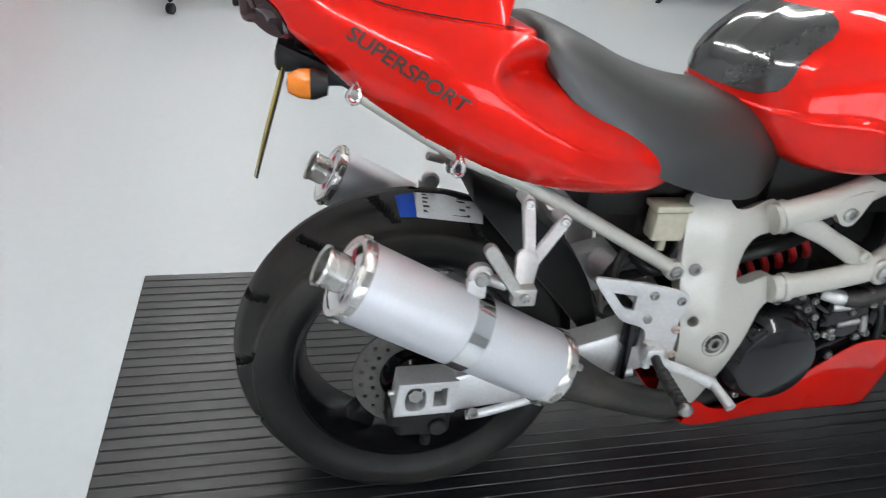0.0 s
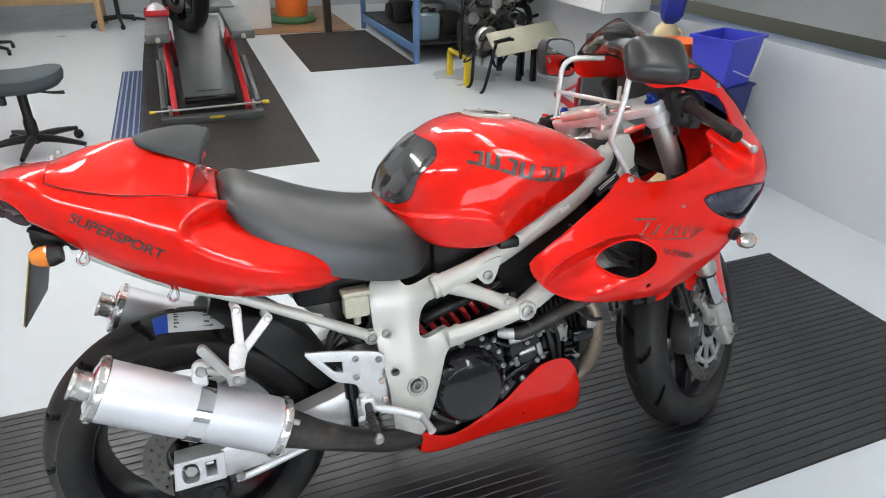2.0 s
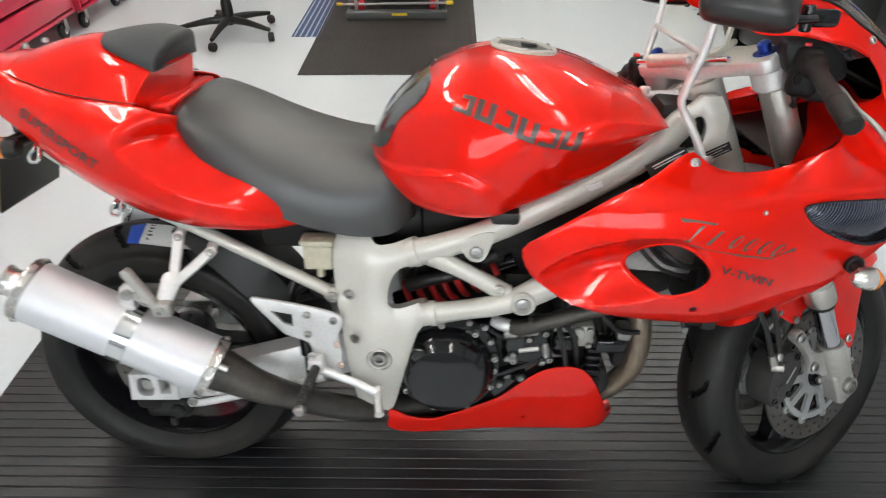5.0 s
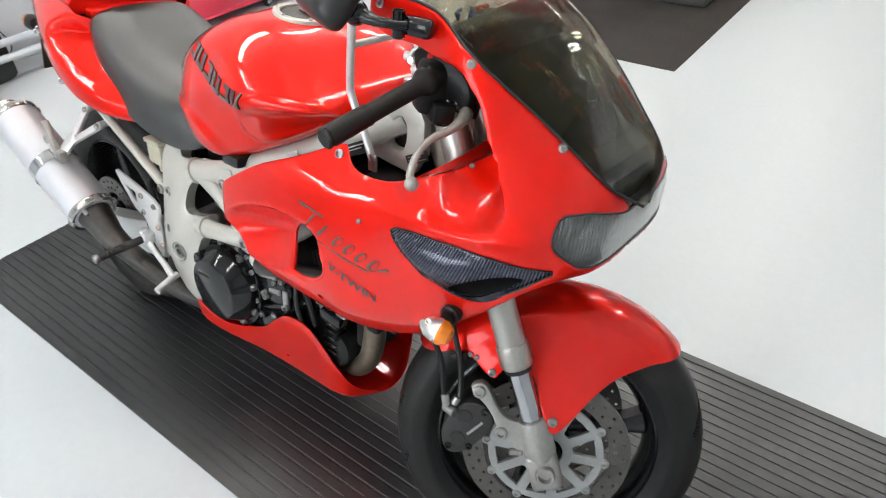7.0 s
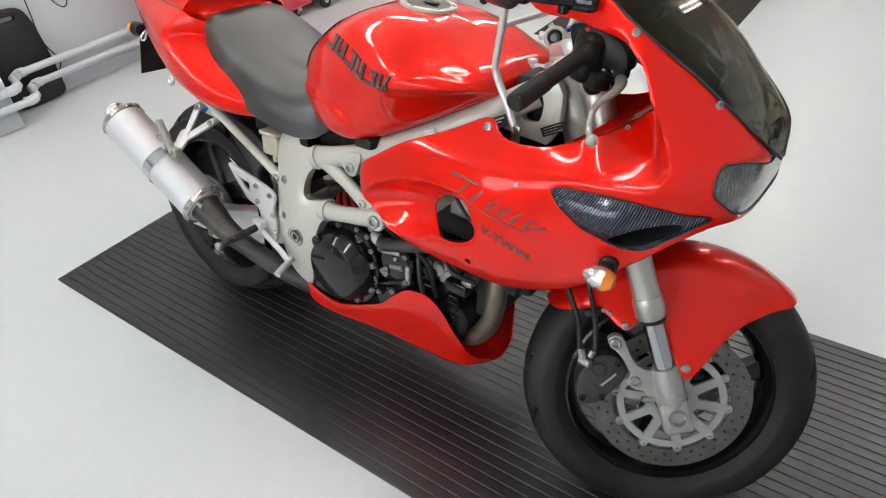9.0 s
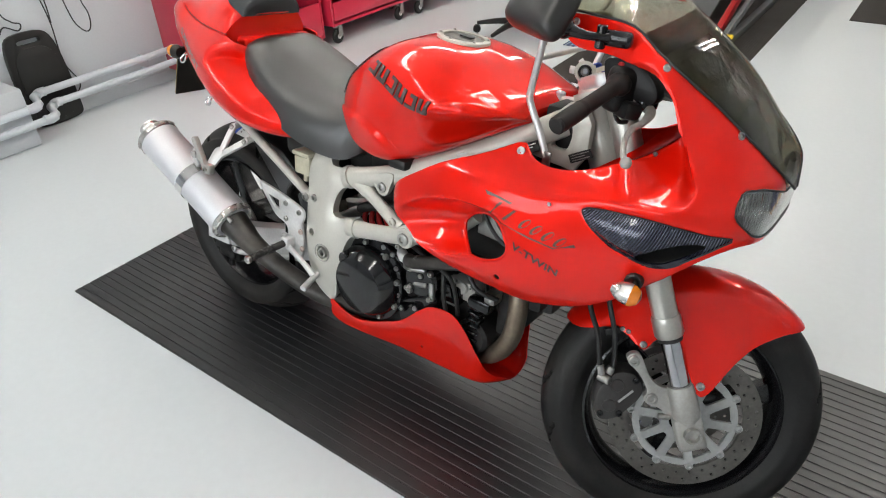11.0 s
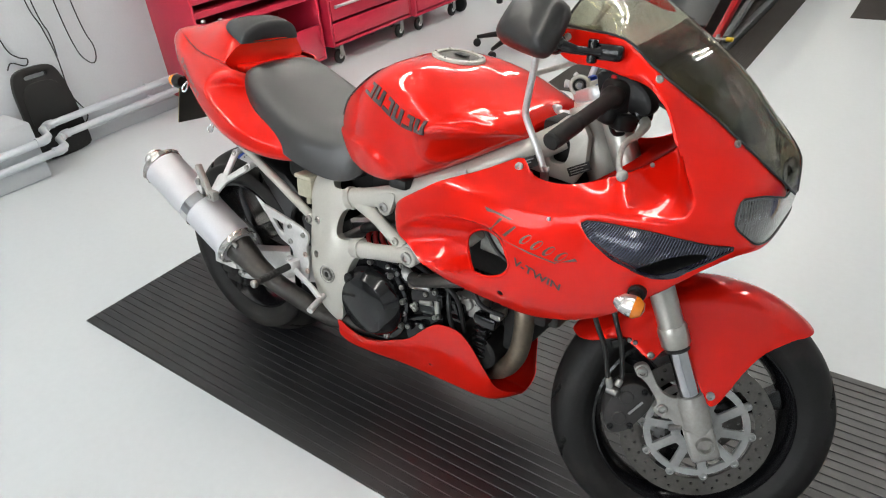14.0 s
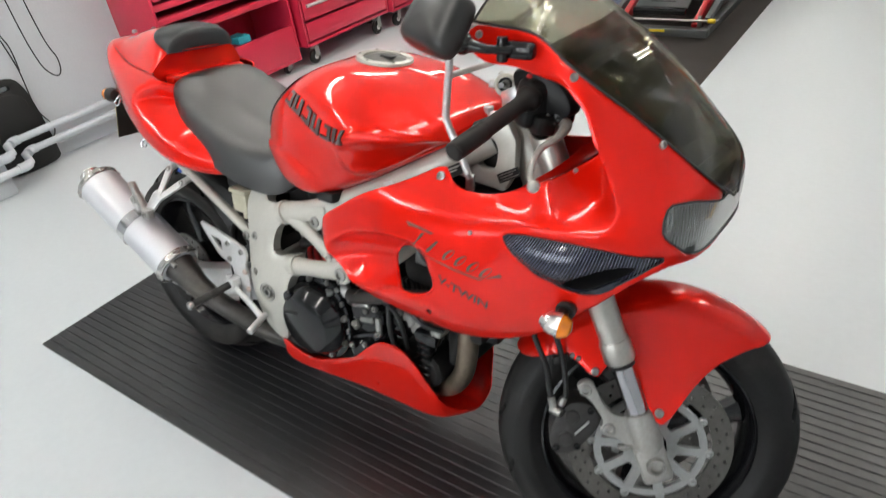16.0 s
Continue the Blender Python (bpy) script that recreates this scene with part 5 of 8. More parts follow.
# tubular stay from the frame to the instruments
for s in (-1, 1):
    leg_ = part("stay_leg", tube([(1.043, 0.136 * s, 0.798), (1.020, 0.134 * s, 0.845), (0.992, 0.131 * s, 0.893), (0.993, 0.135 * s, 0.92), (1.008, 0.146 * s, 0.985), (1.015, 0.149 * s, 1.030), (1.028, 0.146 * s, 1.052), (1.055, 0.140 * s, 1.060), (1.12, 0.115 * s, 1.058)], 0.0068, 12, 48), ALU, bike, "bent grey tube stay behind the screen")
    part("stay_foot", block((0.018, 0.006, 0.030), (1.046, 0.139 * s, 0.795), 0.002), STEEL, leg_)
part("stay_bar", rod((1.006, -0.144, 0.978), (1.006, 0.144, 0.978), 0.0055, 12), ALU, bike)
part("instrument_panel", join(block((0.05, 0.20, 0.060), (1.170, 0, 0.985), 0.015, 3), block((0.05, 0.19, 0.04), (1.19, 0, 0.962), 0.012, 3)), BLACK_PLASTIC, bike, "black instrument panel")
part("inner_panel", sheet([(-0.13, 0), (0.13, 0), (0.09, 1), (-0.09, 1)], [], lambda y, v: (1.19 + 0.22 * v - 1.5 * y * y * (1 - v), y, 0.985 - 0.115 * v), 0.04, 0.003), BLACK_PLASTIC, bike, "black inner fairing panel")

part("inner_tray", sheet([(1.185, -0.185), (1.36, -0.165), (1.43, -0.06), (1.43, 0.06), (1.36, 0.165), (1.185, 0.185)], [], lambda x, y: (x, y, 0.785 + 0.25 * (x - 1.18)), 0.05, 0.004), BLACK_PLASTIC, bike, "black inner fairing tray")
part("air_duct", join(block((0.22, 0.19, 0.20), (0.94, 0.0, 0.60), 0.03, 2), block((0.10, 0.24, 0.10), (1.03, 0.0, 0.70), 0.03, 2)), BLACK_ROUGH, bike, "black air duct ahead of the engine")
both("duct_panel", plate([(0.90, 0.585), (1.06, 0.575), (1.07, 0.645), (0.905, 0.690)], [], -0.128, -0.116, None, 0.05, 0.003), STEEL, "dull metal radiator shroud")
both("duct_cable", tube([(0.945, -0.150, 0.690), (0.965, -0.165, 0.655), (1.00, -0.165, 0.620), (1.05, -0.155, 0.605)], 0.0055, 8, 16), BLACK_PLASTIC)

for s in (-1,):
    gl_m = Matrix.Translation((1.086, -0.0732, 0.795)) @ pose(0, 0, 0, 0, -28, 0)
    tag = part("frame_label", turned(block((0.050, 0.0014, 0.018), (0, 0, 0), 0.0004, 1), gl_m), BLACK_PLASTIC, bike, "black frame label with pale bars")
    for k in range(3):
        part("label_bar", turned(block((0.040 - 0.010 * (k % 2), 0.0006, 0.0014), (-0.005 * (k % 2), -0.0009, -0.005 + 0.005 * k), 0), gl_m), LUG, tag)
part("frame_tag", turned(block((0.026, 0.0012, 0.012), (0, 0, 0), 0.0004, 1), Matrix.Translation((0.862, -0.1512, 0.757)) @ pose(0, 0, 0, 0, -24, 0)), WHITE_FOIL, bike, "small white frame sticker")
part("clutch_cable", tube([(0.875, -0.150, 0.715), (0.915, -0.168, 0.700), (0.945, -0.175, 0.655), (0.985, -0.178, 0.615), (1.04, -0.170, 0.590)], 0.0042, 8, 26), CABLE, bike, "black cable behind the side vent")
# ---- engine, shock and black innards
en = part("crankcase", join(block((0.32, 0.25, 0.24), (0.66, 0, 0.34), 0.04, 3), block((0.16, 0.20, 0.16), (0.83, 0, 0.34), 0.04, 3), block((0.24, 0.18, 0.08), (0.66, 0, 0.20), 0.03, 2)), BLACK_ROUGH, bike, "sooty black engine crankcase")
cover_o = smooth2d([(0.505, 0.36), (0.52, 0.43), (0.56, 0.475), (0.62, 0.487), (0.675, 0.462), (0.71, 0.40), (0.708, 0.33), (0.675, 0.275), (0.62, 0.25), (0.555, 0.262), (0.515, 0.305)], 56)
part("clutch_base", plate(cover_o, [], -0.150, -0.125, None, 0.05, 0.003), BLACK_METAL, en, "gloss black clutch case")
part("clutch_cover", turned(revolve([(0, 0.050), (0.0715, 0.050), (0.0735, 0.0488), (0.0925, 0.020), (0.0955, 0.012), (0.0965, 0.004), (0.0965, 0), (0, 0)], 64, "z"), Matrix.Translation((0.607, -0.148, 0.362)) @ Vector((0, -1, 0)).to_track_quat("Z", "Y").to_matrix().to_4x4()), BLACK_METAL, en, "gloss black domed clutch cover")
for i in range(9):
    a = radians(40 * i + 15)
    part("cover_bolt", bolt((0.607 + 0.099 * math.cos(a), -0.152, 0.365 + 0.103 * math.sin(a)), (0, -1, 0), 0.0075, 0.010), STEEL, en)
plug = part("filler_cap", rod((0.557, -0.165, 0.420), (0.557, -0.196, 0.420), 0.0165, 20, 0.003), BLACK_METAL, en, "slotted black filler plug")
part("plug_slot", turned(block((0.026, 0.002, 0.004), (0, 0, 0), 0.0005, 1), Matrix.Translation((0.557, -0.1965, 0.420)) @ pose(0, 0, 0, 0, -38, 0)), BLACK_ROUGH, plug)
for x, z, r in ((0.682, 0.460, 0.0105), (0.650, 0.447, 0.010), (0.694, 0.426, 0.012), (0.674, 0.402, 0.010), (0.738, 0.474, 0.011), (0.739, 0.396, 0.013), (0.714, 0.322, 0.012), (0.757, 0.339, 0.012), (0.797, 0.380, 0.012), (0.799, 0.452, 0.011), (0.769, 0.434, 0.012), (0.728, 0.387, 0.009), (0.652, 0.470, 0.009), (0.703, 0.355, 0.011)):
    boss_ = part("case_boss", tube([(x, -0.118, z), (x, -0.144, z), (x, -0.150, z)], [r + 0.003, r, r - 0.002], 14), BLACK_METAL, en)
    part("case_bolt", bolt((x, -0.150, z), (0, -1, 0), 0.0062, 0.005), STEEL, boss_)
for a, b, r in (((0.722, -0.148, 0.446), (0.748, -0.158, 0.452), 0.010), ((0.748, -0.158, 0.452), (0.786, -0.152, 0.455), 0.008), ((0.750, -0.146, 0.405), (0.790, -0.150, 0.415), 0.007), ((0.800, -0.145, 0.425), (0.806, -0.150, 0.392), 0.008)):
    part("pipe_union", rod(a, b, r, 12, 0.002), STEEL, en, "dull steel pipe union")
part("case_rib", turned(block((0.12, 0.02, 0.012), (0, 0, 0), 0.004), Matrix.Translation((0.745, -0.135, 0.355)) @ pose(0, 0, 0, 0, -25, 0)), BLACK_METAL, en)
part("case_rib", turned(block((0.10, 0.02, 0.010), (0, 0, 0), 0.004), Matrix.Translation((0.700, -0.138, 0.445)) @ pose(0, 0, 0, 0, 30, 0)), BLACK_METAL, en)
head_ = part("cylinder_head", join(block((0.070, 0.05, 0.052), (0.868, -0.090, 0.418), 0.008, 2), block((0.030, 0.03, 0.075), (0.835, -0.098, 0.400), 0.006, 2), rod((0.868, -0.114, 0.428), (0.868, -0.124, 0.428), 0.016, 18, 0.003)), LUG, en, "bare grey cylinder head casting")
for x, z in ((0.845, 0.438), (0.893, 0.436), (0.846, 0.398), (0.892, 0.400)):
    part("head_bolt", bolt((x, -0.115, z), (0, -1, 0), 0.006, 0.006), STEEL, head_)
part("shock_hose", tube([(0.530, -0.10, 0.520), (0.575, -0.115, 0.545), (0.64, -0.105, 0.560), (0.70, -0.09, 0.590)], 0.013, 12, 20), BLACK_PLASTIC, en, "black hose above the spring")
part("water_pump", join(rod((0.765, -0.10, 0.42), (0.765, -0.150, 0.42), 0.048, 28, 0.008), block((0.07, 0.05, 0.06), (0.78, -0.115, 0.36), 0.012, 2), rod((0.73, -0.10, 0.30), (0.73, -0.14, 0.30), 0.035, 22, 0.006)), BLACK_METAL, en)
for x, z in ((0.735, 0.455), (0.80, 0.452), (0.81, 0.39), (0.74, 0.385), (0.70, 0.49)):
    part("case_bolt", bolt((x, -0.150, z), (0, -1, 0), 0.0075, 0.009), STEEL, en)
part("water_pipe", tube([(0.735, -0.155, 0.468), (0.76, -0.165, 0.474), (0.88, -0.165, 0.515), (0.96, -0.15, 0.53)], 0.0165, 14, 16), PIPE_STEEL, en, "grey-black water pipe")
part("hose_clip", rod((0.768, -0.165, 0.477), (0.776, -0.165, 0.480), 0.0165, 14), STEEL, en)
part("pump_union", tube([(0.70, -0.14, 0.47), (0.72, -0.155, 0.47), (0.735, -0.155, 0.468)], [0.012, 0.014, 0.013], 10, 6), ALU, en)
fcm = Matrix.Translation((0.83, 0, 0.43)) @ pose(0, 0, 0, 0, -14, 0)
fcyl = part("front_cylinder", turned(join(block((0.14, 0.14, 0.12), (0.07, 0, 0), 0.02, 2), block((0.07, 0.17, 0.15), (0.155, 0, 0), 0.02, 2)), fcm), PIPE_STEEL, en, "dull grey front cylinder")
fin_me = mesh_of(block((0.006, 0.17, 0.145), (0, 0, 0), 0.002, 1), BLACK_ROUGH)
for j in range(8):
    fin = new("fin", fin_me)
    fin.parent = fcyl
    fin.matrix_local = fcm @ Matrix.Translation((0.008 + 0.014 * j, 0, 0))
part("throttle_body", block((0.26, 0.16, 0.14), (0.75, 0.02, 0.585), 0.03, 2), BLACK_ROUGH, en)
part("rear_cylinder", block((0.19, 0.20, 0.24), (0.63, 0.02, 0.57), 0.03, 2), BLACK_ROUGH, en)
part("header_pipe", tube([(0.955, -0.045, 0.505), (0.980, -0.060, 0.480), (1.000, -0.080, 0.42), (0.996, -0.085, 0.34), (0.965, -0.075, 0.275), (0.91, -0.06, 0.228), (0.82, -0.05, 0.212), (0.64, -0.06, 0.21)], 0.0235, 18, 44), HEADER, en, "heat-tinted tan header pipe")
part("oil_filter", join(rod((0.90, -0.02, 0.30), (0.90, -0.115, 0.30), 0.045, 26, 0.008)), BLACK_ROUGH, en)
reg = part("regulator", block((0.026, 0.03, 0.12), (0.905, -0.098, 0.345), 0.004), BLACK_METAL, en, "black finned regulator")
for j in range(6):
    part("regulator_fin", block((0.034, 0.035, 0.008), (0.905, -0.105, 0.30 + 0.018 * j), 0.003, 1), BLACK_METAL, reg)
part("oil_cooler", block((0.05, 0.22, 0.12), (0.975, 0.02, 0.385), 0.01), BLACK_ROUGH, en)
for pts in ([(0.70, -0.12, 0.49), (0.78, -0.15, 0.49), (0.85, -0.14, 0.45), (0.87, -0.13, 0.36)], [(0.82, -0.13, 0.48), (0.84, -0.15, 0.40), (0.86, -0.13, 0.30)], [(0.88, -0.14, 0.52), (0.93, -0.16, 0.47), (0.98, -0.14, 0.45)], [(0.93, -0.10, 0.66), (0.98, -0.15, 0.645), (1.03, -0.17, 0.615), (1.08, -0.15, 0.61)]):
    part("cable", tube(pts, 0.0055, 8, 20), BLACK_PLASTIC, en)
for x, y, z, sx, sy, sz, mt in ((0.845, -0.115, 0.405, 0.05, 0.03, 0.05, BLACK_METAL), (0.93, -0.13, 0.415, 0.06, 0.03, 0.03, BLACK_METAL), (0.955, -0.12, 0.44, 0.03, 0.04, 0.03, STEEL), (0.81, -0.095, 0.31, 0.04, 0.04, 0.06, BLACK_METAL), (0.66, -0.13, 0.49, 0.08, 0.03, 0.03, BLACK_ROUGH)):
    part("bracket", block((sx, sy, sz), (x, y, z), 0.008, 2), mt, en)
part("airbox", join(block((0.42, 0.22, 0.16), (0.76, 0, 0.675), 0.04, 2), block((0.18, 0.17, 0.14), (0.55, 0, 0.62), 0.03, 2)), BLACK_ROUGH, bike, "black airbox under the tank")
part("radiator", join(block((0.05, 0.30, 0.26), (1.09, 0, 0.60), 0.01), block((0.03, 0.04, 0.22), (1.09, -0.17, 0.60), 0.008)), BLACK_ROUGH, bike, "black radiator behind the front wheel")
shock = part("shock_body", rod((0.50, -0.055, 0.455), (0.74, -0.055, 0.560), 0.021, 18), BLACK_METAL, bike)
coil = []
for i in range(140):
    f = i / 139
    c = Vector((0.525, -0.058, 0.466)).lerp(Vector((0.705, -0.058, 0.545)), f)
    d = Vector((0.180, 0, 0.079)).normalized()
    u, v = Vector((0, 1, 0)), d.cross(Vector((0, 1, 0)))
    a = 2 * math.pi * 7.5 * f
    coil.append(c + 0.033 * (math.cos(a) * u + math.sin(a) * v))
part("spring", tube(coil, 0.0068, 10), SPRING, shock, "red coil spring")
# inner mudguard that follows the rear wheel, and electrics below the seat
part("inner_mudguard", sheet([(0.1, -0.085), (1.35, -0.085), (1.35, 0.085), (0.1, 0.085)], [], lambda a, y: (RC.x + (0.345 - 1.5 * y * y) * math.cos(a), y, RC.z + (0.345 - 1.5 * y * y) * math.sin(a)), 0.05, 0.004), BLACK_PLASTIC, bike, "black inner mudguard")
part("battery_box", join(block((0.17, 0.20, 0.12), (0.33, 0, 0.655), 0.02, 2), block((0.10, 0.19, 0.16), (0.39, 0, 0.58), 0.02, 2)), BLACK_ROUGH, bike)
fb = part("fluid_reservoir", join(block((0.055, 0.035, 0.05), (0.368, -0.135, 0.605), 0.006, 2), rod((0.368, -0.135, 0.56), (0.368, -0.135, 0.585), 0.008, 10)), CREAM, bike, "cream plastic fluid reservoir")
part("lid", block((0.062, 0.042, 0.012), (0.368, -0.135, 0.636), 0.004), CREAM, fb)
part("wiring", tube([(0.39, -0.12, 0.60), (0.40, -0.135, 0.56), (0.37, -0.13, 0.52), (0.33, -0.10, 0.49), (0.30, -0.08, 0.47)], 0.008, 8, 20), BLACK_PLASTIC, bike)
for pts in ([(0.335, -0.10, 0.545), (0.36, -0.13, 0.52), (0.40, -0.12, 0.515)], [(0.33, -0.11, 0.53), (0.30, -0.12, 0.50), (0.31, -0.12, 0.46)]):
    part("hose", tube(pts, 0.011, 10, 14), BLACK_PLASTIC, bike)

# ---- tank
TX = (0.463, 0.476, 0.500, 0.550, 0.628, 0.700, 0.785, 0.855, 0.927, 0.961, 0.979)
TT = (0.800, 0.827, 0.863, 0.910, 0.952, 0.965, 0.955, 0.934, 0.901, 0.883, 0.865)
TB = (0.790, 0.775, 0.750, 0.709, 0.696, 0.703, 0.739, 0.775, 0.814, 0.832, 0.840)
TW = (0.050, 0.088, 0.130, 0.166, 0.198, 0.209, 0.219, 0.210, 0.176, 0.145, 0.116)
REAR_SEC = ((0.70, 0.0), (0.88, 0.06), (0.97, 0.22), (1.0, 0.42), (0.95, 0.64), (0.83, 0.84), (0.50, 0.965), (0.0, 1.0))
FRONT_SEC = ((0.64, 0.0), (0.76, 0.05), (0.81, 0.20), (0.90, 0.38), (1.0, 0.56), (0.88, 0.78), (0.52, 0.955), (0.0, 1.0))


def tank_at(x, s):
    """s runs from -1 (lower right edge) over the top (0) to 1."""
    zt, zb, w = table(x, TX, TT), table(x, TX, TB), table(x, TX, TW)
    k = min(1, max(0, (x - 0.66) / 0.16))
    k = k * k * (3 - 2 * k)
    f = (1 - abs(s)) * 7
    i = min(6, int(f))
    ks = range(8)
    a = [(1 - k) * REAR_SEC[j][0] + k * FRONT_SEC[j][0] for j in ks]
    b = [(1 - k) * REAR_SEC[j][1] + k * FRONT_SEC[j][1] for j in ks]
    yy, tt = table(f, list(ks), a), table(f, list(ks), b)
    y = w * max(yy, 0)
    for cx, cs, rx, rs, h in ((0.885, 0.575, 0.108, 0.255, 0.0075), (0.572, 0.86, 0.140, 0.275, 0.0085)):
        e = max(0, min(1, (1.12 - ((x - cx) / rx) ** 2 - ((abs(s) - cs + 0.5 * (x - cx) * (cx > 0.8)) / rs) ** 2) / 0.30))
        y += h * e * e * (3 - 2 * e)
    return Vector((x, (1 if s > 0 else -1) * y, zb + (zt - zb) * tt))


rings = []
xs_t = [0.463 + 0.516 * (0.5 - 0.5 * math.cos(math.pi * i / 90)) for i in range(91)]
for x in xs_t:
    rings.append([tank_at(x, -1 + 2 * j / 130) for j in range(131)])
tank = part("fuel_tank", loft(rings, True, True), RED, bike, "glossy red fuel tank", smooth=60)


def on_tank(x, s, h):
    p = tank_at(x, s)
    n = (tank_at(x + 0.004, s) - tank_at(x - 0.004, s)).cross(tank_at(x, s + 0.01) - tank_at(x, s - 0.01)).normalized()
    if (n.z if abs(s) < 0.15 else n.y * s) < 0:
        n = -n
    return p + n * h


part("tank_pad", sheet(smooth2d([(0.464 + (a - 0.446) * 0.95, b) for a, b in ((0.452, -0.40), (0.468, -0.50), (0.490, -0.44), (0.512, -0.29), (0.552, -0.235), (0.566, -0.15), (0.560, 0), (0.566, 0.15), (0.552, 0.235), (0.512, 0.29), (0.490, 0.44), (0.468, 0.50), (0.452, 0.40), (0.446, 0))], 60), [], lambda x, s: on_tank(x, s, 0.0030), 0.009, 0.002), CARBON, tank, "smoky black resin tank pad")
cap_c = tank_at(0.738, 0)
capm = Matrix.Translation(cap_c + Vector((0, 0, -0.006))) @ pose(0, 0, 0, 0, 7, 0)
fc_ = part("fuel_cap", turned(revolve([(0.046, 0), (0.058, 0.0), (0.0605, 0.003), (0.059, 0.008), (0.050, 0.010), (0.046, 0.008), (0.046, 0)], 48, "z"), capm), SILVER, tank, "silver fuel cap ring")
part("cap_centre", turned(revolve([(0, 0.007), (0.030, 0.007), (0.040, 0.006), (0.0455, 0.004), (0.0455, 0)], 40, "z"), capm), DISC, fc_)
part("cap_flap", turned(block((0.03, 0.018, 0.003), (0.008, 0, 0.0105), 0.001), capm), BLACK_PLASTIC, fc_)
for i in range(6):
    a = radians(60 * i + 30)
    part("cap_screw", turned(bolt((0.052 * math.cos(a), 0.052 * math.sin(a), 0.0085), (0, 0, 1), 0.0035, 0.003), capm), STEEL, fc_)
# maker's mark on the flank: six plain slanted shapes
def mark_at(a, b):
    return (0.622 + 0.194 * a, -0.300 - 0.27 * a + 0.125 * a * a + b * (0.078 + 0.024 * a))


notched = ([(0.0, -0.5), (0.15, -0.5), (0.15, 0.5), (0.05, 0.5), (0.05, 0.30), (0.105, 0.30), (0.105, -0.26), (0.0, -0.26)], [(0.0, -0.5), (0.15, -0.5), (0.15, 0.5), (0.10, 0.5), (0.10, -0.24), (0.05, -0.24), (0.05, 0.5), (0.0, 0.5)])
for side in (-1, 1):
    for i in range(6):
        o = [mark_at(0.172 * i + a + 0.05 * b, b) for a, b in notched[i % 2]]
        o = o if side < 0 else [(a, -b) for a, b in o][::-1]
        part("flank_mark", sheet(o, [], lambda x, s: on_tank(x, s, 0.0030), 0.004, 0.0020), DECAL, tank, "plain dark mark on the tank flank")
part("tank_rubber", block((0.05, 0.05, 0.025), (0.71, -0.160, 0.706), 0.008), BLACK_PLASTIC, tank)

# ---- seat
SX = (0.122, 0.135, 0.16, 0.22, 0.30, 0.38, 0.45, 0.51, 0.548)
SZ = (0.866, 0.883, 0.888, 0.867, 0.833, 0.808, 0.797, 0.800, 0.790)
SB = (0.858, 0.844, 0.812, 0.757, 0.702, 0.672, 0.655, 0.655, 0.678)
SW = (0.098, 0.124, 0.140, 0.157, 0.168, 0.168, 0.158, 0.140, 0.112)
rings = []
for i in range(40):
    x = 0.122 + 0.426 * i / 39
    zt, zb, w = table(x, SX, SZ), table(x, SX, SB), table(x, SX, SW)
    ring = []
    for j in range(33):
        a = math.pi * j / 32
        c, s_ = math.cos(a), math.sin(a)
        ring.append((x, -w * (abs(c) ** 0.62) * (1 if c > 0 else -1), zb + (zt - zb) * s_ ** 0.72))
    ring += [(x, w * 0.8, zb - 0.004), (x, 0, zb - 0.004), (x, -w * 0.8, zb - 0.004)]
    rings.append(ring)
part("seat", loft(rings), SEAT_VINYL, bike, "dark grey vinyl rider's seat", smooth=60)

# ---- tail
SEAM_X = (-0.28, -0.24, -0.21, -0.177, -0.134, -0.07, -0.01, 0.05, 0.10, 0.13, 0.20, 0.30, 0.372)
SEAM_Z = (0.926, 0.936, 0.937, 0.931, 0.915, 0.900, 0.893, 0.888, 0.885, 0.882, 0.850, 0.785, 0.730)
SEAM_Y = (0.028, 0.056, 0.070, 0.084, 0.098, 0.115, 0.127, 0.134, 0.137, 0.136, 0.138, 0.128, 0.110)
QX = (-0.277, -0.249, -0.21, -0.171, -0.104, -0.05, 0.0, 0.077, 0.13, 0.18, 0.252, 0.306, 0.35, 0.372)
QW = (0.032, 0.072, 0.097, 0.116, 0.144, 0.166, 0.184, 0.205, 0.212, 0.214, 0.202, 0.177, 0.142, 0.120)
QM = (0.908, 0.888, 0.871, 0.855, 0.829, 0.808, 0.790, 0.763, 0.742, 0.722, 0.700, 0.689, 0.684, 0.682)
QB = (0.898, 0.882, 0.862, 0.835, 0.782, 0.752, 0.728, 0.698, 0.684, 0.676, 0.668, 0.664, 0.664, 0.666)


CREASE = [(0.112, 0.884), (0.085, 0.875), (0.058, 0.857), (0.048, 0.838), (0.052, 0.815), (0.075, 0.795), (0.115, 0.771), (0.18, 0.743), (0.25, 0.724), (0.33, 0.700)]
crease_line = [(p.x, p.y) for p in spline([(a, b, 0) for a, b in CREASE], 160)]
crease_area = crease_line + [(0.42, 0.66), (0.42, 0.95), (0.13, 0.95)]


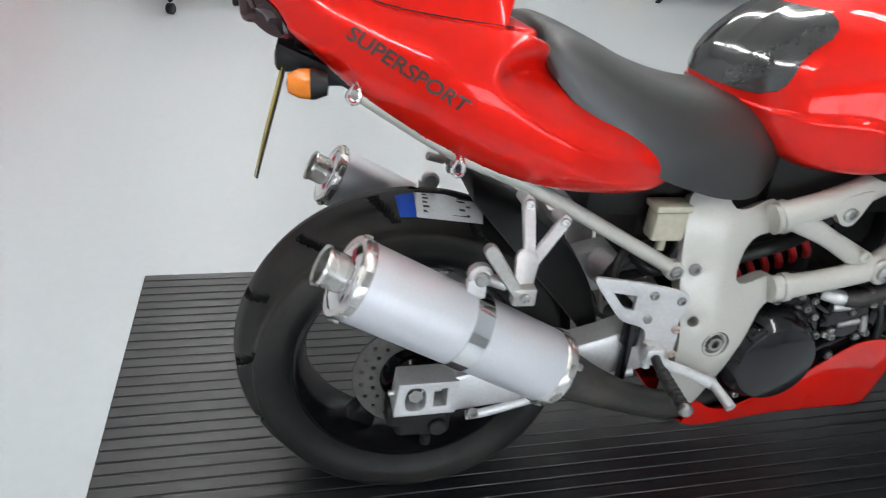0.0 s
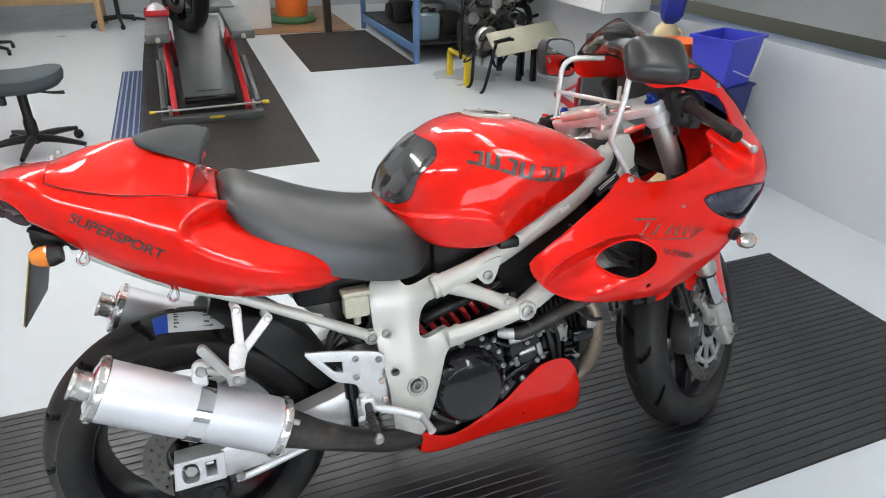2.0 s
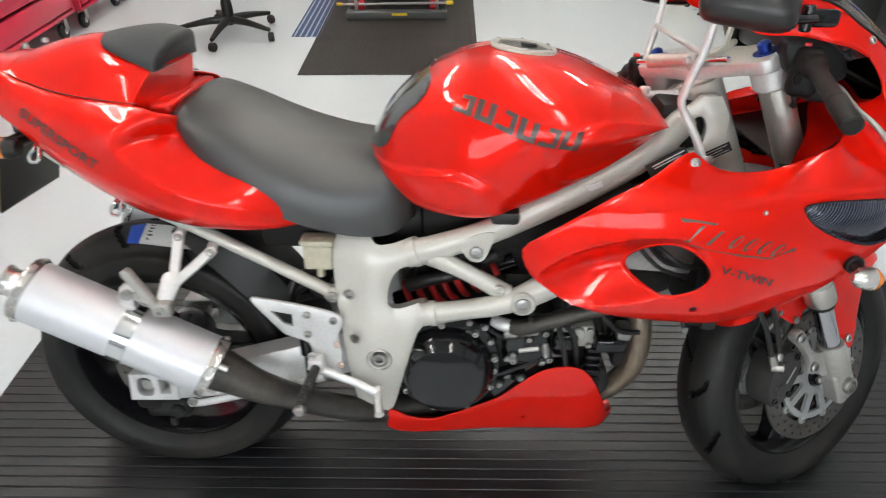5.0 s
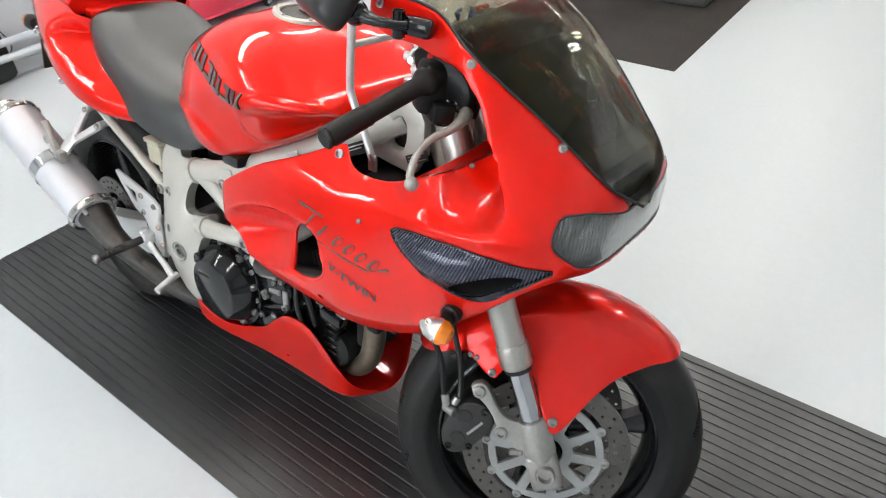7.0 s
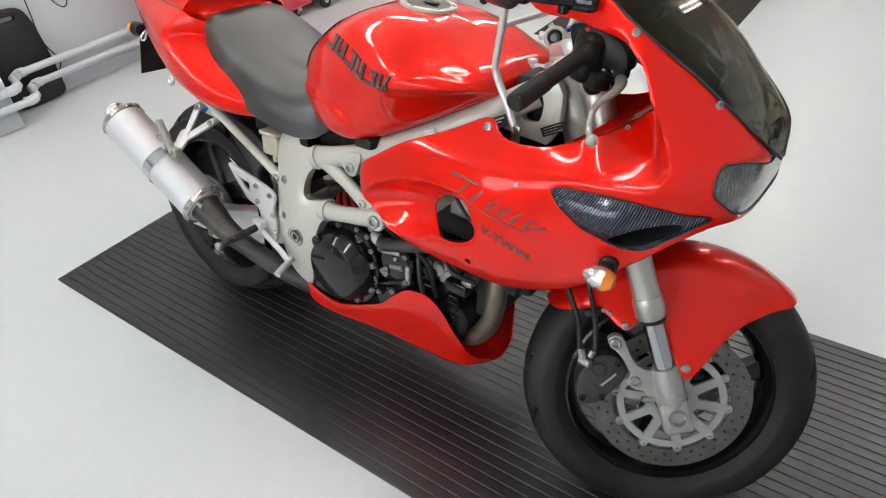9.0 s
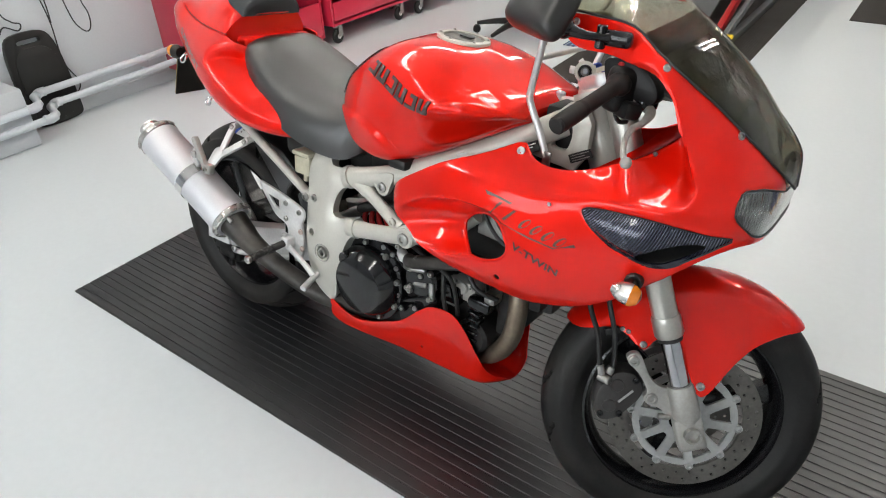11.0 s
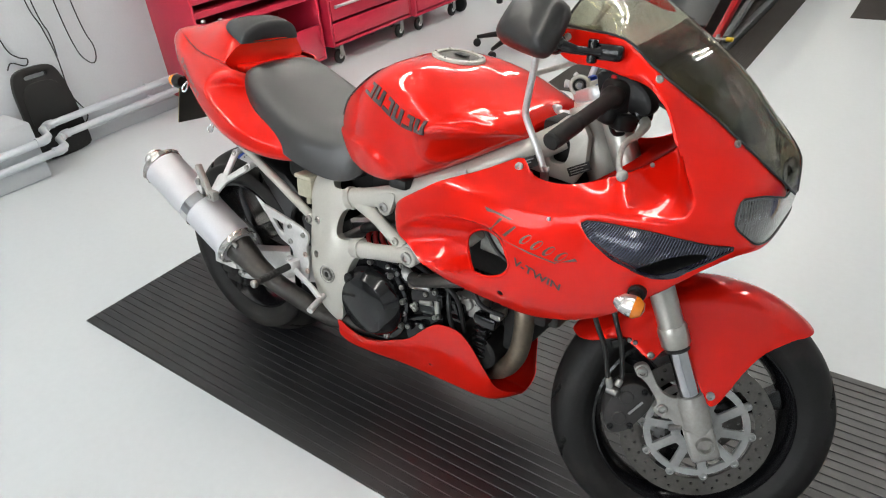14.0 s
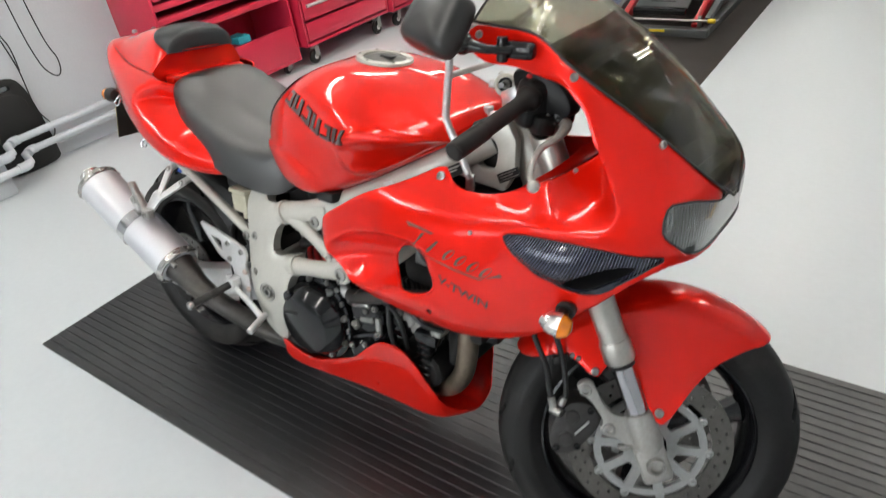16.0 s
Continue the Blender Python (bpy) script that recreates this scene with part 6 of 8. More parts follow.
def tail_side(x, z):
    """Below the seam the flank sweeps out to a shoulder and tucks in again at its lower edge; the part beside the seat is dished."""
    zs, ys = table(x, SEAM_X, SEAM_Z), table(x, SEAM_X, SEAM_Y)
    zm, ym, zb = table(x, QX, QM), table(x, QX, QW), table(x, QX, QB)
    if z > zs:
        y = ys - 1.2 * (z - zs)
    elif z > zm:
        y = ym - (ym - ys) * (1 - (zs - z) / (zs - zm)) ** 3.2
    else:
        y = ym - 0.17 * ym * min(1.3, (zm - z) / (zm - zb)) ** 2
    if inside(x, z, crease_area):
        d = min(math.hypot(x - a, z - b) for a, b in crease_line)
        k = min(1.0, d / 0.075)
        y -= 0.084 * k * k * (3 - 2 * k) * min(1.0, max(0.0, (0.42 - x) / 0.2))
    return (x, -y, z)


tail_o = [(-0.277, 0.924), (-0.250, 0.908), (-0.222, 0.893), (-0.206, 0.872), (-0.196, 0.852), (-0.136, 0.804), (-0.05, 0.752), (0.009, 0.724), (0.093, 0.693), (0.16, 0.679), (0.23, 0.670), (0.30, 0.665), (0.342, 0.665), (0.360, 0.674), (0.352, 0.694), (0.318, 0.732), (0.248, 0.770), (0.208, 0.800), (0.184, 0.822), (0.160, 0.848), (0.134, 0.868), (0.105, 0.880), (0.05, 0.888), (-0.01, 0.893), (-0.07, 0.900), (-0.134, 0.915), (-0.177, 0.931), (-0.21, 0.937), (-0.24, 0.936)]
side_r = sheet(smooth2d(tail_o, 170), [], tail_side, 0.0046, 0.004, 0.0015)
side_l = mirrored(side_r.copy())


def hump(x0, x1, zc_x, zc_z, n, gap=0.0, bow=0.0):
    """A crowned cover between the two seams; bow draws its corners back and squares its shoulders towards the front."""
    rings = []
    for i in range(n):
        f = i / (n - 1)
        x = x0 + (x1 - x0) * f
        zs = table(x, SEAM_X, SEAM_Z)
        yw = -tail_side(x, zs)[1]
        zc = table(x, zc_x, zc_z)
        g = min(1.0, max(0.0, (x + 0.05) / 0.13)) ** 1.3 if bow else 0.0
        ring = []
        for j in range(41):
            v = math.sin((-1 + j / 20) * math.pi / 2)
            y = yw * v
            rise = (1 - g) * (1 - abs(v) ** 2.2) + g * (1 - max(0.0, 1 - (1 - abs(v)) / 0.38) ** 1.5)
            ring.append((x - bow * f ** 5 * v * v, y, zs + gap + (zc - zs) * rise))
        ring += [(x - bow * f ** 5 * k * k, k * yw * 0.98, zs - 0.02) for k in (1, 0.5, 0, -0.5, -1)]
        rings.append(ring)
    return loft(rings)


top_r = hump(-0.274, -0.166, (-0.277, -0.24, -0.197, -0.16), (0.934, 0.943, 0.947, 0.949), 16)
tail = part("tail_fairing", join(side_r, side_l, top_r), RED, bike, "glossy red tail fairing", smooth=55)
cowl = part("seat_cowl", hump(-0.163, 0.115, (-0.165, -0.09, -0.012, 0.05, 0.119), (0.948, 0.970, 0.978, 0.960, 0.932), 34, 0.002, 0.042), RED, bike, "glossy red single-seat cowl", smooth=55)
for s in (-1, 1):
    part("cowl_screw", bolt((-0.155, s * 0.03, 0.958), (0, 0, 1), 0.007, 0.008), STEEL, cowl)
for s in (-1, 1):
    seam = []
    for i in range(26):
        x = -0.163 + 0.245 * i / 25
        zs = table(x, SEAM_X, SEAM_Z)
        seam.append((x, -s * (tail_side(x, zs)[1] - 0.0005), zs + 0.001))
    part("cowl_seam", tube(seam, 0.0010, 6), BLACK_PLASTIC, cowl)
# back pad on the cowl
rings = []
for i in range(27):
    f = min(1.0, i / 23)
    tip = max(0, i - 23) / 3
    x = -0.016 + 0.138 * f + 0.006 * math.sin(tip * math.pi / 2)
    k = 1 - 0.30 * (1 - math.cos(tip * math.pi / 2))
    w = (0.095 * (1 - (1 - min(1, f * 1.35)) ** 2.4) ** 0.5 + 0.003) * (0.5 + 0.5 * k)
    zt = table(x, (-0.016, 0.03, 0.066, 0.098, 0.116), (0.983, 0.991, 0.995, 0.993, 0.987))
    zb = table(x, (-0.016, 0.03, 0.07, 0.106, 0.120), (0.974, 0.962, 0.948, 0.935, 0.932))
    ring = []
    for j in range(29):
        a = math.pi * j / 28
        c = math.cos(a)
        ring.append((x - 0.022 * f ** 5 * c * c, -w * abs(c) ** 0.9 * (1 if c > 0 else -1), zb + (zt - zb) * k * math.sin(a) ** 0.95))
    rings.append(ring)
part("seat_ledge", block((0.040, 0.225, 0.024), (0.106, 0, 0.870), 0.009, 3), RED, tail)
part("cowl_pad", loft(rings), PAD_FOAM, cowl, "black vinyl back pad", smooth=60)


def on_tail(u, v, h):
    # lettering runs down along the flank
    a = Vector((-0.133, 0, 0.864))
    d = Vector((0.163, 0, -0.085)).normalized()
    q = a + d * u + Vector((-d.z, 0, d.x)) * v
    p = Vector(tail_side(q.x, q.z))
    return p + Vector((0, -h, 0))


part("lettering", words("SUPERSPORT", 0.0262, on_tail, 1.09, 0.0018), DECAL, tail, "dark lettering on the flank")
both("tail_lens", sheet(smooth2d([(-0.272, 0.917), (-0.250, 0.905), (-0.222, 0.890), (-0.208, 0.870), (-0.203, 0.850), (-0.225, 0.848), (-0.252, 0.866), (-0.270, 0.893)], 40), [], lambda x, z: (x, tail_side(x, max(z, 0.86))[1] * 0.95, z), 0.012, 0.01), TAIL_LENS, "dark red tail light lens")
part("tail_lens_rear", block((0.03, 0.10, 0.05), (-0.252, 0, 0.885), 0.012, 3), TAIL_LENS, bike)
part("rear_undertray", sheet([(-0.22, -0.05), (-0.05, -0.10), (0.30, -0.12), (0.30, 0.12), (-0.05, 0.10), (-0.22, 0.05)], [], lambda x, y: (x, y, table(x, (-0.25, -0.139, -0.063, 0.019, 0.106, 0.30), (0.848, 0.806, 0.762, 0.722, 0.692, 0.68))), 0.04, 0.006), BLACK_PLASTIC, bike, "black undertray")
carr = part("plate_carrier", join(block((0.06, 0.08, 0.035), (-0.195, 0, 0.812), 0.01), block((0.05, 0.06, 0.03), (-0.14, 0, 0.79), 0.008)), BLACK_PLASTIC, bike, "black number plate carrier")
part("number_plate", turned(block((0.0015, 0.194, 0.148), (0.0012, 0, 0.078), 0.0005, 1), Matrix.Translation((-0.212, 0, 0.808)) @ pose(0, 0, 0, 0, 196, 0)), YELLOW_PLATE, carr, "weathered yellow number plate")
part("plate_backing", turned(block((0.003, 0.196, 0.151), (-0.0022, 0, 0.078), 0.001, 1), Matrix.Translation((-0.212, 0, 0.808)) @ pose(0, 0, 0, 0, 196, 0)), PLATE_BACK, carr)
for s in (-1, 1):
    ind = part("rear_indicator", tube([(-0.172, s * 0.045, 0.802), (-0.174, s * 0.090, 0.803), (-0.177, s * 0.114, 0.803)], [0.010, 0.009, 0.013], 12, 8), BLACK_PLASTIC, bike)
    part("lamp_body", turned(revolve([(0, -0.024), (0.014, -0.022), (0.020, -0.006), (0.020, 0.0)], 20, "x"), Matrix.Translation((-0.176, s * 0.128, 0.803)) @ Matrix.Scale(-1, 4, (1, 0, 0))), BLACK_PLASTIC, ind)
    part("lamp_lens", turned(revolve([(0.0, -0.030), (0.012, -0.028), (0.019, -0.014), (0.020, 0.0), (0, 0)], 20, "x"), Matrix.Translation((-0.176, s * 0.128, 0.803))), AMBER, ind, "amber indicator lens")
    for x, z in ((-0.122, 0.778), (0.018, 0.690)):
        k = 0.62
        hk = [(x + k * a, s * ((0.128 if x < -0.1 else 0.155) + k * b), z + 0.012 + k * c) for a, b, c in ((0, 0, 0.030), (0, 0.015, 0.022), (-0.012, 0.025, 0.004), (-0.004, 0.030, -0.010), (0.012, 0.025, -0.006), (0.014, 0.015, 0.014), (0.010, 0, 0.028))]
        part("luggage_hook", tube(hk, 0.0030, 8, 28), CHROME, bike, "chrome luggage hook")

# ---- front fairing: one shell described by its height and the way round from flank to nose
WA_Z = (0.50, 0.53, 0.575, 0.63, 0.70, 0.75, 0.775, 0.80, 0.82, 0.85)
WA_W = (0.19, 0.225, 0.252, 0.258, 0.252, 0.242, 0.226, 0.196, 0.172, 0.15)
WB_Z = (0.50, 0.60, 0.66, 0.72, 0.78, 0.84, 0.90, 1.0, 1.1, 1.2)
WB_W = (0.16, 0.215, 0.232, 0.236, 0.236, 0.217, 0.194, 0.17, 0.150, 0.13)
NO_Z = (0.50, 0.60, 0.70, 0.74, 0.80, 0.85, 0.90, 0.98, 1.045, 1.09, 1.15)
NO_X = (1.30, 1.37, 1.426, 1.447, 1.454, 1.446, 1.429, 1.380, 1.32, 1.24, 1.21)
EX_Z = (0.6, 0.75, 0.84, 0.92, 1.2)
EX_E = (0.6, 0.5, 0.5, 0.95, 1.0)


RIDGE_Z = (0.78, 0.80, 0.83, 0.853, 0.886, 0.911, 0.935, 0.97, 1.0)
RIDGE_U = (0.160, 0.172, 0.182, 0.168, 0.143, 0.120, 0.106, 0.070, 0.030)


def shell(u, z):
    th = max(0.0, min(math.pi / 2, u / 0.3))
    reach = table(z, NO_Z, NO_X) - 1.2
    x = 1.2 + u if u < 0 else 1.2 + reach * math.sin(th) + (0.3 - reach) * th * max(0, 1 - th / 0.6) ** 2
    k = min(1, max(0, (x - 1.05) / 0.22))
    k = k * k * (3 - 2 * k)
    w = table(z, WA_Z, WA_W) * (1 - k) + table(z, WB_Z, WB_W) * k
    y = w * max(math.cos(th), 1e-4) ** table(z, EX_Z, EX_E)
    y *= 1 - 0.10 * min(1, max(0, (0.95 - x) / 0.25)) ** 2 - 0.9 * min(1, max(0, (0.775 - x) / 0.05)) ** 2 * 0.12
    # scallop that leads into the side vent
    r2 = ((u + 0.300) / 0.140) ** 2 + ((z - 0.652 - 0.20 * (u + 0.25)) / 0.060) ** 2
    if r2 < 1 and u < -0.13:
        y -= 0.056 * (1 - r2) ** 0.95 * min(1, (-0.13 - u) / 0.05)
    # shoulder line above the scoop; between it and the handlebar cut-out the flank falls inwards behind a ridge
    zc = 0.787 + 0.06 * max(-0.40, min(0.18, u))
    d = z - zc
    y += 0.0035 * max(0, 1 - (d / 0.016 if d > 0 else -d / 0.045)) ** 1.5 * min(1, max(0, (u + 0.30) / 0.12)) * min(1, max(0, (0.24 - u) / 0.08))
    s = table(z, RIDGE_Z, RIDGE_U) - u
    if s > 0 and d > 0:
        y -= 0.086 * min(1, max(0, (1.0 - z) / 0.06)) * math.sin(math.pi / 2 * min(1, d / 0.095)) ** 1.15 * (math.sin(math.pi / 2 * s / 0.058) if s < 0.058 else math.exp(-((s - 0.058) / 0.070) ** 2))
    return (x, -y, z)


shell_o = [(-0.463, 0.668), (-0.460, 0.648), (-0.444, 0.624), (-0.395, 0.586), (-0.31, 0.553), (-0.20, 0.534), (-0.11, 0.530), (-0.03, 0.547), (0.045, 0.583), (0.125, 0.620), (0.190, 0.660), (0.226, 0.688), (0.262, 0.716), (0.305, 0.738), (0.36, 0.745), (0.4712, 0.740)]
head_e = [(0.4712, 0.751), (0.42, 0.753), (0.367, 0.761), (0.318, 0.782), (0.291, 0.796), (0.284, 0.808), (0.286, 0.825), (0.297, 0.838), (0.330, 0.8405), (0.368, 0.840), (0.420, 0.832), (0.460, 0.821)]
SCREEN_LINE = [(0.462, 0.827), (0.440, 0.847), (0.400, 0.861), (0.343, 0.882), (0.268, 0.920), (0.208, 0.956), (0.130, 0.991), (0.092, 1.003), (0.056, 1.015), (0.025, 1.027)]
screen_e = SCREEN_LINE + [(-0.014, 1.051), (-0.046, 1.060), (-0.089, 1.062), (-0.130, 1.064), (-0.148, 1.056)]
open_e = [(-0.150, 1.034), (-0.138, 1.018), (-0.110, 1.008), (-0.067, 1.008), (-0.040, 1.005), (-0.012, 0.998), (0.034, 0.987), (0.082, 0.966), (0.106, 0.940), (0.107, 0.912), (0.092, 0.884), (0.050, 0.860), (0.0, 0.840), (-0.04, 0.820), (-0.08, 0.807), (-0.131, 0.803), (-0.165, 0.812), (-0.185, 0.826), (-0.205, 0.822), (-0.255, 0.797), (-0.329, 0.767), (-0.387, 0.732), (-0.430, 0.704), (-0.452, 0.686)]


def stroke(pts, n):
    return [(p.x, p.y) for p in spline([(a, b, 0) for a, b in pts], n)]


nose_loop = stroke(shell_o, 70) + stroke(head_e, 36) + stroke(screen_e, 40) + stroke(open_e, 70)
vent = smooth2d([(-0.285, 0.638), (-0.262, 0.668), (-0.215, 0.688), (-0.172, 0.674), (-0.152, 0.646), (-0.165, 0.618), (-0.21, 0.601), (-0.262, 0.612)], 40)
scoop_o = [(-0.024, 0.760), (-0.001, 0.732), (0.036, 0.713), (0.079, 0.701), (0.120, 0.692), (0.170, 0.692), (0.212, 0.705), (0.242, 0.724), (0.275, 0.744), (0.305, 0.760), (0.243, 0.764), (0.184, 0.769), (0.112, 0.774), (0.04, 0.773), (-0.005, 0.768)]
scoop_l = smooth2d(scoop_o, 60)
hole_low = ring2d(-0.170, 0.574, 0.0065, 14)
right = sheet(nose_loop, [vent, scoop_l, hole_low], shell, 0.0065, 0.0035, 0.0012)
left = mirrored(right.copy())
fairing = part("front_fairing", join(right, left), RED, bike, "glossy red front fairing", smooth=50)
# red shelf that turns inwards below the handlebars, and the black shroud beside the instruments
lip_o = spline([Vector(shell(u, z)) for u, z in ((0.107, 0.914), (0.100, 0.896), (0.090, 0.884), (0.050, 0.860), (0.0, 0.840), (-0.04, 0.820))], 26)
lip_i = spline([(1.285, -0.055, 0.912), (1.268, -0.038, 0.900), (1.245, -0.036, 0.886), (1.226, -0.070, 0.872), (1.205, -0.125, 0.848), (1.162, -0.188, 0.817)], 26)
rows = []
for k in range(9):
    f = k / 8
    rows.append([a.lerp(b, f) + Vector((0, 0, -0.010 * math.sin(math.pi * f))) for a, b in zip(lip_o, lip_i)])
shelf_r = loft(rows, False, False)
bmesh.ops.solidify(shelf_r, geom=shelf_r.faces[:], thickness=0.003)
shelf_l = mirrored(shelf_r.copy())
part("inner_shelf", shelf_r, RED, fairing, smooth=60)
part("inner_shelf", shelf_l, RED, fairing, smooth=60)
both("instrument_shroud", plate(smooth2d([(1.130, 0.995), (1.160, 1.005), (1.195, 0.998), (1.226, 0.975), (1.236, 0.948), (1.222, 0.934), (1.185, 0.936), (1.145, 0.950)], 40), [], -0.148, -0.104, None, 0.05, 0.010), COCKPIT_BLACK, "black plastic instrument shroud", fairing)
# rolled edge of the side vents
for s in (-1, 1):
    pts = [Vector(shell(u, z)) for u, z in vent]
    pts = [Vector((p.x, -s * p.y if s > 0 else p.y, p.z)) + Vector((0, -s * 0.003, 0)) for p in pts]
    pts.append(pts[0])
    part("vent_lip", tube(pts, 0.0035, 8), RED, fairing)
    for (u, z), r in (((-0.187, 0.812), 0.0085), ((0.062, 1.0035), 0.0065), ((0.266, 0.913), 0.0065), ((-0.128, 1.050), 0.0065), ((-0.085, 0.752), 0.004), ((0.06, 0.86), 0.004)):
        p = Vector(shell(u, z))
        n = Vector((p.x - 1.15, p.y, 0.1)).normalized() if u > 0.05 else Vector((0, -1, 0.35)).normalized()
        part("fairing_screw", bolt((p.x, -s * p.y if s > 0 else p.y, p.z), (n.x, -s * n.y if s > 0 else n.y, n.z), r, 0.004), STEEL, fairing)


def sunk(u, z):
    p = Vector(shell(u, z))
    n = (Vector(shell(u + 0.004, z)) - Vector(shell(u - 0.004, z))).cross(Vector(shell(u, z + 0.004)) - Vector(shell(u, z - 0.004))).normalized()
    if n.y > 0:
        n = -n
    d = min(1, max(0, (u - 0.04) / 0.13))
    bulge = 0.017 * math.exp(-((u - 0.075) / 0.105) ** 2) * max(0, 1 - ((z - 0.733) / 0.043) ** 2) * min(1.0, min(math.hypot(u - a, z - b) for a, b in scoop_l) / 0.012)
    lip = 0.006 * d * math.exp(-((u - 0.175) / 0.07) ** 2) * math.exp(-((z - 0.697) / 0.012) ** 2)
    return p - n * 0.002 + n * (bulge + lip)


big = smooth2d([(0.14 + (a - 0.14) * 1.02, 0.733 + (b - 0.733) * 1.09) for a, b in scoop_o], 70)
mouth = smooth2d([(0.098, 0.701), (0.112, 0.714), (0.138, 0.728), (0.172, 0.739), (0.214, 0.746), (0.247, 0.744), (0.236, 0.733), (0.208, 0.717), (0.178, 0.704), (0.148, 0.697), (0.118, 0.696)], 48)
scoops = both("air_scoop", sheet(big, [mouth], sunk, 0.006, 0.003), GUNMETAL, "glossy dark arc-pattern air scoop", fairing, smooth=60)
for s, sc in zip((-1, 1), scoops):
    mc_ = Vector((sum(a for a, b in mouth) / 48, sum(b for a, b in mouth) / 48, 0))
    duct = []
    for k, shrink in ((0.001, 1.01), (0.008, 0.97), (0.022, 0.86), (0.045, 0.68)):
        duct.append([Vector(sunk(mc_.x + (a - mc_.x) * shrink, mc_.y + (b - mc_.y) * shrink)) + Vector((-0.45 * k, 0.89 * k, 0.002)) for a, b in mouth])
    bm = loft(duct, False)
    bm.faces.new([v for v in bm.verts][-48:])
    part("scoop_mouth", bm if s < 0 else mirrored(bm), BLACK_ROUGH, sc, "black scoop duct")
    loop = [Vector(shell(u, z)) + Vector((0, -0.0005, 0)) for u, z in scoop_l]
    loop = [Vector((p.x, -s * p.y if s > 0 else p.y, p.z)) for p in loop]
    part("scoop_rim", tube(loop + [loop[0]], 0.0014, 6), BLACK_PLASTIC, sc)

# headlight
def lamp_face(u, z):
    s = -1 if u > 0.4712 else 1
    uu = min(u, 0.9424 - u)
    x, y, z2 = shell(uu, z)
    return (x - 0.002, y * s, z2)


he = stroke([(a, b) for a, b in head_e], 36)
lens_loop = [(a, b) for a, b in he] + [(0.9424 - a, b) for a, b in he[::-1]][:-1]
lens_loop = [(0.4712 + (a - 0.4712) * 0.995, 0.809 + (b - 0.809) * 0.985) for a, b in lens_loop]
hl = part("headlight", sheet(lens_loop, [], lamp_face, 0.012, 0.004), LENS, bike, "clear headlight glass")
def bowl(u, z):
    # closed reflector bowl that starts at the edge of the glass
    d = min(math.hypot(u - a, (z - b) * 2) for a, b in lens_loop)
    k = math.sin(min(1.0, d / 0.05) * math.pi / 2)
    p = Vector(lamp_face(u, z))
    return Vector((p.x - 0.006 - 0.050 * k, p.y * (1 - 0.06 * k), p.z))


part("reflector", sheet(lens_loop, [], bowl, 0.010, 0.002), REFLECTOR, hl, "dull grey reflector")
for i in range(41):
    u = 0.299 + i * 0.0086
    top = 0.834 - 0.012 * max(0.0, 1 - abs(u - 0.4712) / 0.10)
    bot = 0.800 if u < 0.32 or u > 0.62 else 0.772
    rib = tube([Vector(lamp_face(u, bot + (top - bot) * t)) + Vector((-0.005, 0, 0)) for t in (0, 0.25, 0.5, 0.75, 1)], 0.0011, 6)
    part("lens_rib", rib, LENS, hl)
rimp = [Vector(lamp_face(u, z)) + Vector((0.001, 0, 0)) for u, z in lens_loop]
part("lamp_gasket", tube(rimp + [rimp[0]], 0.0017, 6), BLACK_PLASTIC, hl)

# windscreen
SE = [(1.4585, 0.010, 0.816)] + [(p[0] + 0.002, -p[1] - 0.001, p[2]) for p in (shell(*q) for q in SCREEN_LINE[1:])] + [(1.186, 0.155, 1.053), (1.154, 0.153, 1.062), (1.111, 0.150, 1.065), (1.060, 0.149, 1.069)]
SC = [(1.460, 0.816), (1.447, 0.846), (1.428, 0.878), (1.408, 0.908), (1.385, 0.939), (1.352, 0.981), (1.316, 1.014), (1.281, 1.041), (1.228, 1.076), (1.180, 1.108), (1.130, 1.136), (1.082, 1.157)]
se = spline(SE, 34)
sc_ = spline([(a, 0, b) for a, b in SC], 34)
rows = []
for e, c in zip(se, sc_):
    row = []
    for j in range(41):
        v = -1 + j / 20
        row.append(Vector((c.x + (e.x - c.x) * abs(v) ** 1.35, e.y * (0.6 * v + 0.4 * math.sin(v * math.pi / 2)), c.z + (e.z - c.z) * abs(v) ** 1.35)))
    rows.append(row)
outer = loft(rows, False, False)
bmesh.ops.solidify(outer, geom=outer.faces[:], thickness=0.003)
# black cockpit lining behind the lower half of the screen
lining = [[Vector((p.x - 0.022 - 0.05 * max(0, 0.35 - i / 33), p.y * 0.90, p.z - 0.016)) for p in r] for i, r in enumerate(rows[:12])]
lin = loft(lining, False, False)
bmesh.ops.solidify(lin, geom=lin.faces[:], thickness=0.003)
part("cockpit_lining", lin, LINING, bike, "black plastic cockpit lining", smooth=60)
scr = part("windscreen", outer, SCREEN, bike, "smoked double-bubble windscreen", smooth=60)
part("screen_edge", tube([r[0] for r in rows], 0.0022, 6), BLACK_PLASTIC, scr)
part("screen_edge", tube([r[-1] for r in rows], 0.0022, 6), BLACK_PLASTIC, scr)
part("screen_edge", tube(rows[-1], 0.0022, 6), BLACK_PLASTIC, scr)


# plain model mark and lettering on the flanks
def on_shell(u, v, h, u0=-0.212, z0=0.722, slope=-0.19):
    uu = u0 + u
    return Vector(shell(uu, z0 + slope * u + v)) + Vector((0, -h, 0.0))


def slanted(cx, cy, rx, ry, lean, n=22):
    return [(cx + rx * math.cos(2 * math.pi * k / n) + lean * ry * math.sin(2 * math.pi * k / n), cy + ry * math.sin(2 * math.pi * k / n)) for k in range(n)]


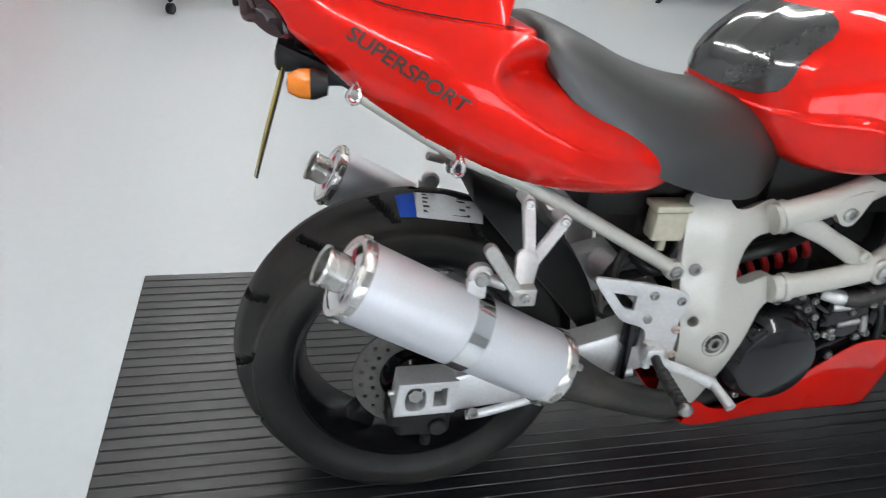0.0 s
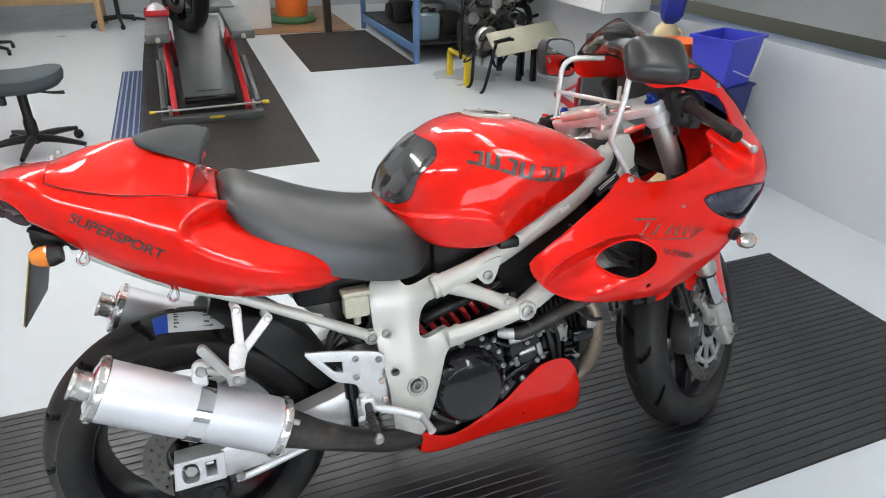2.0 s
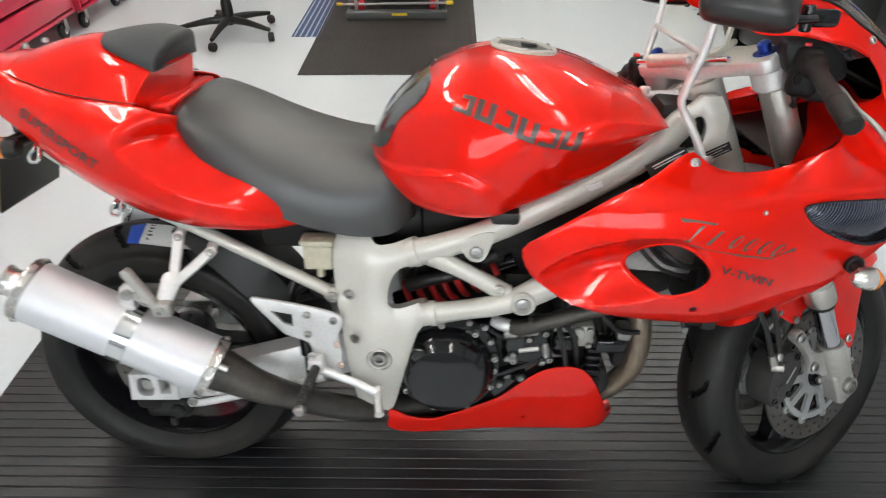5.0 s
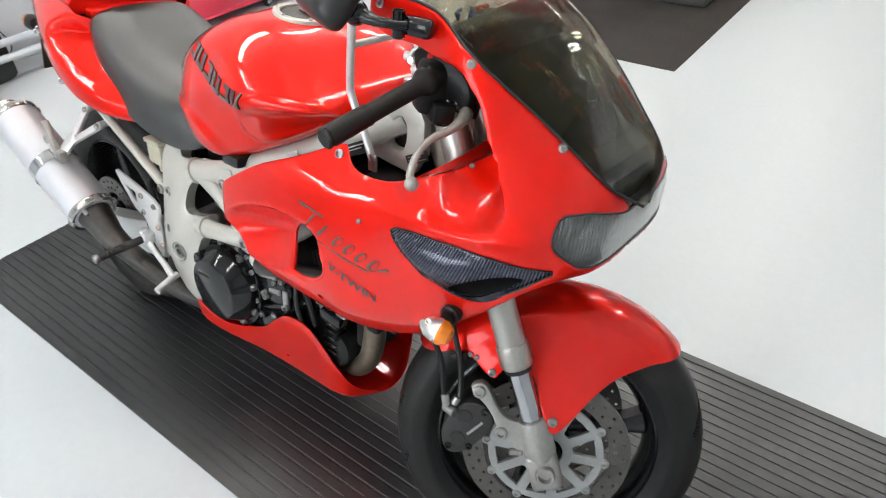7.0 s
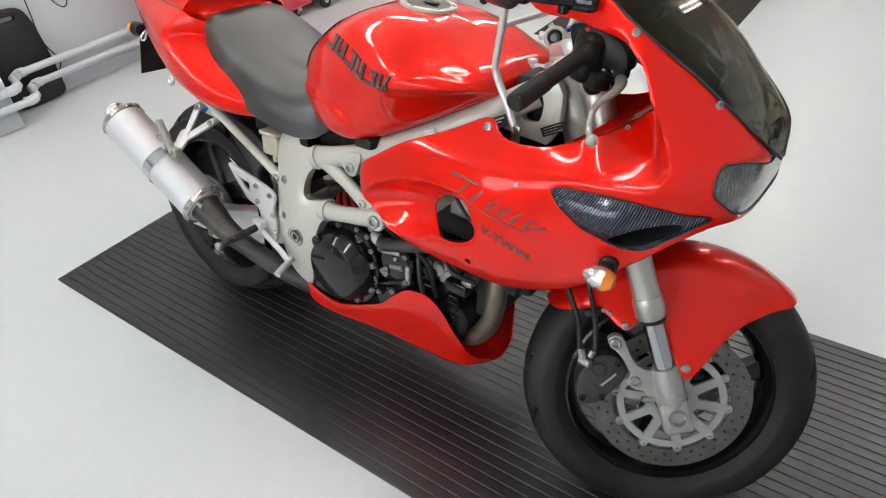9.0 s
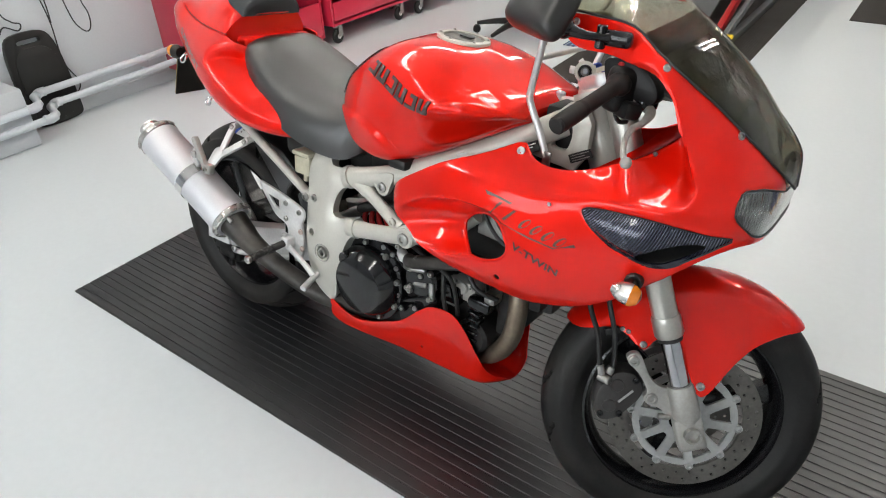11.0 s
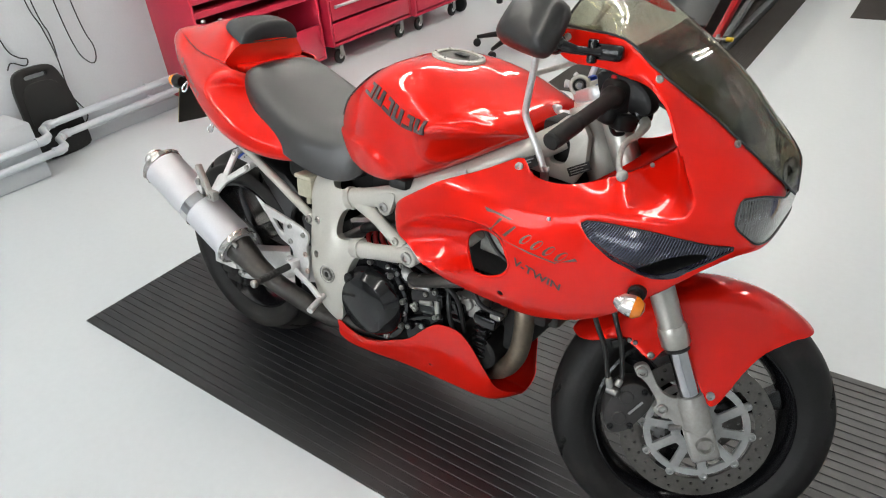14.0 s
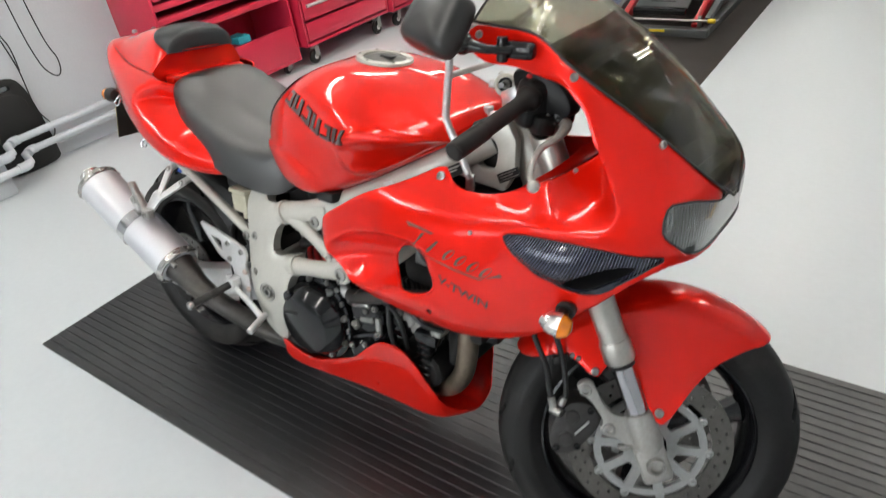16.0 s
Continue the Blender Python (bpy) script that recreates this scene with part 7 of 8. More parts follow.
strokes = [([(-0.006, 0.020), (0.020, 0.022), (0.056, 0.023), (0.050, 0.019), (0.020, 0.018), (0.000, 0.014)], []), ([(0.030, 0.014), (0.036, 0.015), (0.012, -0.020), (0.006, -0.018)], []), ([(0.062, 0.013), (0.067, 0.013), (0.046, -0.015), (0.040, -0.014)], [])]
strokes += [(slanted(0.088 + 0.024 * k, -0.001 - 0.0005 * k, 0.0070, 0.0125, 0.75), [slanted(0.0905 + 0.024 * k, 0.0 - 0.0005 * k, 0.0038, 0.0100, 0.75, 16)]) for k in range(4)]
strokes += [([(0.020, -0.0235), (0.100, -0.0205), (0.150, -0.018), (0.190, 0.002), (0.186, 0.006), (0.150, -0.0205), (0.100, -0.0235), (0.018, -0.027)], [])]
for side in (-1, 1):
    for o, inner in strokes:
        bm = sheet(o, inner, lambda u, v: on_shell(u, v, 0.0012), 0.008, 0.0008)
        part("flank_mark", bm if side < 0 else mirrored(bm), DECAL_OLIVE, fairing, "plain olive model mark")
    bm = words("V-TWIN", 0.021, lambda u, v, h: on_shell(u, v, h, -0.142, 0.651, -0.33), 1.25, 0.0016)
    part("lettering", bm if side < 0 else mirrored(bm), DECAL, fairing, "dark lettering")

# front indicators
for s in (-1, 1):
    base = Vector(shell(0.125, 0.655))
    base = Vector((base.x, -s * base.y if s > 0 else base.y, base.z))
    st_ = part("front_indicator", join(rod(base + Vector((0, -s * 0.004, 0)), base + Vector((0.002, s * 0.014, 0)), 0.016, 16, 0.003), rod(base + Vector((0, s * 0.010, 0)), base + Vector((0.004, s * 0.030, -0.004)), 0.010, 12)), BLACK_PLASTIC, bike)
    cm = Matrix.Translation(base + Vector((0.006, s * 0.043, -0.006))) @ pose(0, 0, 0, 0, 8, 8 * -s) @ Matrix.Scale(0.86, 4)
    part("lamp_body", turned(revolve([(0.0, -0.034), (0.008, -0.033), (0.019, -0.018), (0.0225, 0.0), (0.0225, 0.006), (0, 0.006)], 26, "x"), cm), SATIN, st_, "chrome indicator shell")
    part("lamp_lens", turned(revolve([(0.0225, 0.006), (0.022, 0.012), (0.014, 0.024), (0.0, 0.028)], 26, "x"), cm), AMBER, st_, "amber indicator lens")

# mirrors, folded in against the screen
face_o = smooth2d([(0.006 + 0.92 * a, 0.98 * b) for a, b in ((-0.070, 0.010), (-0.066, 0.040), (-0.050, 0.054), (-0.010, 0.057), (0.040, 0.053), (0.062, 0.042), (0.072, 0.010), (0.075, -0.030), (0.062, -0.046), (0.020, -0.048), (-0.050, -0.043), (-0.067, -0.028))], 56)
for s in (-1, 1):
    m0 = Matrix.Translation((1.030, s * 0.202, 1.066 if s < 0 else 1.056)) @ pose(0, 0, 0, 36 * s if s < 0 else 0, 4, 20 * s)
    rings = []
    for d, k in ((-0.004, 0.95), (0.004, 1.0), (0.016, 0.985), (0.028, 0.90), (0.037, 0.72), (0.041, 0.42), (0.042, 0.12)):
        rings.append([(k * x + 0.010 * (1 - k), s * d, k * z + 0.004 * (1 - k)) for x, z in face_o])
    mir = part("mirror", turned(loft(rings), m0), MIRROR_SHELL, bike, "black plastic mirror shell", smooth=60)
    gl = plate([(0.88 * x, 0.88 * z) for x, z in face_o], [], -0.0065 if s > 0 else 0.0042, -0.0042 if s > 0 else 0.0065)
    part("mirror_glass", turned(gl, m0), MIRROR_GLASS, mir, "reflecting mirror glass")
    root = Vector((1.146, s * 0.178, 1.036))
    tip = Vector((1.078, s * 0.206, 1.045)) if s < 0 else m0 @ Vector((0.064, s * 0.020, -0.026))
    joint = bmesh.new()
    bmesh.ops.create_uvsphere(joint, u_segments=20, v_segments=12, radius=0.0175)
    bmesh.ops.translate(joint, vec=tip, verts=joint.verts)
    part("mirror_stalk", join(tube([root, root.lerp(tip, 0.25) + Vector((0, s * 0.006, -0.001)), root.lerp(tip, 0.5) + Vector((0, s * 0.007, -0.002)), root.lerp(tip, 0.75) + Vector((0, s * 0.004, -0.001)), tip], [0.0085, 0.0070, 0.0072, 0.0095, 0.014], 14, 20), joint), BLACK_METAL, mir, "glossy black stalk with a ball joint")
    part("mirror_base", join(block((0.052, 0.022, 0.026), root + Vector((0.012, -s * 0.006, 0)), 0.008, 3), rod(root + Vector((-0.012, s * 0.004, -0.018)), root + Vector((-0.012, s * 0.004, 0.020)), 0.009, 14, 0.002)), BLACK_METAL, mir)

# ---- belly pan
BX = (0.46, 0.52, 0.70, 0.85, 0.90, 0.94, 0.96, 0.98)
BZ = (0.198, 0.164, 0.156, 0.155, 0.155, 0.155, 0.156, 0.160)
BW = (0.172, 0.158, 0.130, 0.122, 0.120, 0.108, 0.084, 0.054)


def pan(x, s):
    zb, w = table(x, BX, BZ), table(x, BX, BW)
    if s < 0:
        k = (s / 0.14 + 1) * math.pi / 2
        return (x, -w * math.sin(max(k, 0)), zb + 0.035 * (1 - math.cos(k)))
    return (x, -w - 0.22 * s * (1 - 0.8 * s), zb + 0.035 + s)


pan_o = [(0.486, -0.14), (0.486, -0.05), (0.487, 0.030), (0.498, 0.060), (0.535, 0.044), (0.58, 0.036), (0.63, 0.052), (0.662, 0.066), (0.690, 0.078), (0.72, 0.098), (0.76, 0.138), (0.80, 0.172), (0.835, 0.182), (0.862, 0.181), (0.884, 0.170), (0.906, 0.140), (0.924, 0.100), (0.938, 0.066), (0.952, 0.024), (0.966, 0.0), (0.976, -0.02), (0.979, -0.06), (0.980, -0.14)]
pl_ = stroke(pan_o, 90)
belly_r = sheet(pl_, [ring2d(0.77, 0.030, 0.004, 10)], pan, 0.014, 0.0035, 0.0012)
belly_l = mirrored(belly_r.copy())
part("belly_pan", join(belly_r, belly_l), RED, bike, "glossy red belly pan", smooth=50)
part("side_stand", join(rod((0.52, 0.14, 0.25), (0.47, 0.275, 0.045), 0.012, 12), block((0.07, 0.05, 0.010), (0.465, 0.285, 0.0405), 0.003)), BLACK_METAL, bike, "black side stand")


# ---------------------------------------------------------------- stool
stool = thing("work_stool", "dark grey saddle work stool on a black five-star base", "stool", Matrix.Translation((-0.185, 3.44, 0)) @ pose(0, 0, 0, 0, 0, 12))
rings = []
for f, zt, s in ((0.0, 0.395, 0.25), (0.15, 0.385, 0.60), (0.4, 0.390, 0.86), (0.7, 0.41, 0.97), (1.0, 0.435, 1.0), (1.25, 0.462, 0.98), (1.4, 0.475, 0.86), (1.45, 0.478, 0.4)):
    ring = []
    for k in range(28):
        a = 2 * math.pi * k / 28
        x, y = 0.24 * math.cos(a), 0.20 * math.sin(a)
        y -= 0.05 * (1 - (x / 0.24) ** 2) * (1 if y > 0 else -0.2)
        ring.append((x * s, y * s, zt + 0.035 * (x / 0.24) ** 2 * s * s * (0.3 + 0.5 * f)))
    rings.append(ring)
part("seat", loft(rings), STOOL_GREY, stool, "dark grey fabric saddle seat")
part("seat_plate", block((0.18, 0.16, 0.03), (0, 0, 0.385), 0.008), BLACK_PLASTIC, stool)
part("lever", tube([(0.05, -0.05, 0.385), (0.14, -0.11, 0.375), (0.21, -0.12, 0.37)], [0.007, 0.007, 0.011], 10, 10), BLACK_PLASTIC, stool)
part("knob", rod((-0.10, -0.07, 0.375), (-0.10, -0.07, 0.325), 0.022, 14, 0.005), BLACK_PLASTIC, stool)
part("column", revolve([(0, 0.07), (0.034, 0.07), (0.034, 0.2), (0.026, 0.22), (0.026, 0.38), (0, 0.38)], 18, "z"), BLACK_PLASTIC, stool)
for i in range(5):
    a = radians(72 * i - 35)
    c, s_ = math.cos(a), math.sin(a)
    leg = part("leg", tube([(0.02 * c, 0.02 * s_, 0.10), (0.14 * c, 0.14 * s_, 0.095), (0.30 * c, 0.30 * s_, 0.07)], [0.026, 0.020, 0.013], 10, 8), BLACK_PLASTIC, stool)
    w = rod((-0.018, 0, 0), (0.018, 0, 0), 0.028, 16, 0.006)
    part("castor", turned(w, Matrix.Translation((0.305 * c, 0.305 * s_, 0.0285)) @ pose(0, 0, 0, 0, 0, 37 * i)), BLACK_PLASTIC, leg)

# ---------------------------------------------------------------- motorcycle lift with a wheel on it
lift = thing("bike_lift", "grey and red scissor motorcycle lift standing on its mat", "lift", Matrix.Translation((0.84, 3.755, 0.0055)))
bw = 0.335
part("base_frame", join(block((2 * bw, 0.07, 0.05), (0, 0, 0.025), 0.006), block((0.05, 2.3, 0.05), (-bw + 0.025, 1.17, 0.025), 0.006), block((0.05, 2.3, 0.05), (bw - 0.025, 1.17, 0.025), 0.006), block((2 * bw, 0.05, 0.05), (0, 2.3, 0.025), 0.006)), LIFT_GREY, lift)
part("warning_label", block((0.10, 0.002, 0.015), (0.02, -0.0365, 0.035), 0), YELLOW, lift, "yellow warning sticker")
bar = part("lock_bar", rod((-0.37, 0.02, 0.085), (0.33, -0.02, 0.105), 0.008, 10), STEEL, lift)
part("bar_tip", rod((-0.40, 0.022, 0.084), (-0.36, 0.02, 0.085), 0.011, 10, 0.003), YELLOW, bar)
part("bar_tip", rod((0.33, -0.02, 0.105), (0.375, -0.022, 0.106), 0.014, 10, 0.003), YELLOW, bar)
for s in (-0.27, 0.27):
    part("bar_post", block((0.022, 0.03, 0.07), (s, 0.02, 0.085), 0.003), STEEL, lift)
for s in (-0.24, 0.24):
    part("scissor_arm", turned(block((0.04, 1.35, 0.07), (0, 0, 0), 0.006), Matrix.Translation((s, 0.66, 0.27)) @ pose(0, 0, 0, 20, 0, 0)), RED_FRAME, lift, "red lifting arm")
    part("scissor_arm", turned(block((0.035, 1.35, 0.07), (0, 0, 0), 0.006), Matrix.Translation((s * 0.82, 1.05, 0.27)) @ pose(0, 0, 0, -20, 0, 0)), RED_FRAME, lift, "red lifting arm")
    part("side_rail", turned(block((0.035, 0.75, 0.05), (0, 0, 0), 0.005), Matrix.Translation((s * 1.28, 0.42, 0.16)) @ pose(0, 0, 0, 12, 0, 0)), LIFT_GREY, lift)
ramp = part("ramp", turned(block((0.34, 1.0, 0.012), (0, 0, 0), 0.003), Matrix.Translation((0, 0.55, 0.335)) @ pose(0, 0, 0, 22, 0, 0)), LIFT_GREY, lift, "folded-down grey steel ramp")
part("ramp_slot", turned(block((0.16, 0.012, 0.002), (0, 0, 0), 0), Matrix.Translation((0, 0.13, 0.176)) @ pose(0, 0, 0, 22, 0, 0)), BLACK_PLASTIC, ramp)
part("ramp_hinge", block((0.34, 0.05, 0.04), (0, 0.06, 0.135), 0.006), BLACK_METAL, ramp)
part("table", block((0.62, 1.75, 0.05), (0, 1.93, 0.56), 0.006), LIFT_GREY, lift)
for s in (-1, 1):
    wing = part("side_table", block((0.15, 1.1, 0.055), (s * 0.265, 0.60, 0.545), 0.008), LIFT_GREY, lift)
    part("knob", rod((s * 0.265, 0.03, 0.54), (s * 0.265, 0.048, 0.54), 0.016, 14, 0.003), CREAM, wing)
part("chock", join(block((0.02, 0.4, 0.25), (-0.10, 1.25, 0.70), 0.005), block((0.02, 0.4, 0.25), (0.10, 1.25, 0.70), 0.005)), LIFT_GREY, lift)
solo("parts_tray", join(block((0.17, 0.16, 0.01), (0.58, 4.6, 0.583), 0.002), block((0.17, 0.008, 0.04), (0.58, 4.52, 0.60), 0.002), block((0.17, 0.008, 0.04), (0.58, 4.68, 0.60), 0.002)), RED_FRAME, "small red parts tray on the lift", "tray")
solo("rag_pile", turned(revolve([(0, 0), (0.06, 0.0), (0.07, 0.02), (0.05, 0.05), (0.02, 0.07), (0, 0.07)], 12, "z"), Matrix.Translation((0.58, 4.6, 0.59))), WHITE_PANEL, "crumpled white rags in the red tray", "rags")

bike2 = thing("second_motorcycle", "front end of a dark motorcycle standing on the lift", "motorcycle", Matrix.Translation((0.785, 4.62, 0.732)) @ pose(0, 0, 0, 0, 0, 117))
prof = [(0.205, -0.045), (0.232, -0.058), (0.262, -0.056), (0.285, -0.035), (0.294, 0), (0.285, 0.035), (0.262, 0.056), (0.232, 0.058), (0.205, 0.045)]
w2 = part("wheel", revolve(prof + [(0.205, -0.045)], 60, "y"), RUBBER, bike2, "black road tyre")
part("rim", revolve([(0.207, -0.045), (0.195, -0.05), (0.185, -0.03), (0.18, 0), (0.185, 0.03), (0.195, 0.05), (0.207, 0.045)], 48, "y"), BLACK_WHEEL, w2)
for s in (-1, 1):
    part("brake_disc", revolve([(0.15, s * 0.078), (0.15, s * 0.073), (0.095, s * 0.073), (0.095, s * 0.078), (0.15, s * 0.078)], 40, "y"), DISC, w2)
part("hub", revolve([(0, -0.08), (0.03, -0.08), (0.04, -0.03), (0.04, 0.03), (0.03, 0.08), (0, 0.08)], 24, "y"), BLACK_WHEEL, w2)
for i in range(5):
    a = radians(72 * i)
    part("spoke", rod((0.03 * math.cos(a), 0, 0.03 * math.sin(a)), (0.19 * math.cos(a), 0, 0.19 * math.sin(a)), 0.018, 10), BLACK_WHEEL, w2)
for s in (-0.1, 0.1):
    part("fork_leg", rod((0, s, 0), (-0.32, s, 0.72), 0.026, 14), ALU, bike2)
part("mudguard", sheet([(0.2, -0.07), (2.5, -0.07), (2.5, 0.07), (0.2, 0.07)], [], lambda a, y: ((0.315 - 3 * y * y) * math.cos(a), y, (0.315 - 3 * y * y) * math.sin(a)), 0.05, 0.003), BLACK_PLASTIC, bike2)
part("body", loft([[(-0.35 - 0.25 * k + 0.05 * math.cos(a), (0.13 + 0.03 * math.sin(k)) * math.cos(a), 0.62 + 0.2 * math.sin(a) + 0.02 * k) for a in (2 * math.pi * j / 20 for j in range(20))] for k in range(5)]), BLACK_PLASTIC, bike2, "dark bodywork")

# ---------------------------------------------------------------- blue rack with its load
rack = thing("storage_rack", "blue steel rack with dark shelves and engine parts", "rack", Matrix.Translation((2.72, 4.95, 0)))
for x in (0, 0.8):
    for y in (0, 1.85):
        part("post", block((0.05, 0.05, 2.2), (x, y, 1.1), 0.004), RACK_BLUE, rack)
for z in (0.12, 0.75, 1.4):
    part("beam", block((0.03, 1.85, 0.08), (0.0, 0.925, z), 0.004), RACK_BLUE, rack)
    part("beam", block((0.03, 1.85, 0.08), (0.8, 0.925, z), 0.004), RACK_BLUE, rack)
    part("shelf", block((0.8, 1.85, 0.018), (0.4, 0.925, z + 0.05), 0.003), PINE if z > 0.5 else BLACK_ROUGH, rack)
can = thing("jerry_can", "grey-blue plastic jerry can on the rack", "can", Matrix.Translation((2.90, 5.12, 0.179)))
part("body", block((0.19, 0.14, 0.24), (0, 0, 0.12), 0.025, 3), surface("grey_blue_plastic", (0.16, 0.22, 0.26), 0.45), can)
part("cap", rod((0.05, 0, 0.24), (0.05, 0, 0.275), 0.025, 14, 0.004), BLACK_PLASTIC, can)
part("handle", tube([(-0.07, 0, 0.235), (-0.06, 0, 0.275), (0.0, 0, 0.278), (0.015, 0, 0.235)], 0.012, 8, 12), BLACK_PLASTIC, can)
for i, (x, y, s, mt) in enumerate(((3.2, 5.35, 0.2, BLACK_ROUGH), (3.15, 5.75, 0.25, STEEL), (2.95, 6.1, 0.22, BLACK_ROUGH), (3.25, 6.35, 0.24, YELLOW), (3.3, 5.05, 0.14, YELLOW))):
    solo("crankcase" if mt is not YELLOW else "parts_box", join(block((s, s * 1.1, s), (x, y, 0.179 + s / 2), 0.03, 2), rod((x - s * 0.5, y, 0.179 + s * 0.55), (x - s * 0.72, y, 0.179 + s * 0.55), s * 0.34, 18, 0.01)), mt,
         "dirty engine casting stored on the rack" if mt is not YELLOW else "yellow plastic parts box on the rack", "engine part" if mt is not YELLOW else "box", group="parts on the rack")

# ---------------------------------------------------------------- engine on a stand, with a tilting cart before it
eng = thing("engine_on_stand", "grimy motorcycle engine on a low yellow stand", "engine", Matrix.Translation((3.10, 4.28, 0)))
part("crankcase", block((0.42, 0.34, 0.26), (0, 0, 0.36), 0.06, 3), BLACK_ROUGH, eng)
fin_a = mesh_of(block((0.20, 0.19, 0.009), (0, 0, 0), 0.002, 1), STEEL)
for i in range(2):
    em = Matrix.Translation((-0.05 + 0.1 * i, 0, 0.46)) @ pose(0, 0, 0, 0, -28 + 62 * i, 0)
    cy = part("cylinder", turned(join(block((0.15, 0.15, 0.20), (0, 0, 0.10), 0.02), block((0.18, 0.17, 0.09), (0, 0, 0.25), 0.02)), em), PIPE_STEEL, eng, "finned cylinder")
    for j in range(11):
        fn = new("fin", fin_a)
        fn.parent = cy
        fn.matrix_local = em @ Matrix.Translation((0, 0, 0.02 + 0.017 * j))
part("clutch_cover", rod((-0.08, -0.17, 0.37), (-0.08, -0.225, 0.37), 0.10, 24, 0.02), STEEL, eng)
part("generator_cover", rod((0.12, -0.17, 0.35), (0.12, -0.205, 0.35), 0.075, 24, 0.015), BLACK_METAL, eng)
part("carburettor", join(rod((-0.02, -0.12, 0.62), (-0.02, -0.24, 0.64), 0.045, 16, 0.006), rod((-0.02, -0.18, 0.56), (-0.02, -0.18, 0.70), 0.035, 16, 0.006)), STEEL, eng)
part("intake", tube([(0.1, -0.1, 0.60), (0.18, -0.18, 0.66), (0.28, -0.16, 0.60), (0.3, -0.1, 0.46)], 0.024, 10, 20), STEEL, eng)
part("hose", tube([(-0.2, -0.1, 0.50), (-0.26, -0.2, 0.60), (-0.15, -0.22, 0.72), (0.05, -0.2, 0.72)], 0.012, 8, 24), BLACK_PLASTIC, eng)
for s in (-1, 1):
    paint = YELLOW if s < 0 else BLACK_METAL
    part("stand_rail", block((0.03, 0.40, 0.03), (0.24 * s, 0, 0.215), 0.004), paint, eng)
    for y in (-0.19, 0.19):
        part("stand_leg", block((0.05, 0.03, 0.20), (0.24 * s, y, 0.10), 0.004), paint, eng)
part("stand_beam", block((0.45, 0.03, 0.03), (0, 0.19, 0.215), 0.004), BLACK_METAL, eng)
part("frame_bar", tube([(-0.26, -0.1, 0.2), (-0.27, -0.12, 0.5), (-0.20, -0.1, 0.78), (0.1, -0.1, 0.86)], 0.016, 10, 20), BLACK_METAL, eng)
part("head_cover", join(block((0.24, 0.22, 0.08), (-0.12, 0.0, 0.78), 0.03, 2), block((0.20, 0.2, 0.08), (0.18, 0.0, 0.70), 0.03, 2)), STEEL, eng, "dull dented cylinder head covers")
rng_e = random.Random(41)
for i in range(46):
    x, z = rng_e.uniform(-0.24, 0.30), rng_e.uniform(0.26, 0.88)
    y, r = -0.13 - rng_e.uniform(0.0, 0.09), rng_e.uniform(0.010, 0.034)
    kind_m = rng_e.choice((BLACK_ROUGH, BLACK_ROUGH, BLACK_METAL, STEEL, PIPE_STEEL, SATIN))
    if i % 3:
        part("casting", turned(rod((0, 0.06, 0), (0, -0.015 - r * 0.5, 0), r, 14, 0.004), Matrix.Translation((x, y, z)) @ pose(0, 0, 0, rng_e.uniform(-40, 40), 0, rng_e.uniform(-50, 50))), kind_m, eng)
    else:
        part("oil_line", tube([(x, y + 0.03, z), (x + rng_e.uniform(-0.1, 0.1), y - 0.05, z + rng_e.uniform(-0.1, 0.1)), (x + rng_e.uniform(-0.16, 0.16), y - 0.03, z - rng_e.uniform(0.02, 0.18)), (x + rng_e.uniform(-0.2, 0.2), y + 0.05, z - rng_e.uniform(0.0, 0.1))], 0.004 + r * 0.25, 7, 16), kind_m, eng)
part("exhaust_stub", tube([(0.12, -0.10, 0.62), (0.26, -0.18, 0.60), (0.34, -0.12, 0.48), (0.36, 0.0, 0.42)], 0.026, 12, 20), BLACK_ROUGH, eng)
for x, y, z, r, l_ in ((-0.2, -0.10, 0.52, 0.05, 0.10), (0.02, -0.17, 0.50, 0.035, 0.05), (0.20, -0.12, 0.50, 0.045, 0.12), (-0.14, -0.16, 0.27, 0.03, 0.05), (0.0, -0.17, 0.29, 0.025, 0.05)):
    part("casting", rod((x, y, z), (x, y - l_, z + 0.01), r, 18, 0.006), BLACK_METAL if x > 0 else STEEL, eng)
for pts in ([(-0.1, -0.2, 0.45), (0.0, -0.26, 0.55), (0.12, -0.24, 0.60), (0.2, -0.15, 0.72)], [(0.22, -0.16, 0.30), (0.30, -0.22, 0.42), (0.22, -0.22, 0.55), (0.05, -0.2, 0.62)]):
    part("cable", tube(pts, 0.008, 8, 20), BLACK_PLASTIC, eng)

cart = thing("tilting_cart", "cream board cart on black tube legs", "cart", Matrix.Translation((3.16, 3.92, 0)) @ pose(0, 0, 0, 0, 0, 8))
part("board", turned(block((0.64, 0.22, 0.02), (0, 0, 0), 0.006), Matrix.Translation((0.12, -0.02, 0.385)) @ pose(0, 0, 0, 42, -5, 0)), PALE_BOARD, cart, "pale cream board")
for s in (-1, 1):
    part("side_bar", tube([(-0.30, -0.05 + 0.2 * (s > 0), 0.0), (-0.28, -0.08 + 0.2 * (s > 0), 0.06), (-0.20, -0.07 + 0.3 * (s > 0), 0.34), (-0.17, -0.08 + 0.34 * (s > 0), 0.40), (-0.05, -0.10 + 0.36 * (s > 0), 0.405)], 0.013, 10, 24), BLACK_METAL, cart)
    part("leg", tube([(0.26, 0.02 + 0.18 * (s > 0), 0.02), (0.27, 0.04 + 0.18 * (s > 0), 0.30)], 0.03, 8), BLACK_METAL, cart)
part("handle_bar", tube([(-0.24, -0.12, 0.40), (-0.10, -0.13, 0.42)], 0.016, 10), BLACK_METAL, cart)
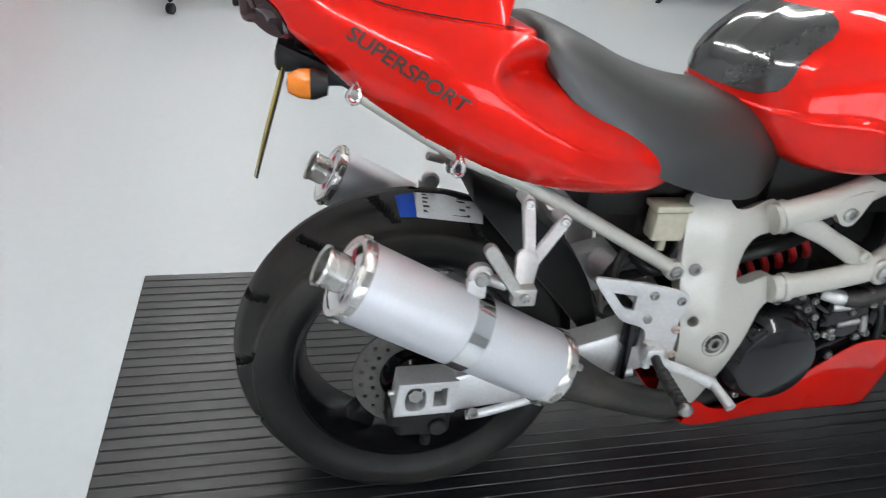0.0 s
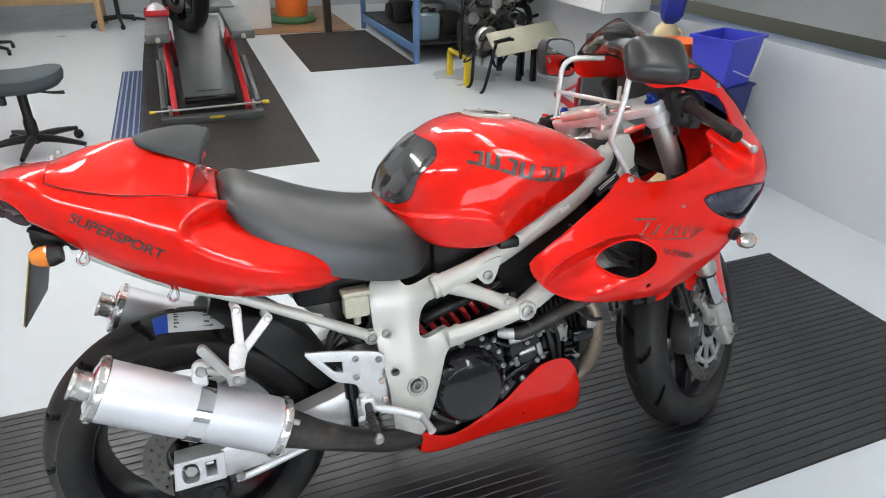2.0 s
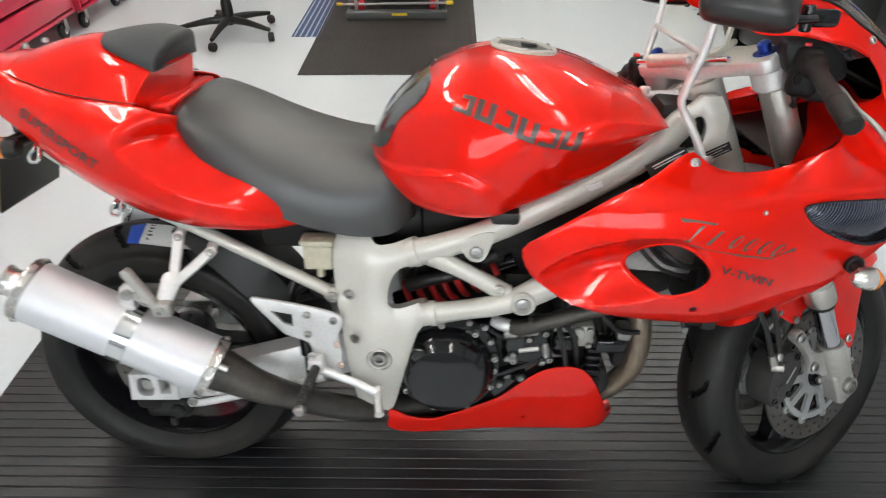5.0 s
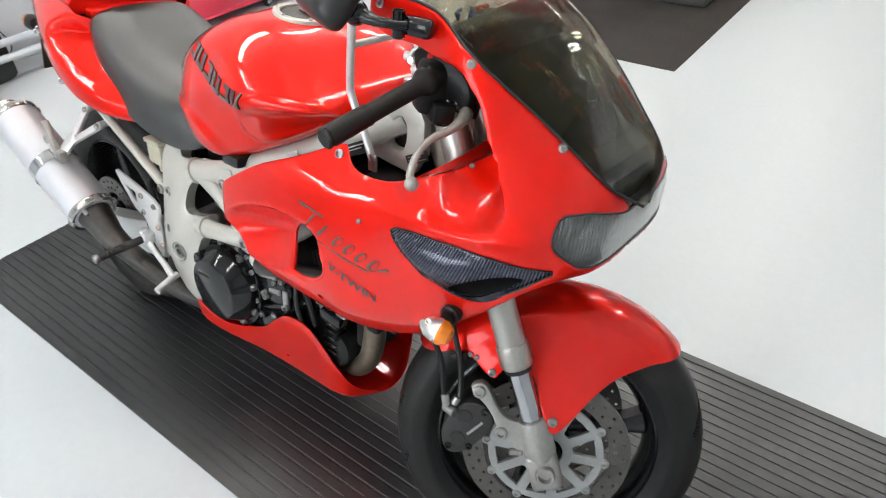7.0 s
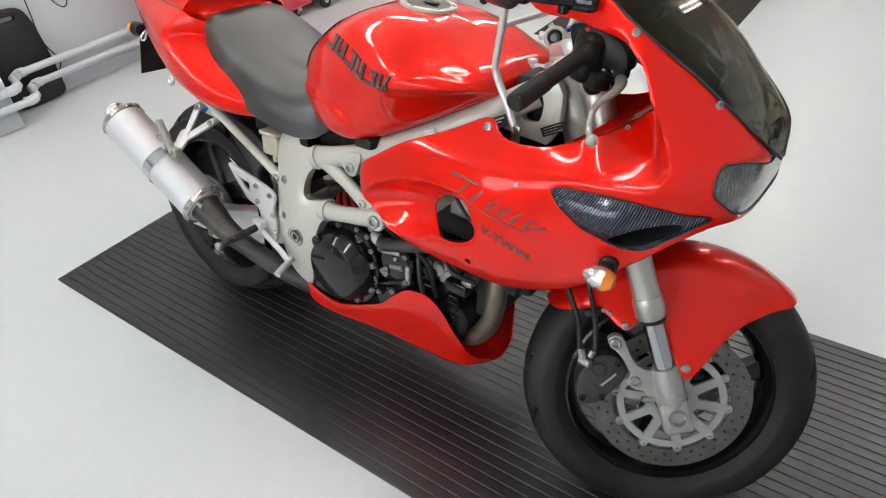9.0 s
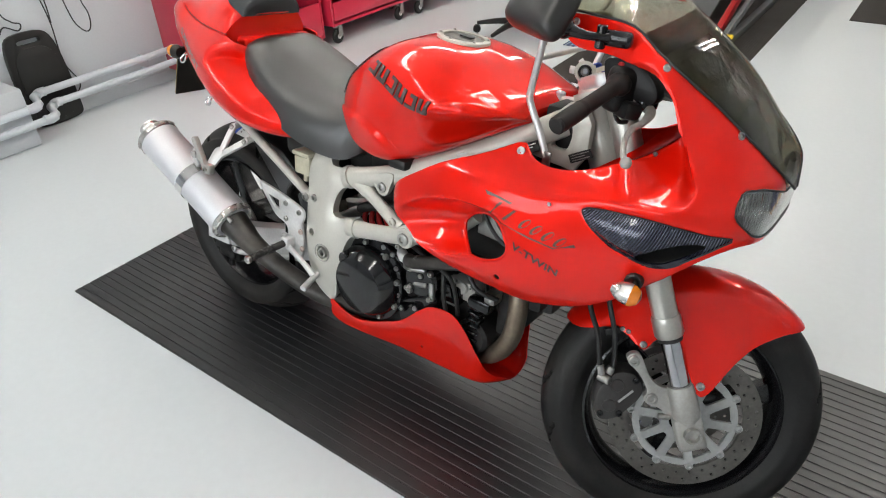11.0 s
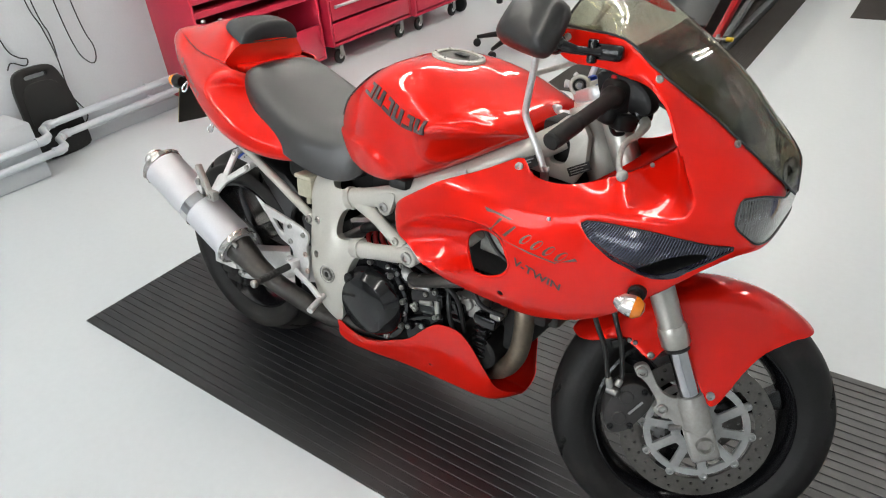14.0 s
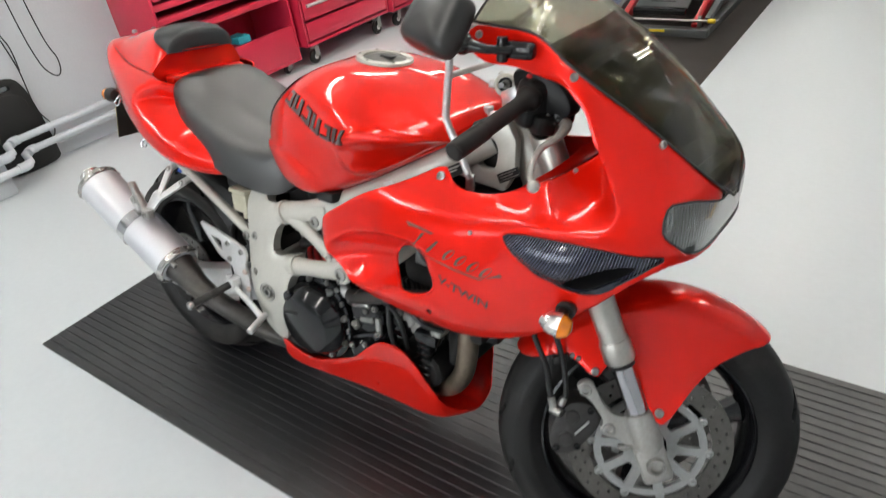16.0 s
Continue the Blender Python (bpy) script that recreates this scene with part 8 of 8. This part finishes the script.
part("push_bar", tube([(0.34, 0.30, 0.47), (0.55, 0.33, 0.50)], 0.014, 10), BLACK_METAL, cart)


# ---------------------------------------------------------------- crates, jugs and the cabinet by the east wall
def crate(z, yaw, label):
    c = thing("plastic_crate", label, "crate", Matrix.Translation((3.275, 1.775, z)) @ pose(0, 0, 0, 0, 0, yaw), "stacked blue crates")
    def ring(w, d, zz):
        return [(0.88 * x, 0.88 * y, zz) for x, y in ((-w, -d), (w, -d), (w, d), (-w, d))]
    bm = loft([ring(0.142, 0.100, 0.0), ring(0.168, 0.124, 0.222), ring(0.183, 0.139, 0.224), ring(0.183, 0.139, 0.240), ring(0.166, 0.122, 0.240), ring(0.138, 0.096, 0.010)])
    part("tub", bm, CRATE_BLUE, c, smooth=20)
    part("bail", tube([(0.132, -0.121, 0.190), (0.09, -0.132, 0.13), (0.04, -0.139, 0.065), (0.0, -0.141, 0.055), (-0.06, -0.137, 0.075), (-0.13, -0.128, 0.10)], 0.0028, 8, 30), ALU, c, "wire carrying handle")
    return c


crate(0.562, 18, "deep blue plastic crate with a wire handle")
solo("storage_bin", turned(loft([[(0.88 * w * a, 0.88 * d * b, z) for a, b in ((-1, -1), (1, -1), (1, 1), (-1, 1))] for w, d, z in ((0.135, 0.095, 0.0), (0.165, 0.120, 0.545), (0.175, 0.13, 0.547), (0.175, 0.13, 0.56))]), Matrix.Translation((3.275, 1.775, 0.001)) @ pose(0, 0, 0, 0, 0, 14)), SHADED_BLUE, "tall blue plastic bin below the crate, coloured as in shade", "bin", smooth=20)
solo("cupboard", join(block((0.30, 1.05, 0.04), (3.43, 2.53, 0.56), 0.004), block((0.30, 0.03, 0.54), (3.43, 2.05, 0.27), 0.004), block((0.30, 0.03, 0.54), (3.43, 3.04, 0.27), 0.004), block((0.02, 0.9, 0.54), (3.57, 2.58, 0.27), 0)), LIFT_GREY, "low grey bench against the wall", "bench")
solo("oil_drum", revolve([(0, 0.001), (0.10, 0.001), (0.102, 0.01), (0.10, 0.2), (0.103, 0.205), (0.10, 0.21), (0.10, 0.40), (0.103, 0.405), (0.10, 0.41), (0.102, 0.59), (0.09, 0.60), (0, 0.60)], 32, "z"), SHADED_BLUE, "slim dark blue oil drum below the funnel", "drum", Matrix.Translation((3.205, 2.045, 0)))
funnel = thing("funnel", "orange plastic funnel standing on the drum", "funnel", Matrix.Translation((3.205, 2.045, 0.6015)))
part("cone", revolve([(0.04, 0.0), (0.085, 0.05), (0.105, 0.10), (0.11, 0.125), (0.105, 0.125), (0.10, 0.10), (0.08, 0.052), (0.035, 0.003), (0.04, 0.0)], 32, "z"), ORANGE, funnel)
part("spout", revolve([(0.02, 0.0), (0.045, 0.001), (0.045, 0.012), (0.02, 0.012), (0.02, 0.0)], 20, "z"), ORANGE, funnel)
jug = thing("plastic_jug", "cream translucent plastic jug on the bench", "jug", Matrix.Translation((3.37, 2.36, 0.5805)) @ pose(0, 0, 0, 0, 0, -60))
JUG = surface("cream_jug_plastic", (0.50, 0.41, 0.22), 0.4)
part("body", loft([[(w * math.cos(a) * (1 if abs(math.cos(a)) < 0.8 else 0.97), w * 0.75 * math.sin(a), z) for a in (2 * math.pi * k / 24 for k in range(24))] for w, z in ((0.075, 0), (0.085, 0.01), (0.085, 0.10), (0.065, 0.15), (0.045, 0.17), (0.04, 0.18))]), JUG, jug)
part("grip", tube([(0.070, 0, 0.02), (0.105, 0, 0.04), (0.105, 0, 0.11), (0.062, 0, 0.15)], 0.011, 8, 14), JUG, jug)
can2 = thing("blue_canister", "blue plastic canister draining into the cream jug", "canister", Matrix.Translation((3.37, 2.355, 0.755)) @ pose(0, 0, 0, 14, 0, -30))
part("body", loft([[(w * a, d * b, z) for a, b in ((-1, -0.7), (-0.7, -1), (0.7, -1), (1, -0.7), (1, 0.7), (0.7, 1), (-0.7, 1), (-1, 0.7))] for w, d, z in ((0.028, 0.028, 0.006), (0.05, 0.05, 0.03), (0.062, 0.075, 0.07), (0.065, 0.08, 0.26), (0.055, 0.07, 0.28))]), surface("blue_canister_plastic", (0.018, 0.035, 0.26), 0.4), can2)
part("handle", rod((0.03, -0.05, 0.270), (0.05, -0.19, 0.250), 0.014, 12, 0.003), BLACK_PLASTIC, can2)
for q in (-0.02, 0.02):
    part("pipe", tube([(q, 0.07, 0.10), (q - 0.02, 0.11, 0.16), (q - 0.03, 0.13, 0.24), (q, 0.15, 0.34)], 0.006, 8, 16), ALU, can2)
cab = thing("wall_cabinet", "white enamel wall cabinet with double doors", "cabinet", Matrix.Translation((3.415, 3.40, 0.74)))
part("carcass", block((0.36, 1.15, 0.62), (0, 0, 0.31), 0.006), WHITE_PANEL, cab)
for s in (-1, 1):
    d = part("door", block((0.016, 0.565, 0.60), (-0.19, s * 0.285, 0.31), 0.004), WHITE_PANEL, cab)
    part("knob", rod((-0.198, s * 0.04, 0.12), (-0.215, s * 0.04, 0.12), 0.012, 12, 0.003), ALU, d)
wheel3 = thing("spare_tyre", "black spare tyre hanging beside the cabinet", "tyre", Matrix.Translation((3.46, 4.36, 0.86)) @ pose(0, 0, 0, 0, 0, 90))
part("tyre", revolve([(0.19, -0.05), (0.24, -0.06), (0.28, -0.04), (0.29, 0), (0.28, 0.04), (0.24, 0.06), (0.19, 0.05), (0.19, -0.05)], 48, "y"), RUBBER, wheel3)
part("hook", block((0.03, 0.14, 0.03), (0, -0.07, 0.205), 0.004), STEEL, wheel3)

# flat cardboard on the floor in front of the motorcycle
card = thing("cardboard_box", "flattened brown cardboard box with a white label on the floor", "cardboard", Matrix.Translation((2.90, 1.66, 0)))
part("panel", block((0.42, 1.12, 0.03), (0.21, 0.56, 0.0155), 0.004), CARD, card)
part("flap", turned(block((0.42, 0.26, 0.006), (0.21, 0.13, 0.003), 0.001), Matrix.Translation((0, 0.84, 0.031)) @ pose(0, 0, 0, 3, 0, 0)), CARD, card)
lab = part("label", block((0.10, 0.20, 0.001), (0.075, 1.0, 0.0465), 0), WHITE_FOIL, card, "white paper label with dark bars")
for i in range(3):
    part("bar", block((0.012, 0.12 - 0.02 * i, 0.001), (0.05 + 0.022 * i, 1.01, 0.0475), 0), BLACK_PLASTIC, lab)
part("tape", block((0.05, 0.05, 0.001), (0.30, 1.06, 0.0505), 0), YELLOW, card, "yellow sticker")

# red paddock stand by the wall
pad = thing("paddock_stand", "red tubular paddock stand standing on the floor", "stand", Matrix.Translation((3.42, 3.14, 0)) @ pose(0, 0, 0, 0, 0, -10))
for s in (-1, 1):
    part("upright", tube([(0.09 * s, 0, 0.02), (0.085 * s, 0.02, 0.12), (0.07 * s, 0.03, 0.24)], 0.016, 10, 12), RED_FRAME, pad)
    part("foot", block((0.045, 0.50, 0.035), (0.09 * s, 0.16, 0.0185), 0.006), RED_FRAME, pad)
    part("brace", rod((0.09 * s, 0.36, 0.03), (0.08 * s, 0.02, 0.20), 0.012, 10), RED_FRAME, pad)
part("cross_bar", rod((-0.09, 0.01, 0.10), (0.09, 0.01, 0.10), 0.015, 10), RED_FRAME, pad)
part("top_bar", rod((-0.07, 0.03, 0.235), (0.07, 0.03, 0.235), 0.016, 10), RED_FRAME, pad)

# ---------------------------------------------------------------- far end of the workshop
planks = thing("floor_boards", "worn brown wooden boards in the doorway", "floor boards", Matrix.Translation((1.35, 6.72, 0)), kind="structure")
me_plank = mesh_of(block((1.25, 0.088, 0.01), (0.625, 0.044, 0.006), 0.002, 1), WOOD)
for i in range(20):
    pl = new("plank", me_plank)
    pl.parent = planks
    pl.location = (0, i * 0.09, 0)
solo("door_post", block((0.07, 0.12, 2.1), (2.28, 6.70, 1.05), 0.006), surface("dark_brown_post", (0.03, 0.02, 0.016), 0.5), "dark wooden door post", "post", kind="structure")
fridge = thing("white_panel", "white enamel panel standing on the boards", "panel", Matrix.Translation((1.42, 7.0, 0.0115)) @ pose(0, 0, 0, 0, 0, 10))
part("door", block((0.58, 0.05, 1.5), (0, 0, 0.75), 0.012), WHITE_PANEL, fridge)
part("handle", block((0.02, 0.03, 0.3), (-0.25, -0.038, 1.0), 0.006), ALU, fridge)
cone = thing("orange_bucket", "orange bucket standing on a green round base", "bucket", Matrix.Translation((2.02, 7.45, 0.0115)))
part("base", revolve([(0, 0), (0.27, 0.0), (0.28, 0.03), (0.25, 0.07), (0, 0.07)], 32, "z"), surface("green_plastic", (0.05, 0.14, 0.05), 0.5), cone)
part("bucket", revolve([(0, 0.071), (0.18, 0.071), (0.22, 0.5), (0.235, 0.5), (0.235, 0.53), (0.2, 0.53), (0.17, 0.09), (0, 0.09)], 32, "z"), ORANGE, cone)

desk = thing("wooden_desk", "pale wooden desk at the far wall", "desk", Matrix.Translation((-0.75, 7.7, 0)))
part("top", block((1.5, 0.6, 0.04), (0, 0, 0.73), 0.006), PINE, desk)
part("front_panel", block((1.3, 0.02, 0.42), (0, -0.24, 0.50), 0.004), PINE, desk)
for x in (-0.68, 0.68):
    for y in (-0.24, 0.24):
        part("leg", block((0.06, 0.06, 0.71), (x, y, 0.355), 0.005), PINE, desk)


def office_chair(x, y, yaw, label, material):
    c = thing("office_chair", label, "chair", Matrix.Translation((x, y, 0)) @ pose(0, 0, 0, 0, 0, yaw), "office chairs")
    part("seat", block((0.48, 0.46, 0.09), (0, 0, 0.47), 0.04, 3), material, c)
    part("backrest", block((0.44, 0.07, 0.52), (0, 0.23, 0.80), 0.03, 3), material, c)
    part("column", rod((0, 0, 0.08), (0, 0, 0.43), 0.025, 12), BLACK_PLASTIC, c)
    for i in range(5):
        a = radians(72 * i + 20)
        leg = part("leg", tube([(0, 0, 0.10), (0.3 * math.cos(a), 0.3 * math.sin(a), 0.06)], [0.025, 0.014], 8), BLACK_PLASTIC, c)
        part("castor", rod((0.3 * math.cos(a) - 0.015, 0.3 * math.sin(a), 0.028), (0.3 * math.cos(a) + 0.015, 0.3 * math.sin(a), 0.028), 0.028, 12, 0.005), BLACK_PLASTIC, leg)
    return c


office_chair(-1.05, 6.55, 20, "black fabric office chair on castors", BLACK_PLASTIC)
office_chair(0.1, 7.75, -30, "dark blue office chair on castors", surface("navy_fabric", (0.03, 0.045, 0.09), 0.8))
